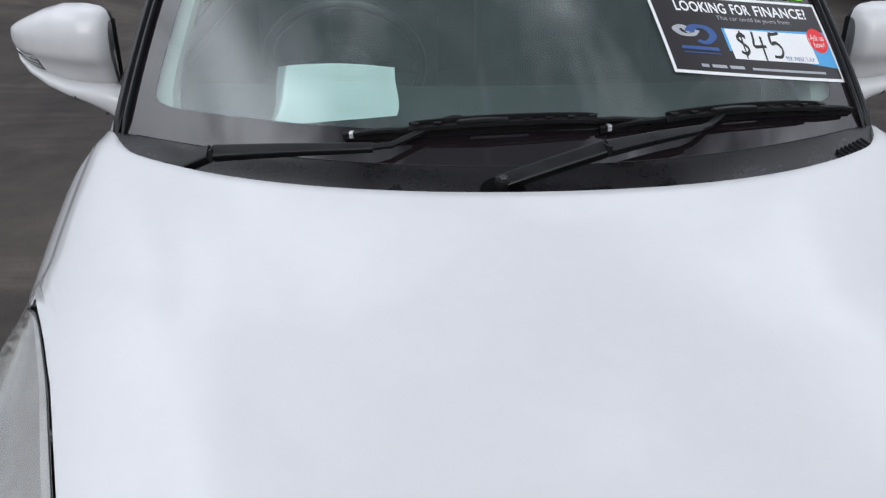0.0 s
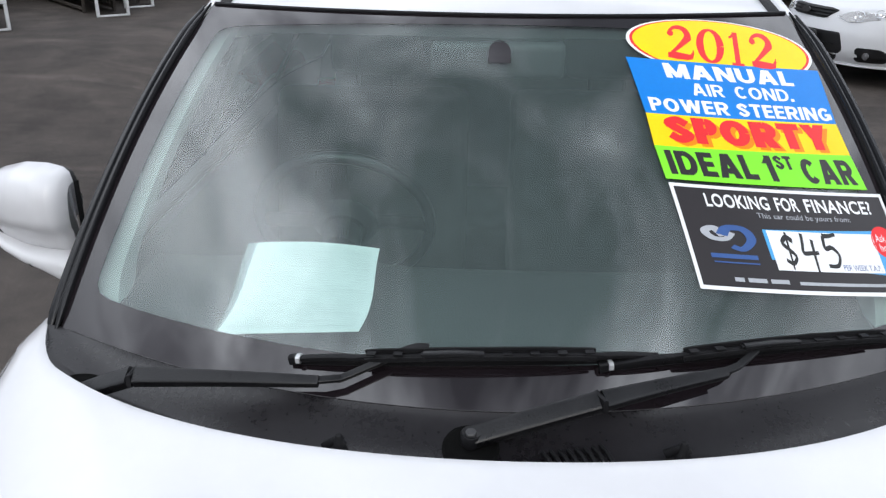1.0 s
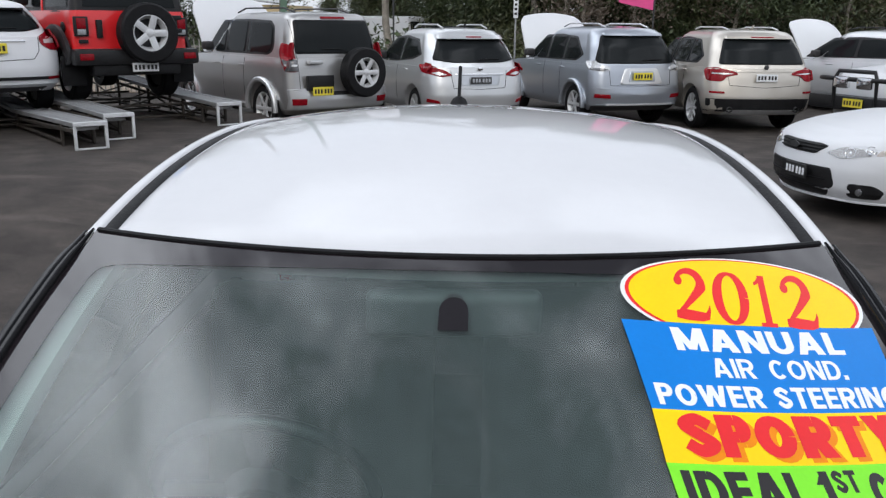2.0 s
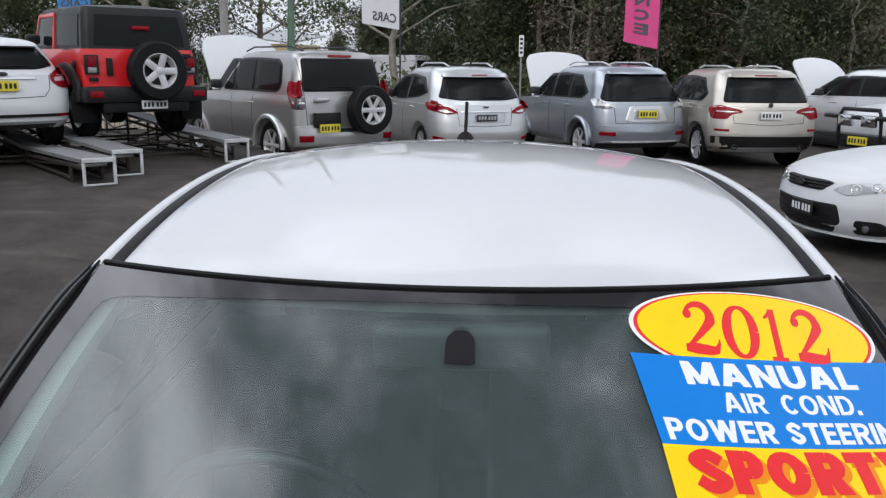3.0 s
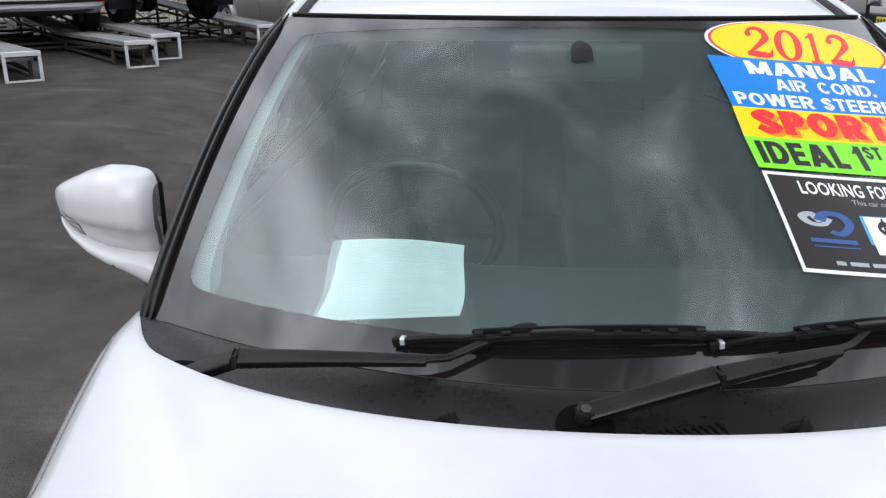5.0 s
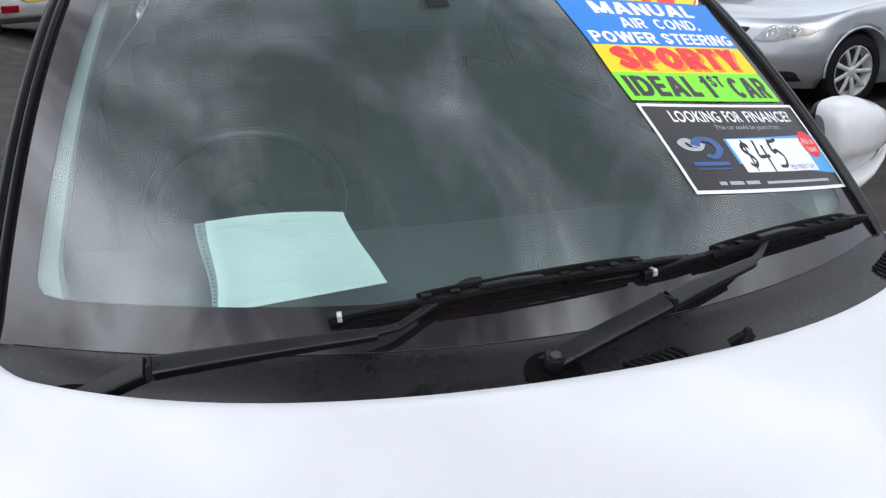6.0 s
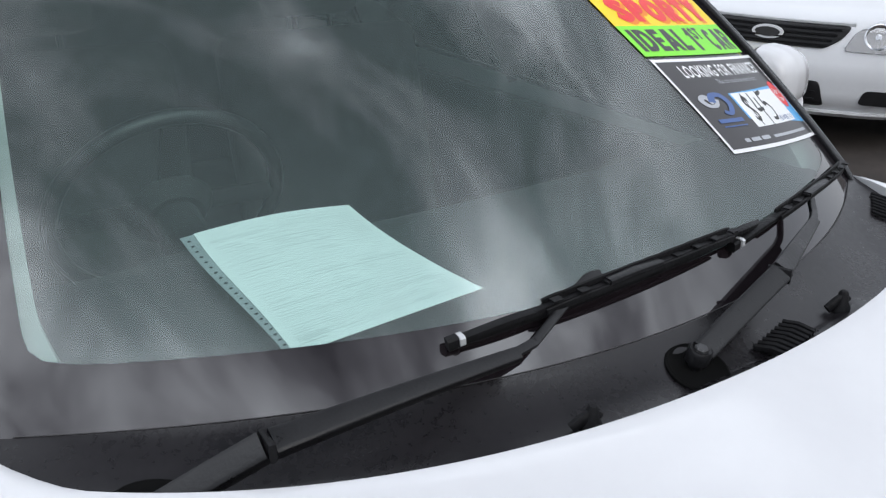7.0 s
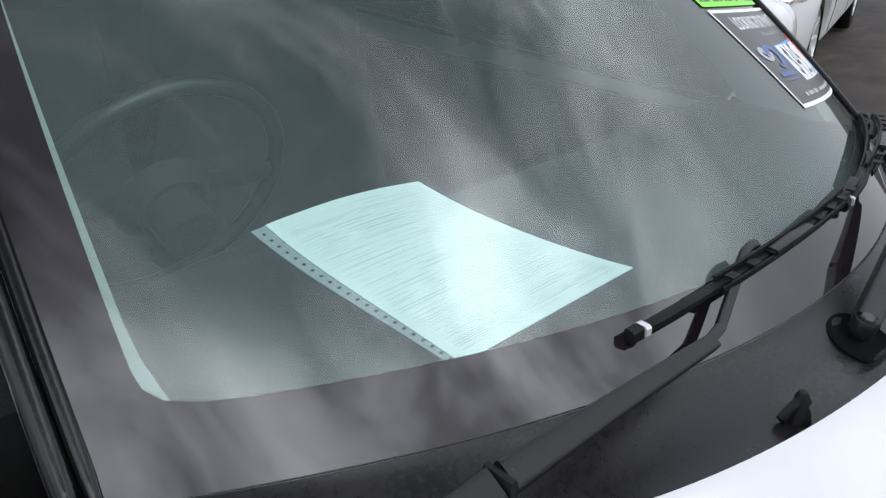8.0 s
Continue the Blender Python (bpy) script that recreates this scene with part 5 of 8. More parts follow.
bars = [sub(f3, 0.155, 0.195, 0.082, 0.118), sub(f3, 0.212, 0.292, 0.082, 0.118), sub(f3, 0.309, 0.389, 0.082, 0.118), sub(f3, 0.435, 0.885, 0.080, 0.108)]
part("contact_bar", join(*[grid(b, 10, 1) for b in bars]), M["st_grey"], fin)


# ---------------------------------------------------------------- other cars
# Each is built with its tail at y = 0, its nose along +y and its tyres on z = 0.
class Shape:
    """The outer form of a car: rounded outlines at rising heights, rows of (z, tail y, nose y, half width)."""

    def __init__(self, lower, upper, cowl, hood_front, rear_bow=0.10, front_bow=0.28, corner=0.14):
        self.lower, self.upper = lower, upper
        self.cowl, self.hood_front = cowl, hood_front
        self.rear_bow, self.front_bow, self.corner = rear_bow, front_bow, corner
        self.belt = lower[-1][0]
        self.only = None

    def row(self, rows, z):
        zs = [r[0] for r in rows]
        return [float(np.interp(z, zs, [r[k] for r in rows])) for k in (1, 2, 3)]

    def at(self, z):
        return self.row(self.only or (self.upper if z > self.belt else self.lower), z)

    def rear_y(self, x, z):
        yr, yf, w = self.at(z)
        c = self.corner
        e = abs(x) - (w - c)
        y = yr + self.rear_bow * (x / w) ** 2
        if e > 0:
            e = min(e, c * 0.995)
            y += c - math.sqrt(c * c - e * e)
        return y

    def front_y(self, x, z):
        yr, yf, w = self.at(z)
        c = self.corner
        e = abs(x) - (w - c)
        y = yf - self.front_bow * (x / w) ** 2
        if e > 0:
            e = min(e, c * 0.995)
            y -= c - math.sqrt(c * c - e * e)
        return y

    def side_x(self, y, z):
        yr, yf, w = self.at(z)
        m, h = (yr + yf) / 2, (yf - yr) / 2
        return w - 0.035 * ((y - m) / h) ** 2 * w

    def hood_z(self, y):
        """Height factor of the bonnet in front of the windscreen's foot."""
        t = smoothstep(self.cowl - 0.05, self.at(0.6)[1], y)
        return lerp(self.belt, self.hood_front, t ** 0.9)

    def outline(self, z, n_end=12, n_side=22, squash=True):
        yr, yf, w = self.at(z)
        pts = []
        c = self.corner

        def corner(sx, front):
            out = []
            for i in range(7):
                a = math.pi / 2 * i / 6
                e = w - c + c * math.sin(a)
                base = (self.front_bow if front else self.rear_bow) * (e / w) ** 2
                d = c - c * math.cos(a)
                y = (yf - base - d) if front else (yr + base + d)
                out.append((sx * e, y))
            return out

        rear = [(lerp(-(w - c), w - c, i / n_end), None) for i in range(1, n_end)]
        pts += [(x, yr + self.rear_bow * (x / w) ** 2) for x, _ in rear]
        rc = corner(1, False)
        pts += rc
        fc = corner(1, True)
        y0, y1 = rc[-1][1], fc[-1][1]
        pts += [(self.side_x(lerp(y0, y1, i / n_side), z) + 0.035 * w * 0.0, lerp(y0, y1, i / n_side)) for i in range(1, n_side)]
        pts += fc[::-1]
        pts += [(-x, yf - self.front_bow * (x / w) ** 2) for x, _ in rear]
        lf = corner(-1, True)
        pts += lf
        rl = corner(-1, False)
        pts += [(-self.side_x(lerp(y1, y0, i / n_side), z), lerp(y1, y0, i / n_side)) for i in range(1, n_side)]
        pts += rl[::-1]
        out = []
        for x, y in pts:
            zz = z
            if squash and z <= self.belt + 1e-6 and y > self.cowl - 0.05 and z > 0.5:
                k = (self.hood_z(y) - 0.5) / (self.belt - 0.5)
                zz = 0.5 + (z - 0.5) * k
            out.append(Vector((x, y, zz)))
        return out

    def loft(self, rows, crown, squash):
        bm = bmesh.new()
        zs = []
        self.only = rows
        for a, b in zip(rows, rows[1:]):
            n = max(1, int((b[0] - a[0]) / 0.05))
            zs += [lerp(a[0], b[0], i / n) for i in range(n)]
        zs.append(rows[-1][0])
        rings = [[bm.verts.new(p) for p in self.outline(z, squash=squash)] for z in zs]
        self.only = None
        m = len(rings[0])
        for a, b in zip(rings, rings[1:]):
            for i in range(m):
                bm.faces.new((a[i], a[(i + 1) % m], b[(i + 1) % m], b[i]))
        # cap: strips from one side to the other, crowned across and along
        def cap(ring, sign, crown):
            n_end, n_side = 12, 22
            half = 7 + (n_side - 1) + 7
            right = ring[n_end - 1:n_end - 1 + half]
            start = n_end - 1 + half + (n_end - 1)
            left = ring[start:start + half][::-1]
            rear = ring[:n_end - 1]
            front = ring[n_end - 1 + half:start]
            cols = [[lf] + [None] * (n_end - 1) + [rt] for lf, rt in zip(left, right)]
            for j, col in enumerate(cols):
                if j == 0:
                    col[1:-1] = rear
                elif j == len(cols) - 1:
                    col[1:-1] = front[::-1]
                else:
                    t = j / (len(cols) - 1)
                    for i in range(1, n_end):
                        s = 2 * i / n_end - 1
                        p = lerp(col[0].co, col[-1].co, i / n_end)
                        dz = crown * (1 - s * s) * min(1, 4 * t, 4 * (1 - t))
                        ya, yb = rear[i - 1].co.y, front[::-1][i - 1].co.y
                        tt = (p.y - left[0].co.y) / max(1e-6, left[-1].co.y - left[0].co.y)
                        y = lerp(ya, yb, tt)
                        col[i] = bm.verts.new((p.x, y, p.z + dz))
            for a, b in zip(cols, cols[1:]):
                for i in range(n_end):
                    vs = [a[i], a[i + 1], b[i + 1], b[i]]
                    if len(set(vs)) == 4:
                        bm.faces.new(vs if sign > 0 else vs[::-1])

        cap(rings[-1], 1, crown)
        cap(rings[0], -1, 0.0)
        return bm


def cut_wheels(bm, axles, r, mat, name):
    """The body with round wheel arches cut out of it."""
    me = finish(bm, name, mat)
    ob = new("tmp_body", me)
    cutters = []
    for y, z in axles:
        c = new("tmp_cut", finish(moved(lathe([(-1.3, r), (1.3, r)], 40), pose(0, y, z)), "tmp_cut", mat))
        md = ob.modifiers.new("cut", "BOOLEAN")
        md.operation, md.object, md.solver = "DIFFERENCE", c, "EXACT"
        cutters.append(c)
    bpy.context.view_layer.update()
    out = bpy.data.meshes.new_from_object(ob.evaluated_get(bpy.context.evaluated_depsgraph_get()))
    out.name = name
    for c in (ob, *cutters):
        bpy.data.objects.remove(c)
    return out


def rear_patch(sh, quad, off=0.012, deep=0.035, n=10, m=6):
    """A panel on the tail; quad: (x, z) at bottom left, bottom right, top right, top left."""
    def f(u, v):
        x = lerp(lerp(quad[0][0], quad[1][0], u), lerp(quad[3][0], quad[2][0], u), v)
        z = lerp(lerp(quad[0][1], quad[1][1], u), lerp(quad[3][1], quad[2][1], u), v)
        return Vector((x, sh.rear_y(x, z) - off, z))
    return slab(f, n, m, (0, deep, 0))


def side_patch(sh, side, quad, off=0.008, deep=0.02, n=10, m=6):
    """A panel on a flank; quad: (y, z) at rear bottom, front bottom, front top, rear top."""
    def f(u, v):
        y = lerp(lerp(quad[0][0], quad[1][0], u), lerp(quad[3][0], quad[2][0], u), v)
        z = lerp(lerp(quad[0][1], quad[1][1], u), lerp(quad[3][1], quad[2][1], u), v)
        return Vector((side * (sh.side_x(y, z) + off), y, z))
    return slab(f, n, m, (-side * deep, 0, 0))


def plate(parent, centre, w, h, back, ink, facing=-1, name="number_plate"):
    """A number plate; its characters are plain bars."""
    x, y, z = centre
    pl = part(name, box(x - w / 2, x + w / 2, y - 0.008, y + 0.008, z - h / 2, z + h / 2, 0.004, 1), back, parent)
    y1 = y + facing * 0.0085
    for i in range(6):
        xc = x + (i - 2.5) * w * 0.145 + (0.008 if i > 2 else -0.008)
        part("character_bar", box(xc - w * 0.045, xc + w * 0.045, y1 - 0.001, y1 + 0.001, z - h * 0.26, z + h * 0.26), ink, pl)
    return pl


def badge_shape(parent, x, y, z, w, h, mat):
    b = moved(lathe([(-0.006, 0.5), (0.004, 0.5), (0.007, 0.42), (0.008, 0.02)], 24, "z"), Matrix.LocRotScale((x, y, z), Euler((radians(90), 0, 0)), (w, h, 1)))
    return part("badge", b, mat, parent)


def roof_rails(parent, sh, y0, y1, mat, inset=0.13, h=0.05):
    zt = sh.upper[-1][0]
    for s in SIDES:
        pts = []
        for i in range(13):
            t = i / 12
            y = lerp(y0, y1, t)
            x = sh.side_x(y, zt) - inset
            pts.append((s * x, y, zt + 0.012 + h * min(1, 6 * t, 6 * (1 - t))))
        part("roof_rail", sweep(pts, 0.016, 0.014, 8), mat, parent)


def open_bonnet(parent, sh, length, mat, lift=58):
    """A raised bonnet, hinged at the windscreen's foot."""
    w = sh.at(sh.belt)[2] - 0.10
    def f(u, v):
        s = 2 * u - 1
        k = w * (1 - 0.08 * v * v - 0.16 * v ** 9)
        y = length * v * (1 - 0.07 * s * s)
        return Vector((s * k, y, 0.13 * math.sin(math.pi * (0.15 + v * 0.80)) * (1 - 0.35 * s * s)))
    b = moved(slab(f, 14, 12, (0, 0, -0.03)), pose(0, sh.cowl + 0.04, sh.belt + 0.0, lift, 0, 0))
    part("raised_bonnet", b, mat, parent, "raised bonnet")
    part("bonnet_stay", sweep([(w * 0.7, sh.cowl + 0.5, sh.belt - 0.1), (w * 0.6, sh.cowl + 0.42, sh.belt + 0.62)], 0.006), M["dark_metal"], parent)
    part("engine_bay", slab(lambda u, v: Vector(((2 * u - 1) * w * 0.92, lerp(sh.cowl + 0.06, sh.cowl + length * 0.92, v), sh.hood_z(lerp(sh.cowl, sh.cowl + length * 0.92, v)) + 0.03)), 6, 6, (0, 0, -0.02)), M["plastic"], parent)


def side_mirrors(parent, sh, mat):
    for s in SIDES:
        y, z = sh.cowl - 0.52, sh.belt + 0.06
        x = sh.side_x(y, z)
        part("door_mirror", box(s * x + (0.03 if s > 0 else -0.23), s * x + (0.23 if s > 0 else -0.03), y - 0.06, y + 0.06, z + 0.01, z + 0.15, 0.045, 3), mat, parent)


def car(name, label, m, sh, mat, axles, r, windows, spokes=6, arch=0.05, wheel_w=0.21, handles=(), upper_mat=None, mirror_mat=None):
    """Body, cabin, windows and wheels of one car. windows: rows of ('side', rear bottom, front bottom, front top, rear top), ('rear', quad), ('front',)."""
    c = thing(name, label, "car", m, "parked cars")
    body = cut_wheels(sh.loft(sh.lower, 0.03, True), [(y, r) for y in axles], r + arch, mat, "body")
    part("body", body, mat, c)
    part("cabin", sh.loft(sh.upper, 0.035, False), upper_mat or mat, c)
    # dark frames behind each row of side windows
    row = [w[1:] for w in windows if w[0] == "side"]
    if len(row) > 1:
        a, b = row[0], row[-1]
        for s in SIDES:
            part("window_surround", side_patch(sh, s, ((a[0][0] - 0.02, a[0][1] - 0.015), (b[1][0] + 0.03, b[1][1] - 0.015), (b[2][0] + 0.02, b[2][1] + 0.015), (a[3][0] - 0.02, a[3][1] + 0.015)), 0.004, 0.02, 16, 6), M["plastic"], c)
    for w in windows:
        if w[0] == "side":
            for s in SIDES:
                part("side_window", side_patch(sh, s, w[1:]), M["side_glass"], c)
        elif w[0] == "rear":
            part("rear_window", rear_patch(sh, w[1:]), M["side_glass"], c)
        else:
            zb, zt = sh.upper[0][0] + 0.03, sh.upper[-1][0] - 0.06
            hb, ht = sh.at(zb)[2] - 0.07, sh.at(zt)[2] - 0.10
            def f(u, v):
                z = lerp(zb, zt, v)
                x = (2 * u - 1) * lerp(hb, ht, v)
                return Vector((x, sh.front_y(x, z) + 0.010, z))
            part("windscreen", slab(f, 12, 6, (0, -0.03, 0)), M["side_glass"], c)
    ws = wheel_meshes(r, wheel_w, spokes)
    for y in axles:
        for s in SIDES:
            x = sh.side_x(y, r + 0.15) - wheel_w / 2 - 0.015
            put_wheel(ws, c, s * x, y, r, s)
    part("underside", box(-sh.at(0.5)[2] * 0.8, sh.at(0.5)[2] * 0.8, axles[0] - 0.1, axles[-1] + 0.3, r * 0.80, 0.58, 0.03), M["rubber"], c)
    for y, z in handles:
        for s in SIDES:
            x = s * (sh.side_x(y, z) + 0.018)
            part("door_handle", sweep([(x - s * 0.02, y - 0.10, z), (x, y - 0.05, z + 0.004), (x, y + 0.05, z + 0.004), (x - s * 0.02, y + 0.10, z)], 0.012, 0.012, 8), mat, c)
    side_mirrors(c, sh, mirror_mat or M["plastic_grey"])
    return c


def seams(parent, sh, ys, z0, z1):
    for y in ys:
        for s in SIDES:
            part("door_seam", sweep([(s * (sh.side_x(y, lerp(z0, z1, t / 8)) + 0.001), y, lerp(z0, z1, t / 8)) for t in range(9)], 0.005, 0.003, 4), M["rubber"], parent)


def exhaust(parent, sh, x, z):
    y = sh.rear_y(x, z)
    part("exhaust_pipe", moved(lathe([(-0.10, 0.035), (0.02, 0.038), (0.022, 0.030), (-0.05, 0.028)], 16), pose(x, y + 0.03, z, 0, 0, -90)), M["chrome"], parent)


def spare_wheel(parent, x, y, z, r, spokes, cover=None):
    """A spare wheel hung on the tail, its rim towards -y."""
    t, rim, hub = wheel_meshes(r, 0.24, spokes, 1.0, 0.57)
    w = part("spare_wheel", t, None, parent)
    w.matrix_local = pose(x, y, z, 0, 0, -90)
    part("rim", rim, None, w)
    part("wheel_back", finish(lathe([(-0.06, r * 0.62), (-0.02, r * 0.62)], 24), "wheel_back", M["dark_metal"]), None, w)
    part("wheel_mount", box(x - 0.10, x + 0.10, y, y + 0.24, z - 0.10, z + 0.10, 0.02), M["plastic"], parent)


def suv_shape(L, W, H, belt, cowl, rear_rake, hood_front, roof_front, tuck=0.16, corner=0.16, rear_bow=0.10, floor_z=0.26):
    w = W / 2
    lower = [(floor_z, 0.16, L - 0.22, w * 0.90), (floor_z + 0.10, 0.03, L - 0.05, w * 0.965), (0.58, 0.0, L, w * 0.99), (0.78, 0.03, L - 0.02, w), (belt - 0.12, 0.06, L - 0.08, w * 0.99), (belt, 0.09, L - 0.22, w * 0.955)]
    n = H - belt
    upper = [(belt - 0.02, 0.11, cowl, w * 0.935), (belt + n * 0.5, 0.11 + rear_rake * 0.42, lerp(cowl, roof_front, 0.52), w * 0.935 - tuck * 0.45), (belt + n * 0.86, 0.11 + rear_rake * 0.86, lerp(cowl, roof_front, 0.92), w * 0.935 - tuck * 0.86), (H - 0.03, 0.11 + rear_rake * 1.02, roof_front - 0.06, w * 0.935 - tuck * 1.12), (H, 0.11 + rear_rake * 1.25, roof_front - 0.22, w * 0.935 - tuck * 1.65)]
    return Shape(lower, upper, cowl, hood_front, rear_bow, 0.30, corner)


def rounded(pts, r=0.05):
    """A closed outline with its corners cut round."""
    cut = []
    for i, p in enumerate(pts):
        p = Vector((p[0], p[1]))
        for q in (pts[i - 1], pts[(i + 1) % len(pts)]):
            d = Vector((q[0], q[1])) - p
            cut.append(p + d * min(0.42, r / max(d.length, 1e-6)))
    out = []
    n = len(pts)
    for i in range(n):
        a, b, p = cut[2 * i], cut[2 * i + 1], Vector((pts[i][0], pts[i][1]))
        out += [lerp(lerp(a, p, t), lerp(p, b, t), t) for t in (0.0, 0.25, 0.5, 0.75, 1.0)]
        nxt = cut[(2 * i + 2) % (2 * n)]
        m = int((nxt - b).length / 0.12)
        out += [lerp(b, nxt, k / (m + 1)) for k in range(1, m + 1)]
    return out


def skin(fn, pts, off=0.006, deep=0.03, r=0.05):
    """A panel with a free rounded outline, laid on the surface fn(a, z, off), its edge turned inwards."""
    pts = rounded(list(pts), r)
    ca, cz = sum(p[0] for p in pts) / len(pts), sum(p[1] for p in pts) / len(pts)
    bm = bmesh.new()
    mid = bm.verts.new(fn(ca, cz, off))
    rings = [[bm.verts.new(fn(lerp(ca, p[0], k), lerp(cz, p[1], k), o)) for p in pts] for k, o in ((0.18, off), (0.36, off), (0.54, off), (0.7, off), (0.85, off), (0.98, off), (1.0, off - 0.004), (1.0, off - deep))]
    n = len(pts)
    for i in range(n):
        j = (i + 1) % n
        bm.faces.new((mid, rings[0][i], rings[0][j]))
        for r0, r1 in zip(rings, rings[1:]):
            bm.faces.new((r0[i], r1[i], r1[j], r0[j]))
    return bm


def tail_of(sh):
    return lambda x, z, off: Vector((x, sh.rear_y(x, z) - off, z))


def flank_of(sh, s):
    return lambda y, z, off: Vector((s * (sh.side_x(y, z) + off), y, z))


def nose_of(sh):
    def f(x, z, off):
        zz = z if z < 0.5 else 0.5 + (z - 0.5) * (sh.belt - 0.5) / max(0.05, sh.hood_front - 0.5)
        return Vector((x, sh.front_y(x, min(zz, sh.belt)) + off, z))
    return f


def both(pts, s):
    return [(s * x, z) for x, z in pts]


def glaze(c, sh, frame_line, panes, rear, rear_name="rear_window"):
    """Side windows in one dark frame on each flank, and the rear window in its seal."""
    for s in SIDES:
        part("window_surround", skin(flank_of(sh, s), frame_line, 0.006), M["plastic"], c)
        for p in panes:
            part("side_window", skin(flank_of(sh, s), p, 0.011), M["side_glass"], c)
    if rear:
        cx, cz = sum(p[0] for p in rear) / len(rear), sum(p[1] for p in rear) / len(rear)
        part("window_seal", skin(tail_of(sh), [(cx + (x - cx) * 1.035, cz + (z - cz) * 1.09) for x, z in rear], 0.010), M["rubber"], c)
        part(rear_name, skin(tail_of(sh), rear, 0.018), M["side_glass"], c)


def tail_line(c, sh, pts, w=0.004, off=0.001, mat=None, name="tailgate_seam"):
    """A narrow joint across the tail, through (x, z)."""
    out = []
    for (x0, z0), (x1, z1) in zip(pts, pts[1:]):
        out += [(lerp(x0, x1, i / 8), lerp(z0, z1, i / 8)) for i in range(8)]
    out.append(pts[-1])
    f = tail_of(sh)
    part(name, sweep([f(x, z, off) for x, z in out], w, w, 5, up=(0, 1, 0)), mat or M["rubber"], c)


def wheel_lip(c, sh, y, r, reach, mat, thick=0.03, z0=0.0, name="wheel_flare"):
    for s in SIDES:
        line = [(s * (sh.side_x(y, 0.7) + 0.004), y + reach * math.cos(a), r + z0 + reach * math.sin(a)) for a in [math.pi * (-0.02 + 1.04 * i / 24) for i in range(25)]]
        part(name, sweep(line, thick, thick * 1.1, 8, up=(1, 0, 0), power=2.6), mat, c)


def rear_wiper(c, sh, x, z, length):
    f = tail_of(sh)
    part("rear_wiper", sweep([f(x, z, 0.03), f(x + length * 0.5, z + 0.012, 0.035), f(x + length, z + 0.010, 0.028)], 0.010, 0.008, 6, up=(0, 1, 0)), M["rubber"], c)


# silver off-roader with a spare wheel on its tail
sh = suv_shape(4.62, 1.88, 1.88, 1.20, 3.25, 0.17, 1.02, 2.50, 0.15, 0.15, 0.08, 0.34)
prado = car("off_road_car", "silver off-road wagon with a tail-hung spare wheel and raised bonnet", pose(-2.08, 12.32, 0.0, 0, 0, 42.3), sh, M["warm_silver"], (0.98, 3.77), 0.388, [("front",)], 6, handles=((1.58, 1.06), (2.50, 1.06)))
glaze(prado, sh, [(0.66, 1.40), (0.70, 1.29), (0.82, 1.24), (3.12, 1.24), (2.86, 1.44), (2.52, 1.77), (1.60, 1.79), (0.86, 1.77), (0.72, 1.68)],
      [[(0.70, 1.41), (0.74, 1.31), (0.84, 1.27), (1.50, 1.27), (1.50, 1.75), (0.88, 1.74), (0.75, 1.66)], [(1.56, 1.27), (2.24, 1.27), (2.22, 1.76), (1.56, 1.76)], [(2.31, 1.27), (3.04, 1.27), (2.80, 1.46), (2.50, 1.74), (2.29, 1.75)]],
      [(-0.72, 1.29), (0.72, 1.29), (0.66, 1.76), (-0.66, 1.76)])
roof_rails(prado, sh, 0.55, 2.5, M["plastic"], 0.12, 0.07)
open_bonnet(prado, sh, 1.20, M["white_far"], 56)
seams(prado, sh, (1.53, 2.28), 0.50, 1.18)
spare_wheel(prado, 0.29, -0.15, 0.985, 0.388, 6)
for s in SIDES:
    lamp = part("tail_lamp", skin(tail_of(sh), both([(0.745, 1.00), (0.925, 1.00), (0.915, 1.30), (0.86, 1.45), (0.755, 1.38)], s), 0.014), M["lamp_red"], prado, "tall red tail lamp with a clear lower half")
    part("reversing_lamp", skin(tail_of(sh), both([(0.75, 1.01), (0.92, 1.01), (0.92, 1.19), (0.75, 1.19)], s), 0.019, 0.02, 0.012), M["lamp_smoke"], lamp)
    part("lamp_band", skin(tail_of(sh), both([(0.76, 1.085), (0.915, 1.085), (0.915, 1.115), (0.76, 1.115)], s), 0.023, 0.02, 0.012), M["lamp_white"], lamp)
    part("lamp_return", skin(flank_of(sh, s), [(0.10, 1.19), (0.20, 1.19), (0.25, 1.40), (0.20, 1.45), (0.14, 1.44)], 0.008), M["lamp_red"], lamp)
    part("clear_return", skin(flank_of(sh, s), [(0.09, 1.01), (0.17, 1.01), (0.195, 1.18), (0.10, 1.18)], 0.009), M["lamp_smoke"], lamp)
    part("bumper_lamp", skin(tail_of(sh), both([(0.66, 0.50), (0.87, 0.50), (0.88, 0.60), (0.66, 0.60)], s), 0.052, 0.03, 0.012), M["lamp_red"], prado)
    part("mud_flap", box(s * 0.80 - 0.12, s * 0.80 + 0.12, 0.46, 0.48, 0.20, 0.56, 0.006), M["rubber"], prado)
    part("sill_step", box(s * 0.90 - 0.05, s * 0.90 + 0.05, 1.45, 3.30, 0.38, 0.44, 0.02), M["warm_silver"], prado)
wheel_lip(prado, sh, 0.98, 0.388, 0.47, M["light_silver"], 0.045)
wheel_lip(prado, sh, 3.77, 0.388, 0.47, M["light_silver"], 0.045)
part("rear_bumper", skin(tail_of(sh), [(-0.90, 0.42), (0.90, 0.42), (0.92, 0.74), (0.60, 0.76), (0.56, 0.70), (-0.56, 0.70), (-0.60, 0.76), (-0.92, 0.74)], 0.045, 0.12, 0.012), M["light_silver"], prado, "silver wrap-round rear bumper")
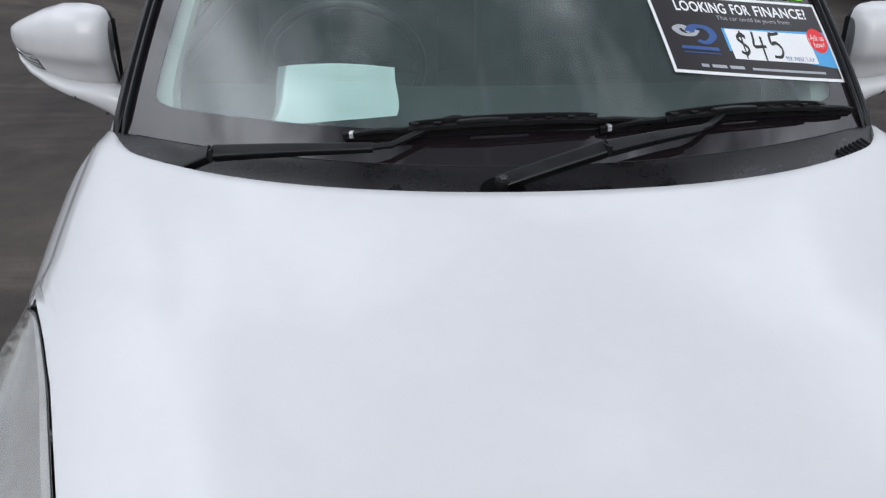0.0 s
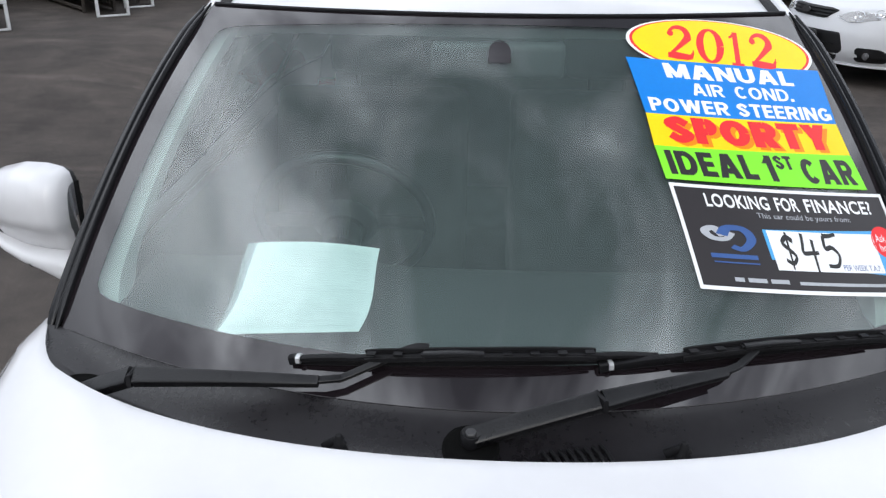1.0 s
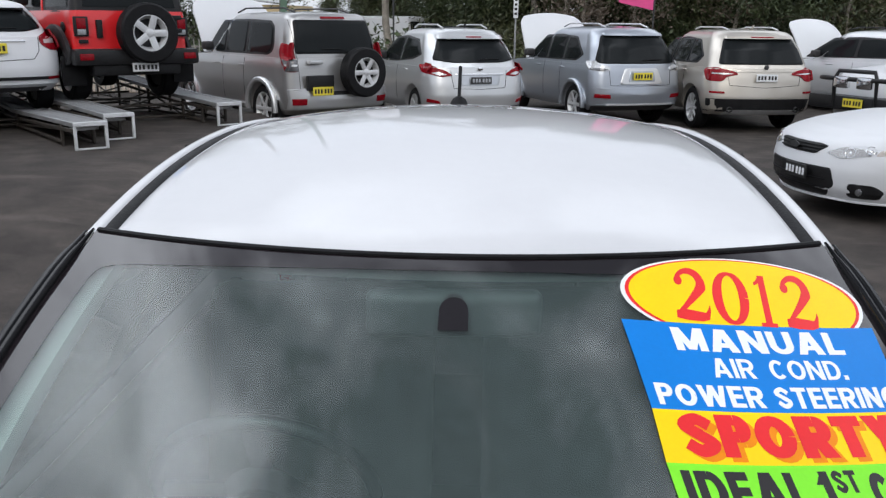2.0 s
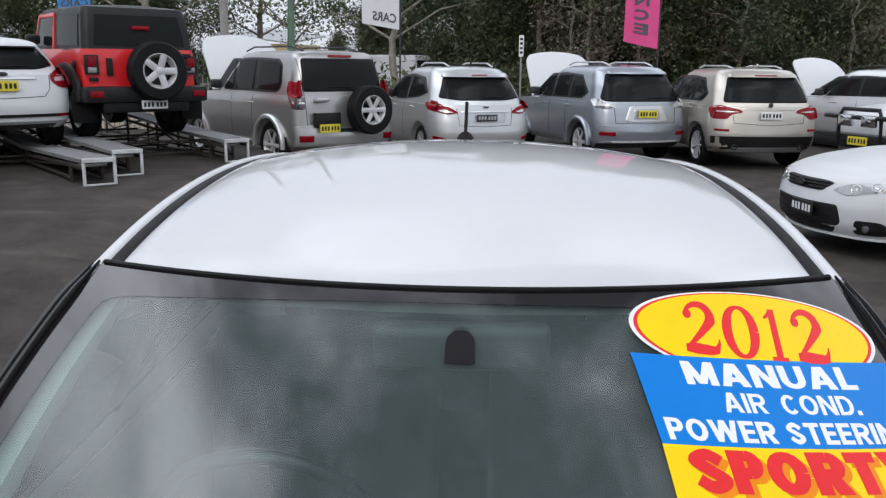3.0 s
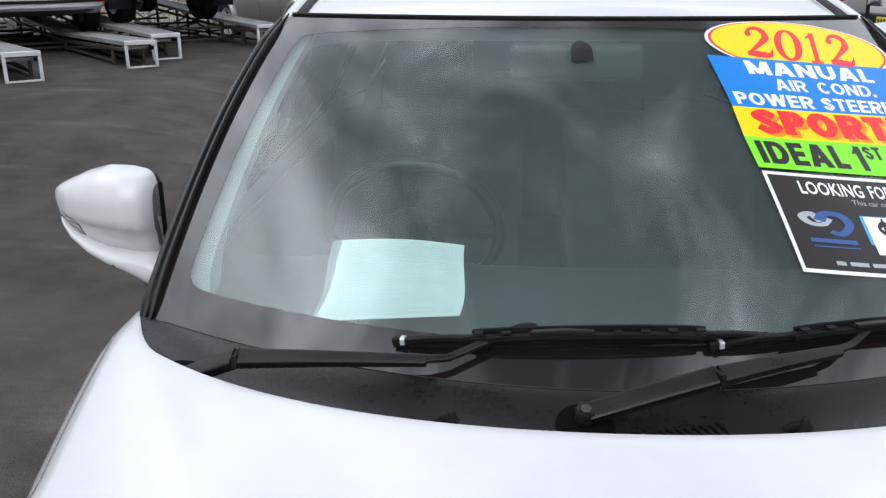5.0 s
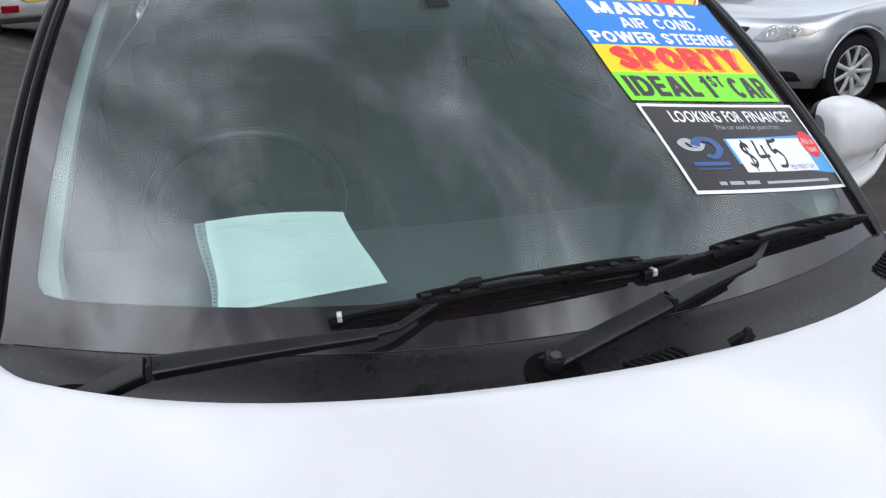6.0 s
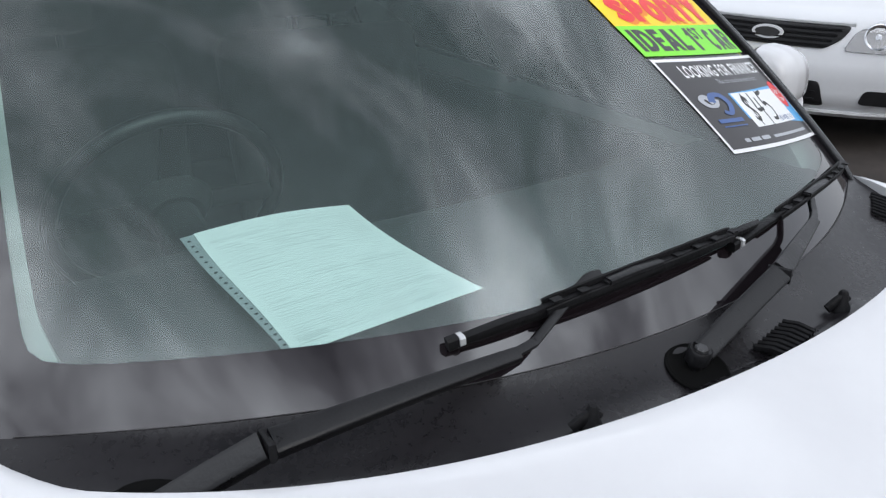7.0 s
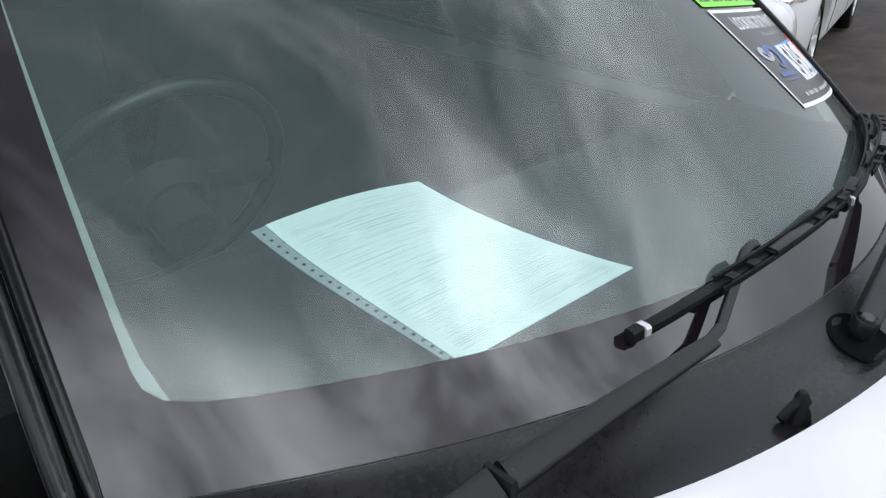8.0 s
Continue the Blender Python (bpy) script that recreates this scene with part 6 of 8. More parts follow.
part("bumper_step", skin(tail_of(sh), [(-0.55, 0.64), (0.55, 0.64), (0.55, 0.70), (-0.55, 0.70)], 0.052, 0.04, 0.012), M["plastic"], prado)
part("plate_holder", box(-0.66, -0.19, -0.05, 0.03, 0.72, 0.95, 0.015), M["plastic"], prado)
plate(prado, (-0.41, -0.068, 0.71), 0.37, 0.13, M["yellow_plate"], M["ink"])
part("high_brake_lamp", skin(tail_of(sh), [(-0.22, 1.80), (0.22, 1.80), (0.22, 1.835), (-0.22, 1.835)], 0.02, 0.03, 0.012), M["lamp_red"], prado)
part("tailgate_handle", box(-0.60, -0.36, -0.005, 0.08, 1.12, 1.175, 0.015), M["light_silver"], prado)
tail_line(prado, sh, [(-0.73, 1.78), (-0.735, 1.0), (-0.73, 0.74)])
tail_line(prado, sh, [(0.73, 1.78), (0.735, 1.0), (0.73, 0.74)])
rear_wiper(prado, sh, 0.12, 1.33, -0.42)

# pale silver crossover behind the aerial
sh = suv_shape(4.41, 1.82, 1.66, 1.05, 3.05, 0.46, 0.92, 2.35, 0.21, 0.26, 0.15, 0.28)
ix = car("crossover_car", "pale silver crossover with red tail lamps and dark rear window", pose(0.12, 12.92, 0.0, 0, 0, 23.4), sh, M["light_silver"], (0.88, 3.52), 0.345, [("front",)], 5, handles=((1.30, 0.98), (2.28, 0.97)))
glaze(ix, sh, [(0.72, 1.24), (1.10, 1.15), (1.90, 1.09), (3.00, 1.07), (2.72, 1.26), (2.28, 1.51), (1.70, 1.545), (1.05, 1.49)],
      [[(0.80, 1.25), (1.12, 1.18), (1.70, 1.12), (1.68, 1.52), (1.08, 1.46)], [(1.76, 1.12), (2.90, 1.095), (2.66, 1.26), (2.24, 1.48), (1.75, 1.52)]],
      [(-0.71, 1.17), (-0.40, 1.135), (0.40, 1.135), (0.71, 1.17), (0.56, 1.48), (-0.56, 1.48)])
roof_rails(ix, sh, 0.75, 2.2, M["alloy"], 0.09, 0.055)
seams(ix, sh, (1.74,), 0.45, 1.05)
for s in SIDES:
    lamp = part("tail_lamp", skin(tail_of(sh), both([(0.46, 0.925), (0.66, 0.90), (0.895, 0.96), (0.90, 1.10), (0.78, 1.09), (0.58, 1.00)], s), 0.016), M["lamp_red"], ix, "swept red tail lamp")
    part("lamp_return", skin(flank_of(sh, s), [(0.22, 0.98), (0.48, 1.03), (0.62, 1.13), (0.24, 1.11)], 0.008), M["lamp_red"], lamp)
    part("lamp_band", skin(tail_of(sh), both([(0.56, 0.935), (0.70, 0.925), (0.80, 0.965), (0.70, 0.985)], s), 0.021, 0.02, 0.012), M["lamp_white"], lamp)
    part("bumper_reflector", skin(tail_of(sh), both([(0.68, 0.47), (0.86, 0.49), (0.86, 0.55), (0.70, 0.52)], s), 0.020, 0.03, 0.012), M["lamp_red"], ix)
    tail_line(ix, sh, both([(0.50, 1.0), (0.49, 0.90), (0.46, 0.72), (0.0, 0.70)], s))
part("tailgate_trim", skin(tail_of(sh), [(-0.43, 0.935), (0.43, 0.935), (0.43, 0.955), (-0.43, 0.955)], 0.022, 0.03, 0.012), M["chrome"], ix)
part("plate_recess", skin(tail_of(sh), [(-0.34, 0.76), (0.34, 0.76), (0.38, 0.925), (-0.38, 0.925)], 0.005, 0.03, 0.012), M["silver"], ix)
plate(ix, (0, 0.0, 0.845), 0.37, 0.11, M["dark_metal"], M["st_grey"])
badge_shape(ix, 0, 0.055, 1.03, 0.10, 0.055, M["chrome"])
part("spoiler", skin(tail_of(sh), [(-0.60, 1.505), (0.60, 1.505), (0.57, 1.57), (-0.57, 1.57)], 0.11, 0.22, 0.012), M["light_silver"], ix)
part("high_brake_lamp", skin(tail_of(sh), [(-0.14, 1.525), (0.14, 1.525), (0.14, 1.545), (-0.14, 1.545)], 0.115, 0.02, 0.012), M["lamp_red"], ix)
part("bumper_cladding", skin(tail_of(sh), [(-0.80, 0.30), (0.80, 0.30), (0.84, 0.42), (-0.84, 0.42)], 0.018, 0.04, 0.012), M["plastic"], ix)
part("sunroof", box(-0.42, 0.42, 1.05, 1.75, 1.685, 1.70, 0.006), M["side_glass"], ix)
rear_wiper(ix, sh, 0.0, 1.17, 0.40)
part("aerial", sweep([(0.0, 0.78, 1.68), (0.0, 0.74, 1.74)], 0.02, 0.006, 6), M["plastic"], ix)

# blue-silver crossover with clear tail lamps
sh = suv_shape(4.64, 1.80, 1.70, 1.08, 3.25, 0.36, 0.95, 2.45, 0.18, 0.20, 0.12, 0.30)
ol = car("crossover_car", "blue-silver crossover with clear tail lamps and raised bonnet", pose(2.92, 13.78, 0, 0, 0, 20.6), sh, M["blue_silver"], (0.92, 3.59), 0.36, [("front",)], 6, handles=((1.40, 1.00), (2.40, 1.00)))
glaze(ol, sh, [(0.72, 1.24), (0.95, 1.13), (3.10, 1.11), (2.86, 1.28), (2.44, 1.56), (1.80, 1.585), (1.12, 1.55)],
      [[(0.80, 1.25), (0.98, 1.16), (1.42, 1.15), (1.42, 1.545), (1.14, 1.525)], [(1.48, 1.15), (2.12, 1.14), (2.10, 1.56), (1.48, 1.555)], [(2.19, 1.14), (3.00, 1.135), (2.80, 1.28), (2.42, 1.53), (2.17, 1.555)]],
      [(-0.76, 1.12), (0.76, 1.12), (0.72, 1.24), (0.58, 1.56), (-0.58, 1.56), (-0.72, 1.24)])
roof_rails(ol, sh, 0.65, 2.3, M["alloy"], 0.11, 0.06)
open_bonnet(ol, sh, 1.10, M["white_far"], 54)
seams(ol, sh, (1.45, 2.15), 0.45, 1.08)
wheel_lip(ol, sh, 0.92, 0.36, 0.43, M["blue_silver"], 0.038)
wheel_lip(ol, sh, 3.59, 0.36, 0.43, M["blue_silver"], 0.038)
for s in SIDES:
    lamp = part("tail_lamp", skin(tail_of(sh), both([(0.56, 1.00), (0.70, 0.975), (0.885, 0.99), (0.885, 1.15), (0.78, 1.14), (0.60, 1.06)], s), 0.018), M["lamp_white"], ol, "clear-lensed tail lamp")
    part("lamp_band", skin(tail_of(sh), both([(0.60, 1.005), (0.72, 0.985), (0.87, 0.995), (0.87, 1.035), (0.70, 1.03)], s), 0.024, 0.02, 0.012), M["lamp_smoke"], lamp)
    part("lamp_return", skin(flank_of(sh, s), [(0.24, 1.00), (0.46, 1.04), (0.52, 1.13), (0.26, 1.16)], 0.008), M["lamp_white"], lamp)
    part("bumper_reflector", skin(tail_of(sh), both([(0.58, 0.52), (0.84, 0.53), (0.84, 0.60), (0.60, 0.59)], s), 0.030, 0.03, 0.012), M["lamp_red"], ol)
    tail_line(ol, sh, both([(0.60, 1.0), (0.58, 0.74), (0.0, 0.73)], s))
part("plate_recess", skin(tail_of(sh), [(-0.42, 0.76), (0.42, 0.76), (0.32, 1.03), (-0.32, 1.03)], 0.016), M["light_silver"], ol)
part("plate_bed", skin(tail_of(sh), [(-0.27, 0.80), (0.27, 0.80), (0.24, 0.98), (-0.24, 0.98)], 0.019), M["blue_silver"], ol)
plate(ol, (0, -0.005, 0.895), 0.37, 0.13, M["yellow_plate"], M["ink"])
part("rear_bumper", skin(tail_of(sh), [(-0.88, 0.40), (0.88, 0.40), (0.89, 0.70), (-0.89, 0.70)], 0.022, 0.05, 0.012), M["blue_silver"], ol)
part("bumper_strip", skin(tail_of(sh), [(-0.66, 0.40), (0.66, 0.40), (0.66, 0.43), (-0.66, 0.43)], 0.032, 0.05, 0.012), M["alloy"], ol)
part("bumper_cladding", skin(tail_of(sh), [(-0.80, 0.30), (0.80, 0.30), (0.84, 0.385), (-0.84, 0.385)], 0.02, 0.04, 0.012), M["plastic_grey"], ol)
part("spoiler", skin(tail_of(sh), [(-0.58, 1.575), (0.58, 1.575), (0.56, 1.62), (-0.56, 1.62)], 0.08, 0.2, 0.012), M["blue_silver"], ol)
rear_wiper(ol, sh, 0.05, 1.16, 0.40)
part("aerial", sweep([(-0.05, 0.70, 1.71), (-0.05, 0.62, 1.80)], 0.006, 0.006, 6), M["plastic"], ol)

# champagne crossover with large red tail lamps
sh = suv_shape(4.65, 1.88, 1.68, 1.07, 3.20, 0.38, 0.97, 2.40, 0.20, 0.22, 0.13, 0.30)
bm_ = car("crossover_car", "champagne crossover with large red tail lamps and black lower bumper", pose(4.85, 13.2, 0, 0, 0, 7.6), sh, M["champagne"], (0.95, 3.76), 0.365, [("front",)], 9, handles=((1.35, 1.00), (2.35, 1.00)))
glaze(bm_, sh, [(0.74, 1.26), (0.92, 1.13), (3.05, 1.10), (2.84, 1.27), (2.38, 1.54), (1.75, 1.57), (1.10, 1.53)],
      [[(0.80, 1.26), (0.96, 1.16), (1.30, 1.15), (1.30, 1.53), (1.12, 1.505)], [(1.36, 1.15), (2.06, 1.14), (2.04, 1.545), (1.36, 1.535)], [(2.13, 1.14), (2.95, 1.125), (2.78, 1.27), (2.36, 1.51), (2.11, 1.54)]],
      [(-0.72, 1.15), (0.72, 1.15), (0.66, 1.34), (0.58, 1.535), (-0.58, 1.535), (-0.66, 1.34)])
roof_rails(bm_, sh, 0.70, 2.2, M["alloy"], 0.10, 0.04)
seams(bm_, sh, (1.33, 2.09), 0.45, 1.07)
for s in SIDES:
    lamp = part("tail_lamp", skin(tail_of(sh), both([(0.45, 0.975), (0.64, 0.945), (0.72, 0.86), (0.925, 0.865), (0.925, 1.06), (0.80, 1.095), (0.50, 1.02)], s), 0.016), M["lamp_red"], bm_, "large angular red tail lamp")
    part("lamp_band", skin(tail_of(sh), both([(0.53, 0.985), (0.70, 0.975), (0.90, 0.985), (0.90, 1.005), (0.70, 1.0)], s), 0.021, 0.02, 0.012), M["lamp_white"], lamp)
    part("lamp_return", skin(flank_of(sh, s), [(0.22, 0.87), (0.36, 0.89), (0.42, 1.05), (0.24, 1.06)], 0.008), M["lamp_red"], lamp)
    part("bumper_reflector", skin(tail_of(sh), both([(0.68, 0.665), (0.89, 0.67), (0.89, 0.705), (0.68, 0.70)], s), 0.020, 0.03, 0.012), M["lamp_red"], bm_)
    part("tail_pipe", moved(lathe([(-0.10, 0.045), (0.02, 0.048), (0.022, 0.038), (-0.05, 0.034)], 16), pose(s * 0.58, 0.06, 0.40, 0, 0, -90)), M["dark_metal"], bm_)
    tail_line(bm_, sh, both([(0.62, 0.94), (0.60, 0.80), (0.0, 0.76)], s))
part("bumper_black", skin(tail_of(sh), [(-0.89, 0.36), (0.89, 0.36), (0.92, 0.58), (-0.92, 0.58)], 0.014, 0.05, 0.012), M["plastic"], bm_)
part("skid_plate", skin(tail_of(sh), [(-0.66, 0.31), (0.66, 0.31), (0.60, 0.395), (-0.60, 0.395)], 0.024, 0.04, 0.012), M["alloy"], bm_)
part("tailgate_crease", skin(tail_of(sh), [(-0.50, 1.02), (0.50, 1.02), (0.48, 1.045), (-0.48, 1.045)], 0.014, 0.04, 0.012), M["champagne"], bm_)
plate(bm_, (0, 0.005, 0.925), 0.37, 0.12, M["white_plate"], M["ink"])
badge_shape(bm_, 0, 0.065, 1.095, 0.08, 0.08, M["dark_metal"])
part("spoiler", skin(tail_of(sh), [(-0.60, 1.55), (0.60, 1.55), (0.57, 1.60), (-0.57, 1.60)], 0.09, 0.2, 0.012), M["champagne"], bm_)
part("high_brake_lamp", skin(tail_of(sh), [(-0.20, 1.565), (0.20, 1.565), (0.20, 1.585), (-0.20, 1.585)], 0.095, 0.02, 0.012), M["lamp_red"], bm_)
part("roof_fin", sweep([(0.0, 0.80, 1.70), (0.0, 0.70, 1.76)], 0.018, 0.012, 6), M["champagne"], bm_)

# silver crossover at the end of the row
sh = suv_shape(4.40, 1.80, 1.68, 1.07, 3.05, 0.28, 0.94, 2.35, 0.17, 0.18, 0.10, 0.30)
rv = car("crossover_car", "silver crossover with dark roof rails and raised bonnet", pose(9.25, 15.75, 0, 0, 0, 27), sh, M["light_silver"], (0.88, 3.53), 0.35, [("front",)], 5, handles=((1.20, 1.00), (2.20, 1.00)))
glaze(rv, sh, [(0.52, 1.34), (0.72, 1.16), (2.92, 1.12), (2.70, 1.28), (2.28, 1.54), (1.62, 1.565), (0.90, 1.54)],
      [[(0.60, 1.33), (0.76, 1.19), (1.58, 1.165), (1.58, 1.53), (0.92, 1.51)], [(1.65, 1.16), (2.82, 1.145), (2.64, 1.28), (2.26, 1.51), (1.64, 1.535)]],
      [(-0.66, 1.16), (0.66, 1.16), (0.57, 1.54), (-0.57, 1.54)])
roof_rails(rv, sh, 0.6, 2.2, M["plastic"], 0.11, 0.06)
open_bonnet(rv, sh, 1.05, M["white_far"], 54)
seams(rv, sh, (1.62,), 0.45, 1.06)
wheel_lip(rv, sh, 0.88, 0.35, 0.42, M["light_silver"], 0.03)
for s in SIDES:
    lamp = part("tail_lamp", skin(tail_of(sh), both([(0.68, 1.02), (0.89, 1.0), (0.89, 1.20), (0.74, 1.18)], s), 0.016), M["lamp_red"], rv)
    part("lamp_return", skin(flank_of(sh, s), [(0.20, 1.0), (0.42, 1.03), (0.44, 1.18), (0.22, 1.20)], 0.008), M["lamp_red"], lamp)
plate(rv, (0, 0.0, 0.88), 0.37, 0.12, M["yellow_plate"], M["ink"])

# ---- display ramps and the cars on them
rung_mesh = finish(box(-0.165, 0.165, -0.022, 0.022, -0.008, 0.008, 0.003, 1), "rung", M["steel"], False)


def ramp(m, tracks, length, tail_z, wheel_z, high):
    """Two sloping steel tracks on legs over a dark truss; y along the ramp, the rear wheels at y = 0. tracks: (x, y of the low end)."""
    r = thing("display_ramp", "galvanised steel display ramp with open legs and braces", "ramp", m, "display ramps")

    def zt(y, y0):
        return lerp(tail_z, wheel_z, (y - y0) / -y0) if y < 0 else lerp(wheel_z, high, y / length)

    for x, y0 in tracks:
        ys = [lerp(y0, 0, i / 4) for i in range(4)] + [lerp(0, length, i / 4) for i in range(5)]
        for dx in (-0.175, 0.175):
            part("track_edge", sweep([(x + dx, y, zt(y, y0)) for y in ys], 0.016, 0.030, 6, power=5), M["steel"], r)
        part("track_bed", slab(lambda u, v: Vector((x + lerp(-0.165, 0.165, u), lerp(y0 + 0.02, length, v), zt(lerp(y0 + 0.02, length, v), y0) + 0.004)), 1, 12, (0, 0, -0.006)), M["steel_mesh"], r)
        y = y0 + 0.05
        while y < 1.4:
            part("rung", rung_mesh, None, r).location = (x, y, zt(y, y0) + 0.010)
            y += 0.13
        # bright portal at the low end
        for dx in (-0.175, 0.175):
            part("leg", box(x + dx - 0.017, x + dx + 0.017, y0 - 0.014, y0 + 0.020, 0.0, tail_z - 0.02, 0.004, 1), M["steel_bright"], r)
        part("foot_bar", box(x - 0.19, x + 0.19, y0 - 0.014, y0 + 0.014, 0.0, 0.022, 0.004, 1), M["steel_bright"], r)
        part("end_bar", box(x - 0.192, x + 0.192, y0 - 0.020, y0 + 0.022, tail_z - 0.022, tail_z + 0.030, 0.006, 1), M["steel_bright"], r)
        part("cross_bar", box(x - 0.19, x + 0.19, y0 + 0.22, y0 + 0.25, tail_z - 0.09, tail_z - 0.055), M["steel_bright"], r)
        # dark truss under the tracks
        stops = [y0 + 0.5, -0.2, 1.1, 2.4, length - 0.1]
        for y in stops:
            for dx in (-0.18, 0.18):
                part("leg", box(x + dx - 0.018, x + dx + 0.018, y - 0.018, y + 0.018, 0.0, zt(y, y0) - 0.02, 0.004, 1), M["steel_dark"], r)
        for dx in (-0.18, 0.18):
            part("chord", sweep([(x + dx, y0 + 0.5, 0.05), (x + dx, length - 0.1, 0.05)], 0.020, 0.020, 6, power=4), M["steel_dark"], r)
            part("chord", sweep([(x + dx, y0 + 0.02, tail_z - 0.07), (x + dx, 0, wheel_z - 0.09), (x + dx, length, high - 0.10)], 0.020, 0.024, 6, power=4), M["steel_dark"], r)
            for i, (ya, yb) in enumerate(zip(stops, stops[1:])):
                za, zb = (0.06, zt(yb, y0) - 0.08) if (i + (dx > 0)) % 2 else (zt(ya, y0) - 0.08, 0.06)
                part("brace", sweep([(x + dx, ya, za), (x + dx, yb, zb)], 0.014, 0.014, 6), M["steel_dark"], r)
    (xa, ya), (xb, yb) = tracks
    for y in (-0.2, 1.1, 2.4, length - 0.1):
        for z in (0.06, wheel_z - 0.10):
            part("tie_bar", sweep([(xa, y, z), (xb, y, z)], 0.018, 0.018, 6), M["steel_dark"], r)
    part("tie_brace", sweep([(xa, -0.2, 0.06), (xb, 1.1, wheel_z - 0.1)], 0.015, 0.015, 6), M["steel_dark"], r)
    return r


# red open-top style off-roader with a black hard top
w = 0.80
lower = [(0.50, 0.06, 3.70, w * 0.96), (0.58, 0.0, 3.80, w), (0.90, 0.0, 3.80, w), (1.10, 0.0, 3.75, w), (1.22, 0.01, 3.70, w * 0.99)]
upper = [(1.20, 0.01, 2.42, w * 0.985), (1.50, 0.05, 2.26, w * 0.95), (1.72, 0.10, 2.14, w * 0.915), (1.78, 0.13, 2.08, w * 0.88), (1.80, 0.20, 1.98, w * 0.80)]
jshape = Shape(lower, upper, 2.42, 1.14, 0.02, 0.05, 0.10)
jm = pose(-5.17, 11.15, 0.65, 0, 0, 43) @ pose(0, -0.62, 0)
jeep = car("off_road_car", "red boxy off-roader with black hard top on a ramp", jm, jshape, M["red"], (0.62, 3.05), 0.40,
           [("side", (0.28, 1.27), (1.12, 1.27), (1.12, 1.68), (0.32, 1.68)), ("side", (1.36, 1.27), (2.12, 1.27), (1.98, 1.66), (1.36, 1.66)), ("rear", (-0.64, 1.27), (0.64, 1.27), (0.58, 1.68), (-0.58, 1.68)), ("front",)], 5, arch=0.07, wheel_w=0.25, upper_mat=M["plastic"], mirror_mat=M["plastic"])
for s in SIDES:
    # red door frame in front of the hard top
    part("door_frame", sweep([(s * (jshape.side_x(1.28, 1.24) + 0.006), 1.28, 1.22), (s * (jshape.side_x(1.28, 1.5) + 0.006), 1.28, 1.5), (s * (jshape.side_x(1.28, 1.70) + 0.006), 1.29, 1.70), (s * (jshape.side_x(2.0, 1.70) + 0.006), 2.06, 1.70), (s * (jshape.side_x(2.2, 1.24) + 0.006), 2.26, 1.22)], 0.035, 0.02, 8, up=(1, 0, 0)), M["red"], jeep)
    part("tail_lamp", box(s * 0.70 - 0.060, s * 0.70 + 0.060, -0.035, 0.03, 0.98, 1.12, 0.012), M["lamp_red"], jeep)
    part("reversing_lamp", box(s * 0.70 - 0.060, s * 0.70 + 0.060, -0.035, 0.03, 0.90, 0.975, 0.012), M["indicator"], jeep)
    part("lamp_guard", box(s * 0.70 - 0.095, s * 0.70 + 0.095, -0.025, 0.02, 0.88, 1.14, 0.012), M["plastic"], jeep)
    part("bumper_reflector", box(s * 0.72 - 0.09, s * 0.72 + 0.09, -0.215, -0.195, 0.575, 0.66, 0.008), M["lamp_red"], jeep)
    part("mud_flap", box(s * 0.78 - 0.16, s * 0.78 + 0.16, 0.18, 0.21, 0.22, 0.62, 0.01), M["rubber"], jeep)
    for y in (0.62, 3.05):
        part("wheel_flare", sweep([(s * (w + 0.06), y + 0.52 * math.cos(a), 0.44 + 0.50 * math.sin(a)) for a in [math.pi * (0.04 + 0.92 * i / 16) for i in range(17)]], 0.10, 0.045, 8, up=(1, 0, 0), power=3), M["plastic"], jeep)
part("rear_bumper", box(-0.87, 0.87, -0.20, 0.04, 0.50, 0.72, 0.05), M["plastic"], jeep)
part("bumper_valance", box(-0.62, 0.62, -0.12, 0.10, 0.36, 0.53, 0.04), M["plastic"], jeep)
spare_wheel(jeep, 0.10, -0.27, 0.93, 0.405, 5)
plate(jeep, (0.06, -0.215, 0.47), 0.37, 0.12, M["white_plate"], M["ink"])
part("fuel_cap", moved(lathe([(-0.01, 0.07), (0.006, 0.07), (0.012, 0.055), (0.012, 0.01)], 20), pose(-w - 0.002, 0.42, 1.0, 0, 0, 180)), M["plastic"], jeep)
part("vent_slot", box(-0.74, -0.62, -0.02, 0.02, 0.79, 0.84, 0.006), M["plastic"], jeep)
for z in (0.96, 1.14):
    part("tailgate_hinge", box(0.52, 0.70, -0.045, 0.01, z - 0.03, z + 0.03, 0.01), M["plastic"], jeep)
part("tailgate_latch", box(-0.50, -0.42, -0.03, 0.01, 0.86, 1.10, 0.01), M["plastic"], jeep)
part("wiper_motor", box(-0.12, 0.14, 0.0, 0.10, 1.48, 1.54, 0.02), M["lamp_red"], jeep)

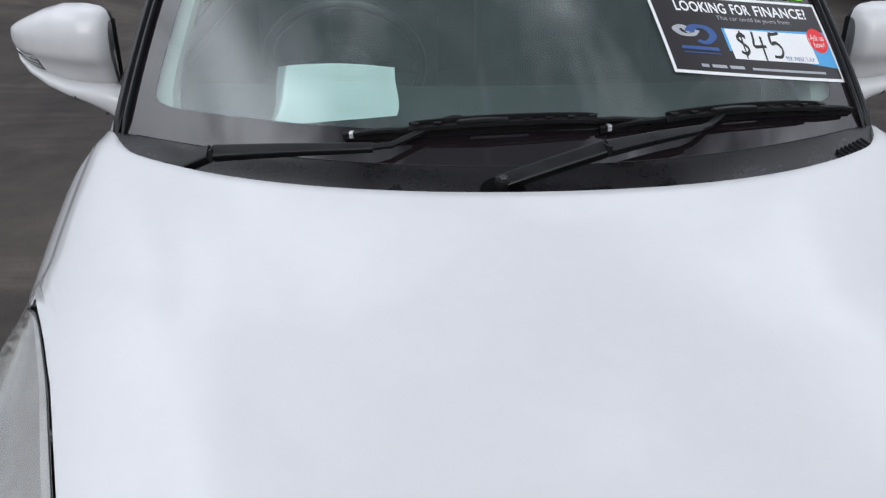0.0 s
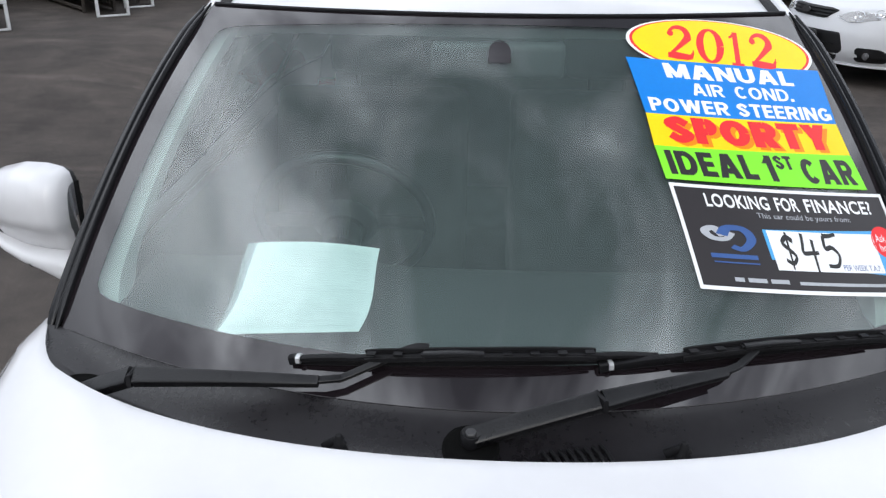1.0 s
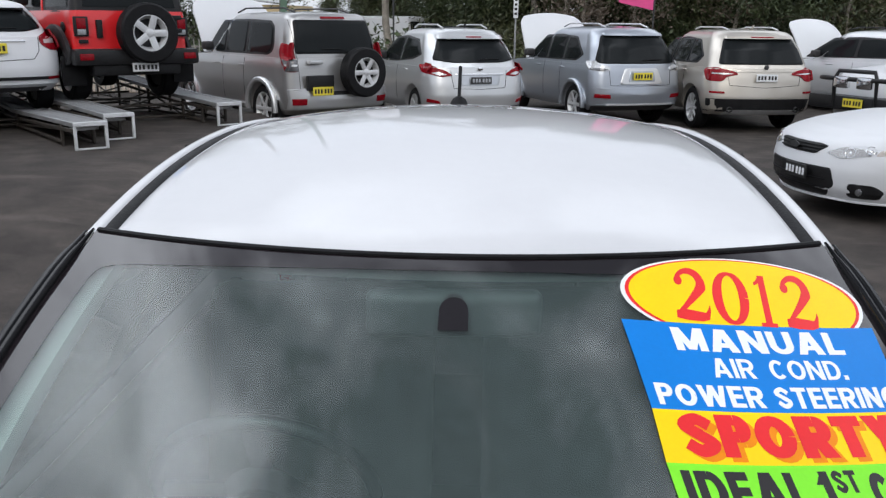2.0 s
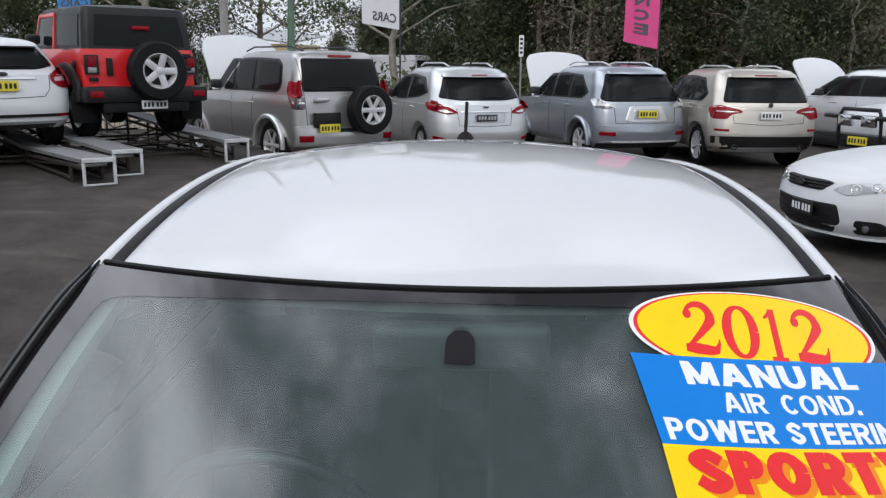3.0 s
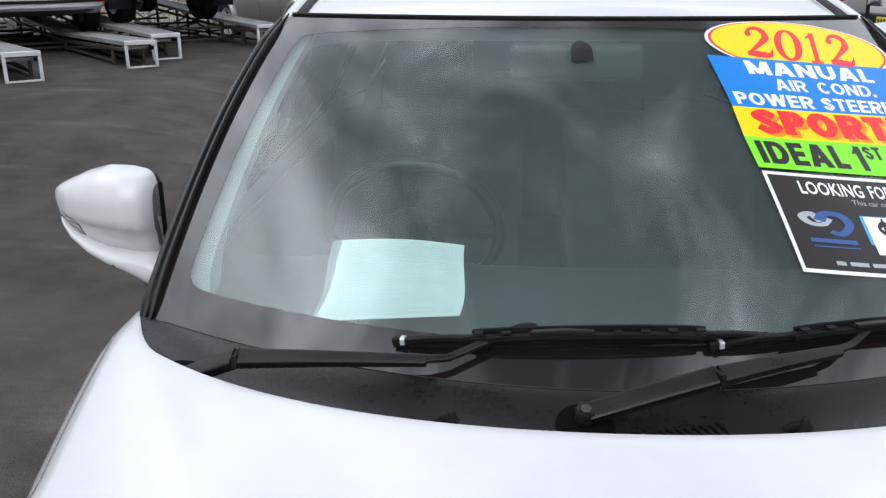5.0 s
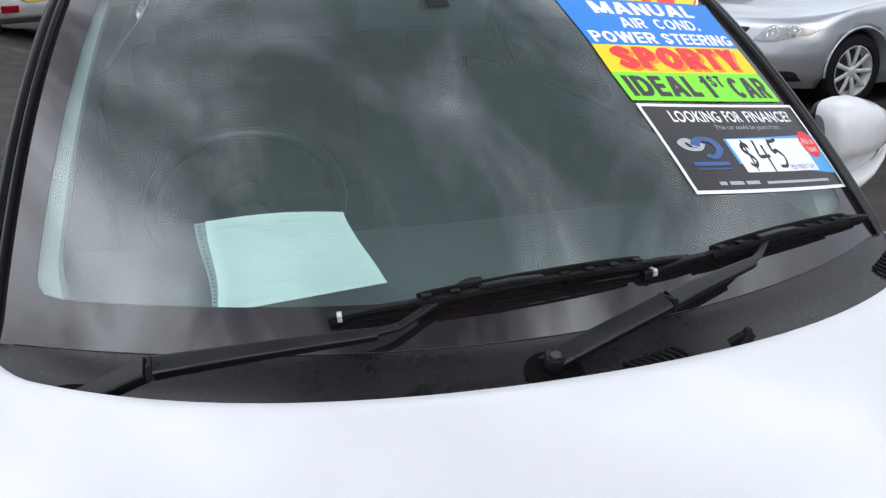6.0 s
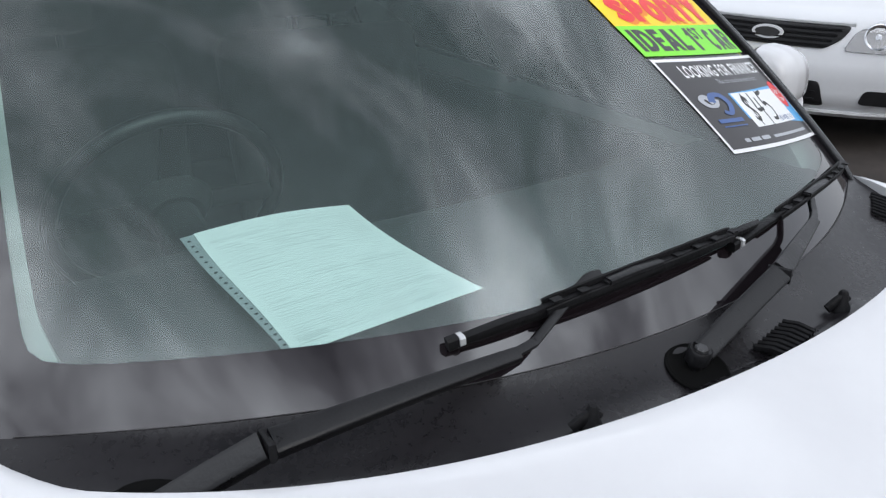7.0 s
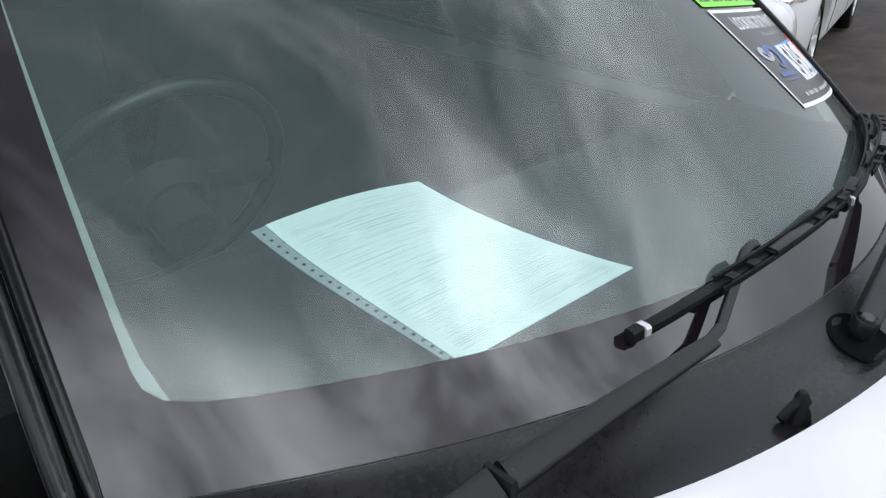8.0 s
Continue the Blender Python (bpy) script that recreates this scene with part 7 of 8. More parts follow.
# white hatchback on the next ramp
sh = suv_shape(4.36, 1.82, 1.47, 1.00, 3.05, 0.46, 0.82, 2.25, 0.20, 0.24, 0.14, 0.30)
fm = pose(-6.62, 10.02, 0.525, 0, 0, 45) @ pose(0, -0.80, 0)
focus = car("hatchback_car", "white hatchback with swept red tail lamps, standing on a ramp", fm, sh, M["white_far"], (0.80, 3.45), 0.32, [("front",)], 5, handles=((1.25, 0.92), (2.25, 0.92)))
glaze(focus, sh, [(0.70, 1.18), (1.0, 1.07), (2.98, 1.02), (2.70, 1.18), (2.20, 1.365), (1.60, 1.39), (1.05, 1.33)],
      [[(0.80, 1.18), (1.04, 1.10), (1.68, 1.07), (1.66, 1.365), (1.08, 1.31)], [(1.74, 1.07), (2.88, 1.045), (2.62, 1.18), (2.16, 1.34), (1.73, 1.365)]],
      [(-0.70, 1.12), (-0.45, 1.075), (0.45, 1.075), (0.70, 1.12), (0.56, 1.345), (-0.56, 1.345)])
seams(focus, sh, (1.70,), 0.40, 1.0)
for s in SIDES:
    lamp = part("tail_lamp", skin(tail_of(sh), both([(0.62, 0.90), (0.74, 0.83), (0.90, 0.83), (0.905, 1.09), (0.80, 1.08), (0.60, 1.00)], s), 0.016), M["lamp_red"], focus, "swept red tail lamp")
    part("lamp_return", skin(flank_of(sh, s), [(0.20, 0.84), (0.42, 0.92), (0.66, 1.06), (0.50, 1.09), (0.22, 1.10)], 0.008), M["lamp_red"], lamp)
    part("lamp_band", skin(tail_of(sh), both([(0.66, 0.92), (0.84, 0.92), (0.84, 0.985), (0.66, 0.97)], s), 0.021, 0.02, 0.012), M["lamp_white"], lamp)
    part("bumper_reflector", skin(tail_of(sh), both([(0.66, 0.455), (0.86, 0.46), (0.86, 0.495), (0.66, 0.49)], s), 0.024, 0.03, 0.012), M["lamp_red"], focus)
    tail_line(focus, sh, both([(0.60, 1.0), (0.58, 0.82), (0.50, 0.72), (0.0, 0.70)], s))
part("bumper_strip", skin(tail_of(sh), [(-0.84, 0.455), (0.84, 0.455), (0.84, 0.495), (-0.84, 0.495)], 0.016, 0.03, 0.012), M["plastic"], focus)
part("diffuser", skin(tail_of(sh), [(-0.60, 0.30), (0.60, 0.30), (0.66, 0.36), (-0.66, 0.36)], 0.012, 0.03, 0.012), M["plastic_grey"], focus)
plate(focus, (-0.02, 0.0, 0.86), 0.37, 0.13, M["yellow_plate"], M["ink"])
badge_shape(focus, 0.0, 0.05, 1.01, 0.13, 0.055, M["dark_metal"])
part("tailgate_trim", skin(tail_of(sh), [(-0.42, 0.945), (0.42, 0.945), (0.42, 0.962), (-0.42, 0.962)], 0.020, 0.03, 0.006), M["chrome"], focus)
part("spoiler", skin(tail_of(sh), [(-0.60, 1.365), (0.60, 1.365), (0.56, 1.425), (-0.56, 1.425)], 0.12, 0.22, 0.012), M["white_far"], focus)
part("spoiler_underside", skin(tail_of(sh), [(-0.55, 1.345), (0.55, 1.345), (0.55, 1.372), (-0.55, 1.372)], 0.10, 0.12, 0.006), M["plastic"], focus)
part("model_badge", skin(tail_of(sh), [(-0.56, 0.755), (-0.42, 0.755), (-0.42, 0.775), (-0.56, 0.775)], 0.010, 0.02, 0.004), M["dark_metal"], focus)
exhaust(focus, sh, 0.58, 0.345)
rear_wiper(focus, sh, 0.0, 1.10, 0.36)

# dark red hatchback at the end of the ramps
mm = pose(-7.14, 7.25, 0.475, 0, 0, 41) @ pose(0, -0.85, 0)
sh = suv_shape(4.60, 1.80, 1.60, 1.02, 3.10, 0.30, 0.90, 2.40, 0.16)
mar = car("hatchback_car", "dark red hatchback standing on a ramp", mm, sh, M["maroon"], (0.85, 3.50), 0.34,
          [("side", (0.80, 1.08), (1.75, 1.07), (1.70, 1.44), (1.05, 1.44)), ("rear", (-0.62, 1.08), (0.62, 1.08), (0.52, 1.44), (-0.52, 1.44)), ("front",)], 5)
for s in SIDES:
    part("tail_lamp", rear_patch(sh, ((s * 0.70, 0.66), (s * 0.90, 0.66), (s * 0.88, 1.0), (s * 0.74, 1.0)), 0.016), M["lamp_red"], mar)
    part("reversing_lamp", rear_patch(sh, ((s * 0.715, 0.70), (s * 0.895, 0.70), (s * 0.89, 0.78), (s * 0.72, 0.78)), 0.02), M["lamp_white"], mar)

ramp(pose(-5.17, 11.15, 0.30, 0, 0, 43), ((-0.78, -1.95), (1.02, -1.36)), 4.6, 0.30, 0.335, 0.62)
ramp(pose(-6.66, 10.02, 0.30, 0, 0, 41.5), ((-0.85, -3.28), (0.58, -2.78)), 4.4, 0.29, 0.225, 0.45)
ramp(pose(-7.14, 7.25, 0.30, 0, 0, 41), ((-0.78, -0.9), (0.78, -0.15)), 4.4, 0.20, 0.16, 0.40)

# ---- cars facing the hatchback on the other side
def sedan_shape(L, W, H, belt, cowl, hood_front, roof_front, roof_rear, boot, corner=0.24, front_bow=0.34):
    w = W / 2
    lower = [(0.20, 0.14, L - 0.10, w * 0.90), (0.30, 0.04, L - 0.02, w * 0.965), (0.48, 0.0, L, w * 0.99), (0.66, 0.03, L - 0.03, w), (belt - 0.10, 0.06, L - 0.07, w * 0.985), (belt - 0.055, 0.075, L - 0.11, w * 0.975), (belt - 0.025, 0.09, L - 0.17, w * 0.96), (belt - 0.008, 0.11, L - 0.24, w * 0.94), (belt, 0.14, L - 0.33, w * 0.90)]
    n = H - belt
    upper = [(belt - 0.02, boot, cowl, w * 0.93), (belt + n * 0.5, lerp(boot, roof_rear, 0.55), lerp(cowl, roof_front, 0.52), w * 0.85), (belt + n * 0.88, lerp(boot, roof_rear, 0.93), lerp(cowl, roof_front, 0.93), w * 0.76), (H - 0.02, roof_rear + 0.06, roof_front - 0.08, w * 0.71), (H, roof_rear + 0.25, roof_front - 0.28, w * 0.62)]
    return Shape(lower, upper, cowl, hood_front, 0.12, front_bow, corner)


def sedan_front(c, sh, grille, intake, lamp_line, bowls, fog, bars, plate_at, plate_mat, ink):
    """Nose of a sedan: grille with bars, lower intake, swept headlamps under clear lenses, and fog lamp bays."""
    f = nose_of(sh)
    g = part("grille", skin(f, grille, 0.008, 0.03, 0.03), M["plastic"], c)
    z0, z1 = min(p[1] for p in grille), max(p[1] for p in grille)
    for i in range(bars):
        z = lerp(z0, z1, (i + 0.7) / (bars + 0.4))
        w = max(abs(p[0]) for p in grille) * lerp(0.74, 0.92, (i + 0.7) / (bars + 0.4))
        part("grille_bar", sweep([f(lerp(-w, w, k / 12), z, 0.014) for k in range(13)], 0.010, 0.007, 6, power=3), M["rubber"], g)
    low = part("lower_intake", skin(f, intake, 0.010, 0.03, 0.03), M["plastic"], c)
    zi = sorted(p[1] for p in intake)
    for k in (0.3, 0.6):
        z = lerp(zi[0], zi[-1], k)
        w = max(abs(p[0]) for p in intake) * 0.86
        part("intake_bar", sweep([f(lerp(-w, w, j / 12), z, 0.016) for j in range(13)], 0.008, 0.005, 6, power=3), M["rubber"], low)
    for s in SIDES:
        lamp = part("headlamp", skin(f, both(lamp_line, s), 0.006, 0.05, 0.03), M["lamp_bowl"], c, "clear headlamp with round bowls")
        for x, z, rr in bowls:
            p = f(s * x, z, 0.010)
            face = (f(s * x, z + 0.03, 0.0) - f(s * x, z - 0.03, 0.0)).cross(f(s * x + 0.03, z, 0.0) - f(s * x - 0.03, z, 0.0))
            square_on = Vector((0, 0, 1)).rotation_difference(face.normalized()).to_matrix().to_4x4()
            part("lamp_bowl", moved(lathe([(-0.010, rr), (0.000, rr), (0.001, rr * 0.93), (-0.012, rr * 0.66), (-0.016, rr * 0.42), (-0.006, rr * 0.36), (-0.003, rr * 0.2), (-0.002, 0.004)], 26, "z"), Matrix.Translation(p) @ square_on), M["chrome"], lamp)
        part("lens", skin(f, both(lamp_line, s), 0.022, 0.02, 0.03), M["lens"], lamp)
        x, z = lamp_line[2]
        part("turn_lamp", skin(f, both([(x - 0.09, z - 0.02), (x, z), (x, z + 0.05), (x - 0.07, z + 0.05)], s), 0.010, 0.02, 0.02), M["lamp_amber_pale"], lamp)
        part("fog_lamp_bay", skin(f, both(fog, s), 0.008, 0.03, 0.03), M["plastic"], c)
    x, z = plate_at
    plate(c, (x, sh.front_y(x, z) + 0.030, z), 0.37, 0.13, plate_mat, ink, facing=1, name="front_plate")


SEDAN_SIDE = ([(1.00, 0.985), (3.38, 0.955), (3.10, 1.10), (2.74, 1.335), (2.0, 1.36), (1.50, 1.32)],
              [[(1.12, 1.0), (2.16, 0.985), (2.14, 1.335), (1.52, 1.295)], [(2.24, 0.985), (3.28, 0.975), (3.02, 1.11), (2.70, 1.31), (2.22, 1.335)]])

# white sedan with a wide dark mouth
sh = sedan_shape(4.95, 1.86, 1.45, 0.92, 3.55, 0.76, 2.75, 1.15, 0.55)
f1 = car("sedan_car", "white sedan with a wide black lower grille", pose(3.12, 7.06, 0, 0, 0, 100) @ pose(0, -4.95, 0), sh, M["white_far"], (1.05, 3.95), 0.335, [("front",)], 8)
glaze(f1, sh, *SEDAN_SIDE, [(-0.62, 1.0), (0.62, 1.0), (0.50, 1.30), (-0.50, 1.30)])
sedan_front(f1, sh, [(-0.28, 0.605), (0.28, 0.605), (0.40, 0.69), (0.30, 0.705), (-0.30, 0.705), (-0.40, 0.69)], [(-0.40, 0.225), (0.40, 0.225), (0.53, 0.34), (0.50, 0.50), (-0.50, 0.50), (-0.53, 0.34)],
            [(0.40, 0.635), (0.56, 0.595), (0.885, 0.665), (0.90, 0.755), (0.80, 0.765), (0.56, 0.705)], ((0.62, 0.655, 0.050), (0.755, 0.695, 0.042)), [(0.62, 0.245), (0.80, 0.25), (0.86, 0.32), (0.82, 0.385), (0.66, 0.385)], 3, (-0.12, 0.43), M["ink"], M["white_plate"])
badge_shape(f1, 0.0, sh.front_y(0, 0.72) + 0.03, 0.66, 0.15, 0.06, M["dark_metal"])
part("lower_lip", sweep([nose_of(sh)(lerp(-0.80, 0.80, k / 24), 0.205, 0.012) for k in range(25)], 0.018, 0.012, 6), M["white_far"], f1)
for s in SIDES:
    p = nose_of(sh)(s * 0.74, 0.315, 0.014)
    part("fog_lamp", moved(lathe([(0.0, 0.034), (0.010, 0.031), (0.014, 0.01)], 16, "z"), pose(p.x, p.y, p.z, -88, 0, -s * 22)), M["lamp_smoke"], f1)

# second white sedan with horizontal grille bars
sh2 = sedan_shape(4.95, 1.86, 1.45, 0.94, 3.55, 0.80, 2.75, 1.15, 0.55, 0.22, 0.26)
f2 = car("sedan_car", "white sedan with a barred grille and yellow plate", pose(3.84, 1.83, 0.02, 0, 0, 105.5) @ pose(0, -4.95, 0), sh2, M["white_far"], (1.05, 3.98), 0.335, [("front",)], 9)
glaze(f2, sh2, *SEDAN_SIDE, [(-0.62, 1.0), (0.62, 1.0), (0.50, 1.30), (-0.50, 1.30)])
sedan_front(f2, sh2, [(-0.33, 0.605), (0.33, 0.605), (0.41, 0.66), (0.45, 0.735), (-0.45, 0.735), (-0.41, 0.66)], [(-0.38, 0.27), (0.38, 0.27), (0.34, 0.42), (-0.34, 0.42)],
            [(0.43, 0.60), (0.66, 0.595), (0.885, 0.685), (0.90, 0.79), (0.80, 0.815), (0.58, 0.79), (0.47, 0.70)], ((0.59, 0.688, 0.076), (0.755, 0.732, 0.064)), [(0.55, 0.30), (0.74, 0.295), (0.83, 0.33), (0.81, 0.385), (0.58, 0.385)], 4, (0.0, 0.49), M["yellow_plate"], M["ink"])
badge_shape(f2, 0.0, sh2.front_y(0, 0.80) + 0.03, 0.675, 0.19, 0.082, M["white_plate"])
badge_shape(f2, 0.0, sh2.front_y(0, 0.80) + 0.034, 0.675, 0.15, 0.055, M["dark_metal"])
part("grille_trim", sweep([nose_of(sh2)(lerp(-0.46, 0.46, k / 16), 0.745, 0.012) for k in range(17)], 0.010, 0.012, 6), M["alloy"], f2)
part("lower_lip", sweep([nose_of(sh2)(lerp(-0.84, 0.84, k / 24), 0.235, 0.014) for k in range(25)], 0.018, 0.012, 6), M["white_far"], f2)
seams(f2, sh2, (2.20, 3.34), 0.32, 0.92)
seams(f1, sh, (2.20, 3.34), 0.32, 0.90)

# silver sedan between the two
sh3 = sedan_shape(4.80, 1.82, 1.45, 0.94, 3.45, 0.80, 2.65, 1.10, 0.55)
f3_ = car("sedan_car", "silver sedan parked between two white sedans", pose(4.20, 5.28, 0, 0, 0, 97) @ pose(0, -4.80, 0), sh3, M["silver"], (1.02, 3.88), 0.33, [("front",)], 9)
glaze(f3_, sh3, *SEDAN_SIDE, [(-0.62, 1.0), (0.62, 1.0), (0.50, 1.30), (-0.50, 1.30)])
sedan_front(f3_, sh3, [(-0.32, 0.59), (0.32, 0.59), (0.40, 0.71), (-0.40, 0.71)], [(-0.50, 0.23), (0.50, 0.23), (0.46, 0.40), (-0.46, 0.40)],
            [(0.45, 0.60), (0.62, 0.60), (0.84, 0.67), (0.885, 0.78), (0.78, 0.785), (0.55, 0.73)], ((0.60, 0.67, 0.052), (0.74, 0.70, 0.045)), [(0.60, 0.26), (0.80, 0.27), (0.78, 0.36), (0.62, 0.36)], 3, (0.0, 0.46), M["ink"], M["white_plate"])
seams(f3_, sh3, (2.15, 3.25), 0.32, 0.92)
wheel_lip(f3_, sh3, 3.88, 0.33, 0.385, M["silver"], 0.010, name="arch_lip")

# grey off-roader with a bull bar
sh4 = suv_shape(4.80, 1.88, 1.82, 1.15, 3.40, 0.20, 1.05, 2.60, 0.16)
bb = car("off_road_car", "white off-roader with a black bull bar and driving lamps", pose(6.02, 12.25, 0, 0, 0, 114) @ pose(0, -4.80, 0), sh4, M["white_far"], (1.05, 3.85), 0.39,
         [("side", (0.60, 1.20), (1.60, 1.20), (1.58, 1.66), (0.80, 1.66)), ("side", (1.66, 1.20), (3.16, 1.18), (2.60, 1.66), (1.64, 1.66)), ("front",)], 6)
part("bull_bar", join(sweep(bezier([(-0.85, 4.62, 0.95), (-0.70, 4.95, 0.98), (0.0, 5.02, 0.98), (0.70, 4.95, 0.98), (0.85, 4.62, 0.95)], 24), 0.035), sweep([(-0.40, 4.97, 0.55), (-0.40, 5.0, 0.98), (-0.34, 4.98, 1.10), (0.34, 4.98, 1.10), (0.40, 5.0, 0.98), (0.40, 4.97, 0.55)], 0.032), box(-0.92, 0.92, 4.70, 4.98, 0.50, 0.72, 0.04)), M["plastic"], bb, "black bull bar")
for x in (-0.22, 0.22):
    part("driving_lamp", box(x - 0.13, x + 0.13, 4.98, 5.08, 0.84, 1.02, 0.03), M["chrome"], bb)
plate(bb, (0.0, 5.0, 0.62), 0.37, 0.13, M["yellow_plate"], M["ink"], facing=1, name="front_plate")

# ---------------------------------------------------------------- trees, flags, fence and far things
def leaf_cloud(rng, centres, radius, per, size, flat=1.0, slim=0.45):
    """Small leaves in clumps round the centres, as one mesh of quads."""
    verts, faces = [], []
    for c in centres:
        r0 = radius * rng.uniform(0.6, 1.25)
        for _ in range(int(per * rng.uniform(0.6, 1.3))):
            d = Vector((rng.gauss(0, 1), rng.gauss(0, 1), rng.gauss(0, 1) * flat))
            p = Vector(c) + d * r0 * 0.5
            a = Vector((rng.uniform(-1, 1), rng.uniform(-1, 1), rng.uniform(-1, 1))).normalized()
            b = a.cross(Vector((rng.uniform(-1, 1), rng.uniform(-1, 1), rng.uniform(-1, 1)))).normalized()
            s = size * rng.uniform(0.6, 1.4)
            k = len(verts)
            verts += [p - a * s, p + b * s * slim, p + a * s, p - b * s * slim]
            faces.append((k, k + 1, k + 2, k + 3))
    me = bpy.data.meshes.new("crown")
    me.from_pydata([tuple(v) for v in verts], [], faces)
    return me


def tree(name, label, m, seed, height, kind):
    rng = random.Random(seed)
    t = thing(name, label, "tree", m, "trees behind the yard")
    lean = Vector((rng.uniform(-0.06, 0.06), rng.uniform(-0.06, 0.06), 1))
    trunk_top = height * (0.85 if kind != "gum" else 0.8)
    path = [lean * (trunk_top * i / 10) + Vector((rng.uniform(-1, 1), rng.uniform(-1, 1), 0)) * 0.05 * i * (0.4 if kind != "gum" else 1) for i in range(11)]
    for p_, i in zip(path, range(11)):
        p_.z = trunk_top * i / 10
    r0 = height * (0.016 if kind == "gum" else 0.013)
    limbs = [sweep(path, r0, r0, 8, up=(0, 1, 0), taper=lambda k: 1 - 0.8 * k)]
    centres = []
    if kind == "gum":
        n, lo, spread = 13, 0.32, 0.30
    elif kind == "bush":
        n, lo, spread = 26, 0.06, 0.24
    else:
        n, lo, spread = 15, 0.08, 0.20
    for i in range(n):
        k = lerp(lo, 0.98, (i + rng.random() * 0.5) / n)
        base = path[min(10, int(k * 10))].copy()
        a = rng.uniform(0, 2 * math.pi)
        reach = height * spread * (1.15 - 0.75 * k if kind == "bush" else 0.55 + 0.6 * math.sin(math.pi * k)) * rng.uniform(0.6, 1.15)
        end = base + Vector((math.cos(a) * reach, math.sin(a) * reach, reach * rng.uniform(0.15, 0.75 if kind != "bush" else 0.2)))
        mid = lerp(base, end, 0.5) + Vector((0, 0, reach * 0.10))
        limbs.append(sweep([base, mid, end], r0 * 0.32, r0 * 0.32, 5, up=(0.3, 0.2, 1), taper=lambda q: 1 - 0.75 * q))
        for q in (0.45, 0.7, 0.9, 1.05):
            c = lerp(base, end, q)
            centres.append(c + Vector((rng.uniform(-1, 1), rng.uniform(-1, 1), rng.uniform(-0.6, 0.8))) * height * 0.035)
    part("trunk", join(*limbs), M["bark"], t)
    if kind == "gum":
        me, mat = leaf_cloud(rng, centres, height * 0.080, 85, 0.080, 1.2), M["leaf_gum"]
    elif kind == "bush":
        me, mat = leaf_cloud(rng, centres, height * 0.11, 380, 0.095, 0.9, 0.24), M["leaf_olive" if seed % 2 else "leaf_dark"]
    else:
        me, mat = leaf_cloud(rng, centres, height * 0.07, 60, 0.06, 1.4), M["leaf_dry"]
    me.materials.append(mat)
    part("crown", me, None, t)
    return t


rng = random.Random(11)
gums = [tree("gum_tree", "tall gum tree with sparse grey-green leaves behind the yard", pose(x, y, 0), s, h, "gum") for x, y, s, h in ((-16, 34, 1, 11), (-8.5, 36, 2, 9.5), (-3.2, 31, 3, 10.5))]
bushes = [tree("she_oak_tree", "dense dark green tree behind the yard", pose(x, y, 0), s, h, "bush") for x, y, s, h in ((2.0, 33, 4, 8.5), (7.5, 31, 5, 9.5), (13.0, 33, 6, 10.5))]
dry = tree("bare_tree", "thin bare grey-brown tree behind the yard", pose(4.3, 29, 0), 7, 8.0, "dry")
for i, (x, y) in enumerate(((-26, 36), (-21, 31), (-12.5, 31), (-10.5, 40), (-5.2, 42), (0.2, 38), (5.0, 36), (9.8, 37), (17.5, 31), (26, 34), (34, 33))):
    copy_thing(gums[i % 3], pose(x, y, 0, 0, 0, rng.uniform(0, 360)) @ Matrix.Scale(rng.uniform(0.9, 1.25), 4))
for i in range(26):
    x = 1.0 + i * 1.75 + rng.uniform(-0.6, 0.6)
    y = (30.5 if i % 2 else 35.5) + rng.uniform(-1.5, 2.5)
    copy_thing(bushes[i % 3], pose(x, y, 0, 0, 0, rng.uniform(0, 360)) @ Matrix.Scale(rng.uniform(0.75, 1.2), 4))
for i in range(14):
    x = -30 + i * 2.1 + rng.uniform(-0.6, 0.6)
    copy_thing(bushes[i % 3], pose(x, 46 + rng.uniform(-3, 5), 0, 0, 0, rng.uniform(0, 360)) @ Matrix.Scale(rng.uniform(0.26, 0.36) + 0.10 * smoothstep(-12, -8, x), 4))
for x, y, k in ((-20.5, 33, 1.0), (-17.8, 31.5, 0.9), (-15.2, 34, 1.05), (-12.9, 35, 0.85), (-23.5, 32, 1.1)):
    copy_thing(bushes[int(k * 20) % 3], pose(x, y, 0, 0, 0, rng.uniform(0, 360)) @ Matrix.Scale(k, 4))
for x, y, k in ((-3.3, 38.5, 0.95), (-1.2, 37, 0.85), (-0.2, 40, 1.1), (-5.6, 43, 0.55)):
    copy_thing(bushes[int(k * 20) % 3], pose(x, y, 0, 0, 0, rng.uniform(0, 360)) @ Matrix.Scale(k, 4))
# unseen trees added behind the camera, to darken reflections in the car windows
for i in range(11):
    copy_thing(bushes[i % 3], pose(-32 + i * 6.4 + rng.uniform(-1, 1), -26 + rng.uniform(-3, 3), 0, 0, 0, rng.uniform(0, 360)) @ Matrix.Scale(rng.uniform(1.0, 1.5), 4))
for x, y, k in ((2.9, 28.7, 0.85), (3.6, 28.2, 0.95), (5.2, 28.4, 0.8), (8.6, 28.6, 0.9), (12.4, 28.2, 0.8), (17.8, 28.4, 0.9)):
    copy_thing(dry, pose(x, y, 0, 0, 0, rng.uniform(0, 360)) @ Matrix.Scale(k, 4))
# scrub along the foot of the trees
cs = [Vector((lerp(-45, 60, rng.random()), rng.uniform(28, 40), rng.uniform(0.1, 1.5))) for _ in range(900)]
me = leaf_cloud(rng, cs, 0.9, 40, 0.11, 0.8)
me.materials.append(M["leaf_dark"])
scrub = part("scrub", me, None)
tagged(scrub, "dark low scrub along the foot of the trees", "bushes", kind="stuff")


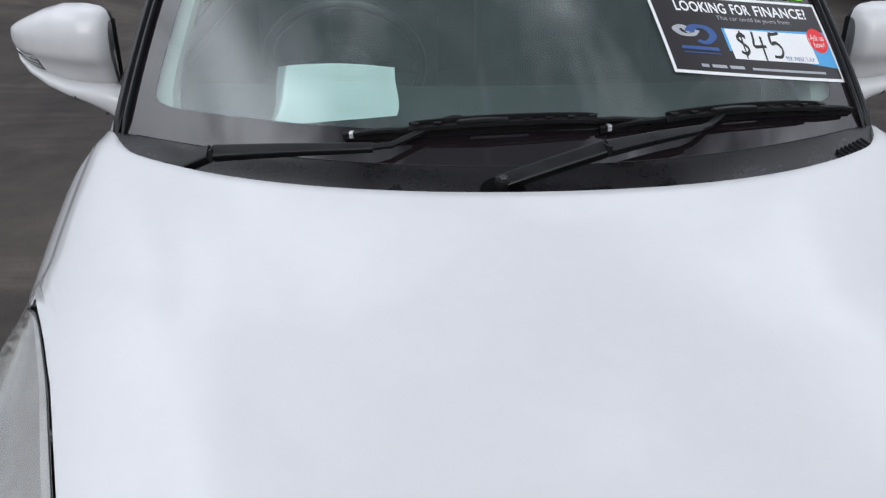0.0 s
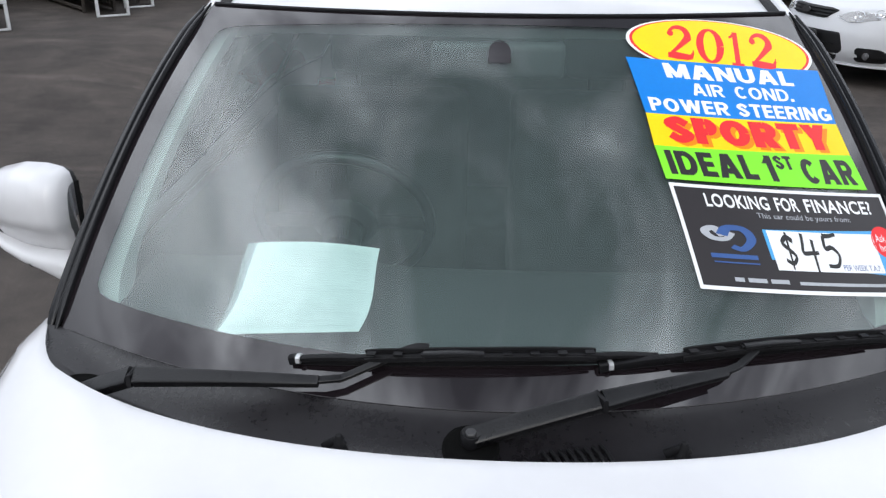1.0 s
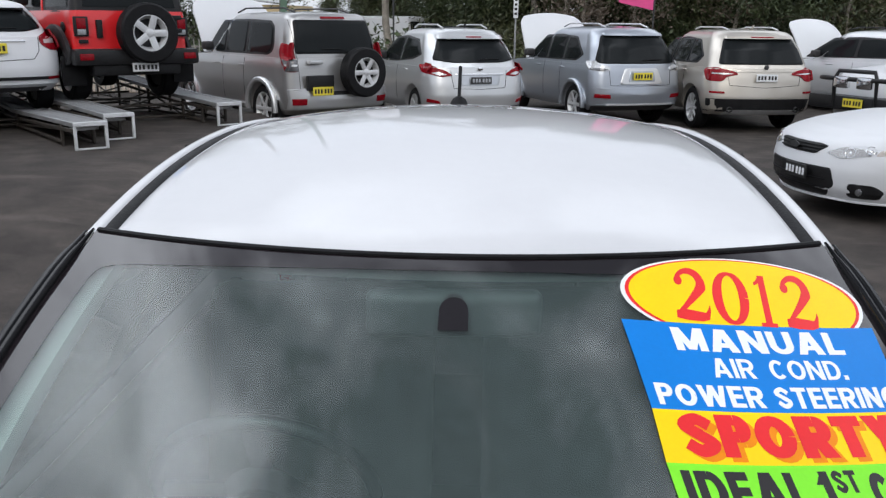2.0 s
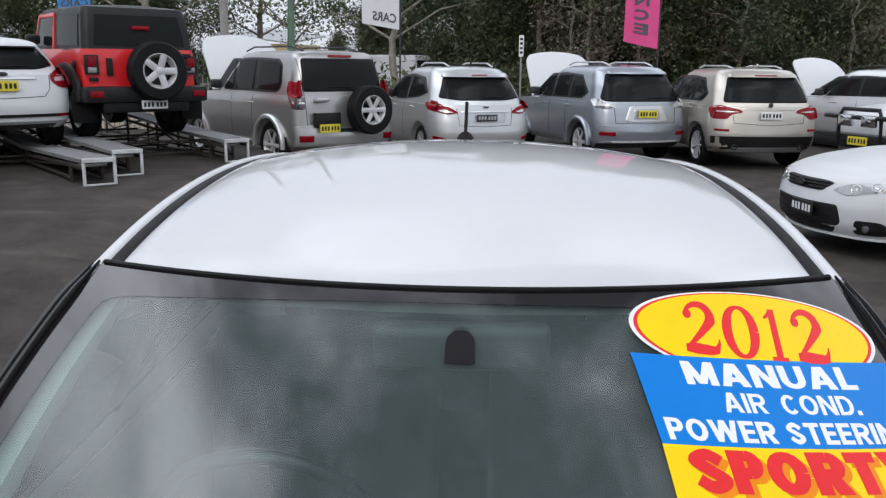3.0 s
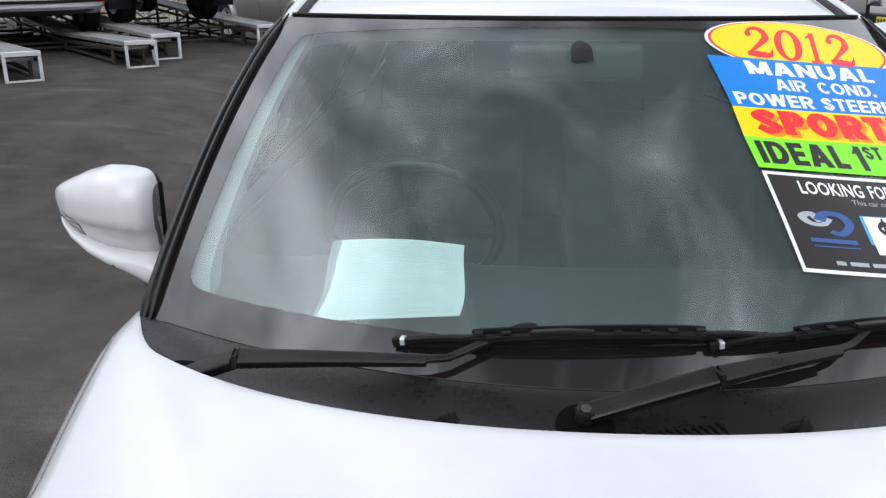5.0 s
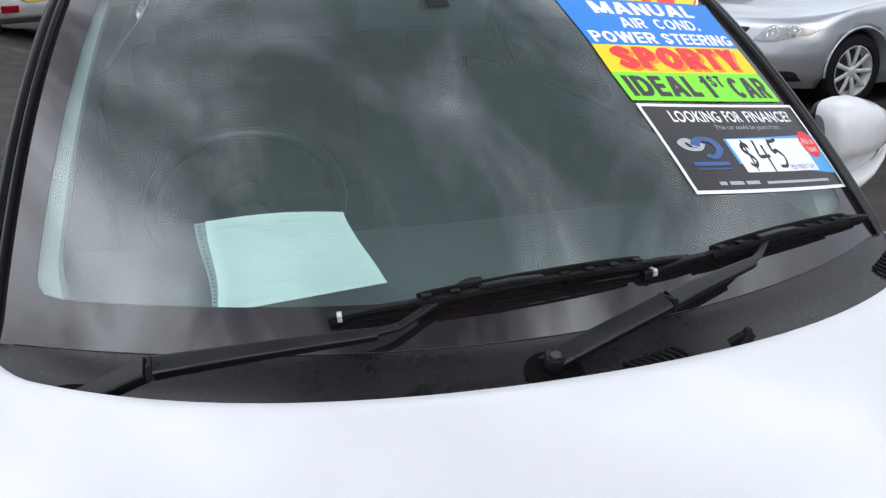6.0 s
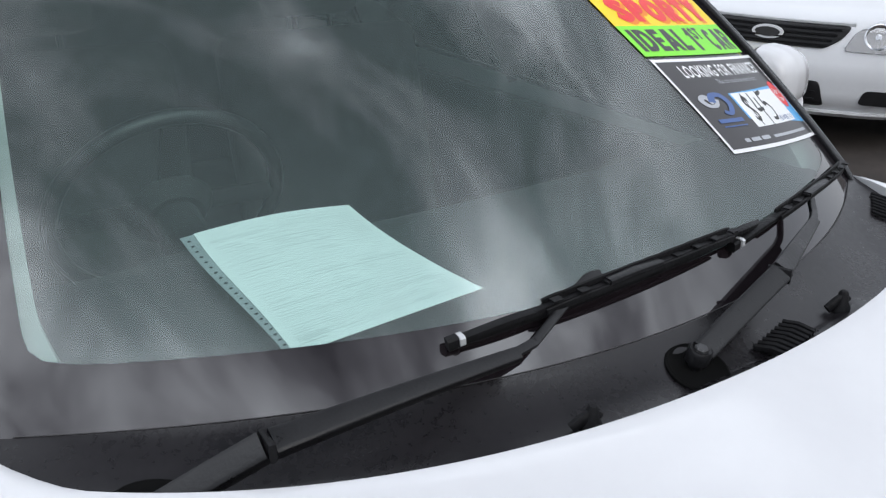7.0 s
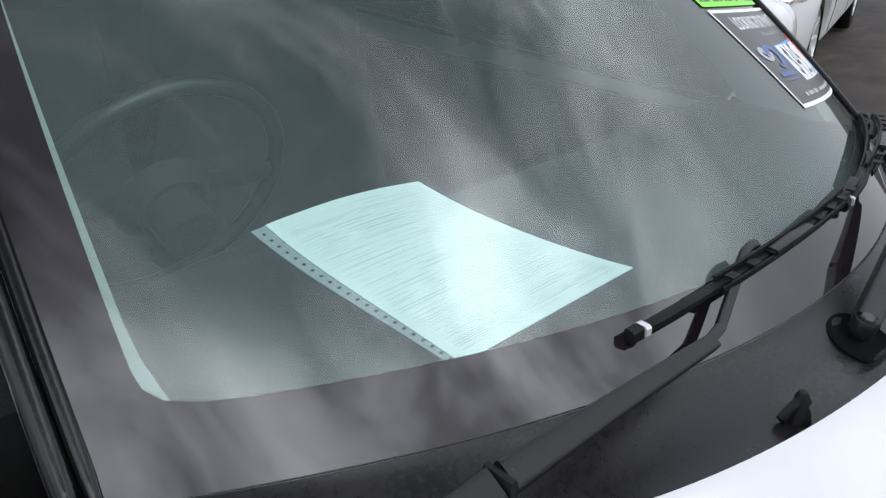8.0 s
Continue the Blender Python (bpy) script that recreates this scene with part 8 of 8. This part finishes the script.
def flag(name, label, x, y, z0, z1, width, cloth, text, turn):
    """A feather flag on a bent pole, its letters reversed as seen from behind."""
    f = thing(name, label, "flag", pose(x, y, 0, 0, 0, turn), "sales flags")
    part("pole", sweep([(0, 0, 0), (0, 0, z0), (0, 0, z1 - 0.5), (-0.06, 0, z1 - 0.1), (-0.25, 0, z1 + 0.1), (-width * 0.8, 0, z1 + 0.12)], 0.018, 0.018, 8, up=(0, 1, 0)), M["dark_metal"], f)
    part("ground_spike", lathe([(0.0, 0.12), (0.03, 0.12), (0.05, 0.03), (0.25, 0.025)], 16, "z"), M["dark_metal"], f)

    def cl(u, v, off=0.0):
        xx = -0.02 - u * width
        z = lerp(z0 + 0.16 * u * (1 - v), z1, v)
        return Vector((xx, 0.05 * math.sin(3.2 * u + 2.2 * v) * u + off, z))
    part("cloth", thicken(grid(lambda u, v: cl(u, v), 10, 30), 0.004), cloth, f)
    n = len(text)
    for i, ch in enumerate(text):
        v0 = 0.085 + (n - 1 - i) * 0.102
        v1 = v0 + 0.076
        b = letters(ch, 0.03)
        part("letter", mapped(b, lambda a, c: cl(lerp(0.30, 0.72, a), lerp(v0, v1, c), -0.012)), M["flag_ink"], f)
    return f


# pink flag: seen from behind, so that its letters run backwards
flag("sales_flag", "pink upright sales flag with dark backward letters", 3.98, 18.6, 2.08, 5.2, 0.78, M["flag_pink"], "FINANCE", 4)
wf = thing("sales_flag", "white sales flag reading cars backwards", "flag", pose(-1.90, 18.9, 0, 0, 0, 0), "sales flags")
part("pole", sweep([(0, 0, 0), (0, 0, 2.5), (0, 0, 5.0)], 0.022, 0.022, 8, up=(0, 1, 0)), M["dark_metal"], wf)


def wcl(u, v, off=0.0):
    return Vector((-0.02 - u * 0.86, 0.06 * math.sin(4 * u) * u + off, lerp(2.46 + 0.14 * u, 4.6, v)))


part("cloth", thicken(grid(wcl, 12, 20), 0.004), M["flag_white"], wf)
part("lettering", mapped(letters("CARS", 0.03), lambda a, c: wcl(lerp(0.08, 0.72, a), lerp(0.06, 0.16, c), -0.012)), M["flag_ink"], wf)
part("printed_ring", sweep([wcl(0.45 + 0.25 * math.cos(a), 0.42 + 0.10 * math.sin(a), -0.012) for a in [i * 0.33 for i in range(20)]], 0.03, 0.004, 6, up=(0, 1, 0)), M["flag_ink"], wf)
bf = thing("sales_flag", "blue sales flag reading cars backwards", "flag", pose(-8.55, 17.6, 0, 0, 0, 0), "sales flags")
part("pole", sweep([(0, 0, 0), (0, 0, 3.2), (0, 0, 5.4)], 0.022, 0.022, 8, up=(0, 1, 0)), M["dark_metal"], bf)
bcl = lambda u, v, off=0.0: Vector((-0.02 - u * 0.72, 0.05 * math.sin(4 * u) * u + off, lerp(2.82, 4.8, v)))
part("cloth", thicken(grid(bcl, 12, 20), 0.004), M["flag_blue"], bf)
part("lettering", mapped(letters("CARS", 0.03), lambda a, c: bcl(lerp(0.08, 0.92, a), lerp(0.01, 0.10, c), -0.012)), M["flag_ink"], bf)

# small upright sign on a post
sg = thing("sign_post", "narrow white sign on a grey post", "sign", pose(0.90, 18.7, 0))
part("post", sweep([(0, 0, 0), (0, 0, 2.3)], 0.022, 0.022, 8, up=(0, 1, 0)), M["steel"], sg)
part("sign_board", box(-0.055, 0.055, -0.035, -0.02, 1.88, 2.36, 0.006, 1), M["white_plate"], sg)
for i in range(4):
    part("mark_bar", box(-0.03, 0.03, -0.038, -0.036, 1.95 + i * 0.10, 2.0 + i * 0.10), M["ink"], sg)

# poles
for x, y, r, mat, lab in ((-5.35, 23.0, 0.10, M["pole_green"], "tall green pole behind the yard"), (-7.4, 23.5, 0.13, M["pole_grey"], "tall grey power pole behind the yard"), (-10.6, 20.5, 0.13, M["pole_grey"], "tall grey power pole behind the yard")):
    b = part("pole", lathe([(0, r * 1.1), (0.2, r), (9.0, r * 0.7), (9.02, 0.01)], 18, "z"), mat)
    b.location = (x, y, 0)
    tagged(b, lab, "pole", "poles behind the yard")

# white van behind the row
shv = suv_shape(4.9, 1.75, 1.98, 1.15, 4.1, 0.10, 0.95, 3.6, 0.10, 0.12, 0.05)
van = car("van", "white van parked far behind the row of cars", pose(-2.2, 34.2, 0, 0, 0, 66), shv, M["white_far"], (0.9, 3.6), 0.34, [("front",)], 5)
glaze(van, shv, [(2.6, 1.25), (3.9, 1.22), (3.6, 1.62), (2.6, 1.64)], [[(2.66, 1.28), (3.8, 1.25), (3.55, 1.60), (2.66, 1.61)]], [(-0.62, 1.25), (0.62, 1.25), (0.58, 1.78), (-0.58, 1.78)])
for s in SIDES:
    part("tail_lamp", skin(tail_of(shv), both([(0.70, 0.75), (0.84, 0.75), (0.83, 1.10), (0.72, 1.10)], s), 0.014), M["lamp_red"], van)

# far building with a gable roof
hs = thing("building", "far cream building with a low grey metal roof", "building", pose(-13.6, 62, 0, 0, 0, -12))
part("wall", box(-4.0, 0.6, -3, 3, 0, 2.86), M["wall_cream"], hs)
bm = bmesh.new()
vs = [bm.verts.new(p) for p in ((-4.4, -3.3, 3.45), (0.9, -3.3, 2.85), (0.9, 3.3, 3.5), (-4.4, 3.3, 4.1), (-4.4, -3.3, 3.57), (0.9, -3.3, 2.97), (0.9, 3.3, 3.62), (-4.4, 3.3, 4.22))]
for q in ((0, 3, 2, 1), (4, 5, 6, 7), (0, 1, 5, 4), (1, 2, 6, 5), (2, 3, 7, 6), (3, 0, 4, 7)):
    bm.faces.new([vs[i] for i in q])
part("roof", bm, M["roof_grey"], hs, smooth=False)
for x in (-2.9, -0.9):
    part("window", box(x - 0.5, x + 0.5, -3.02, -2.96, 1.2, 2.3), M["side_glass"], hs)

# metal picket fence behind the ramps and low cream wall
fn = thing("fence", "rusty grey metal picket fence behind the ramps", "fence", pose(0, 0, 0), kind="structure")
FX0, FX1, FY = -20.0, -3.2, 19.4
for z in (0.25, 1.15):
    part("rail", box(FX0, FX1, FY - 0.02, FY + 0.02, z - 0.02, z + 0.02), M["fence"], fn)
me = finish(box(-0.011, 0.011, -0.011, 0.011, 0.05, 1.32, 0.003, 1), "picket", M["fence"], False)
k = 0
x = FX0
while x < FX1:
    if k % 18 == 0:
        pb = part("post", box(-0.03, 0.03, -0.03, 0.03, 0, 1.4, 0.004, 1), M["fence"], fn)
        pb.location = (x, FY, 0)
    else:
        pb = part("picket", me, None, fn)
        pb.location = (x, FY - 0.02, 0)
    x += 0.125
    k += 1
verge = part("verge", slab(lambda u, v: Vector((lerp(-60, 60, u), lerp(19.8, 60, v), 0.05 + 0.03 * math.sin(u * 40 + v * 9))), 60, 20, (0, 0, -0.3)), M["earth"])
tagged(verge, "bare brown earth under the trees", "ground", kind="structure")
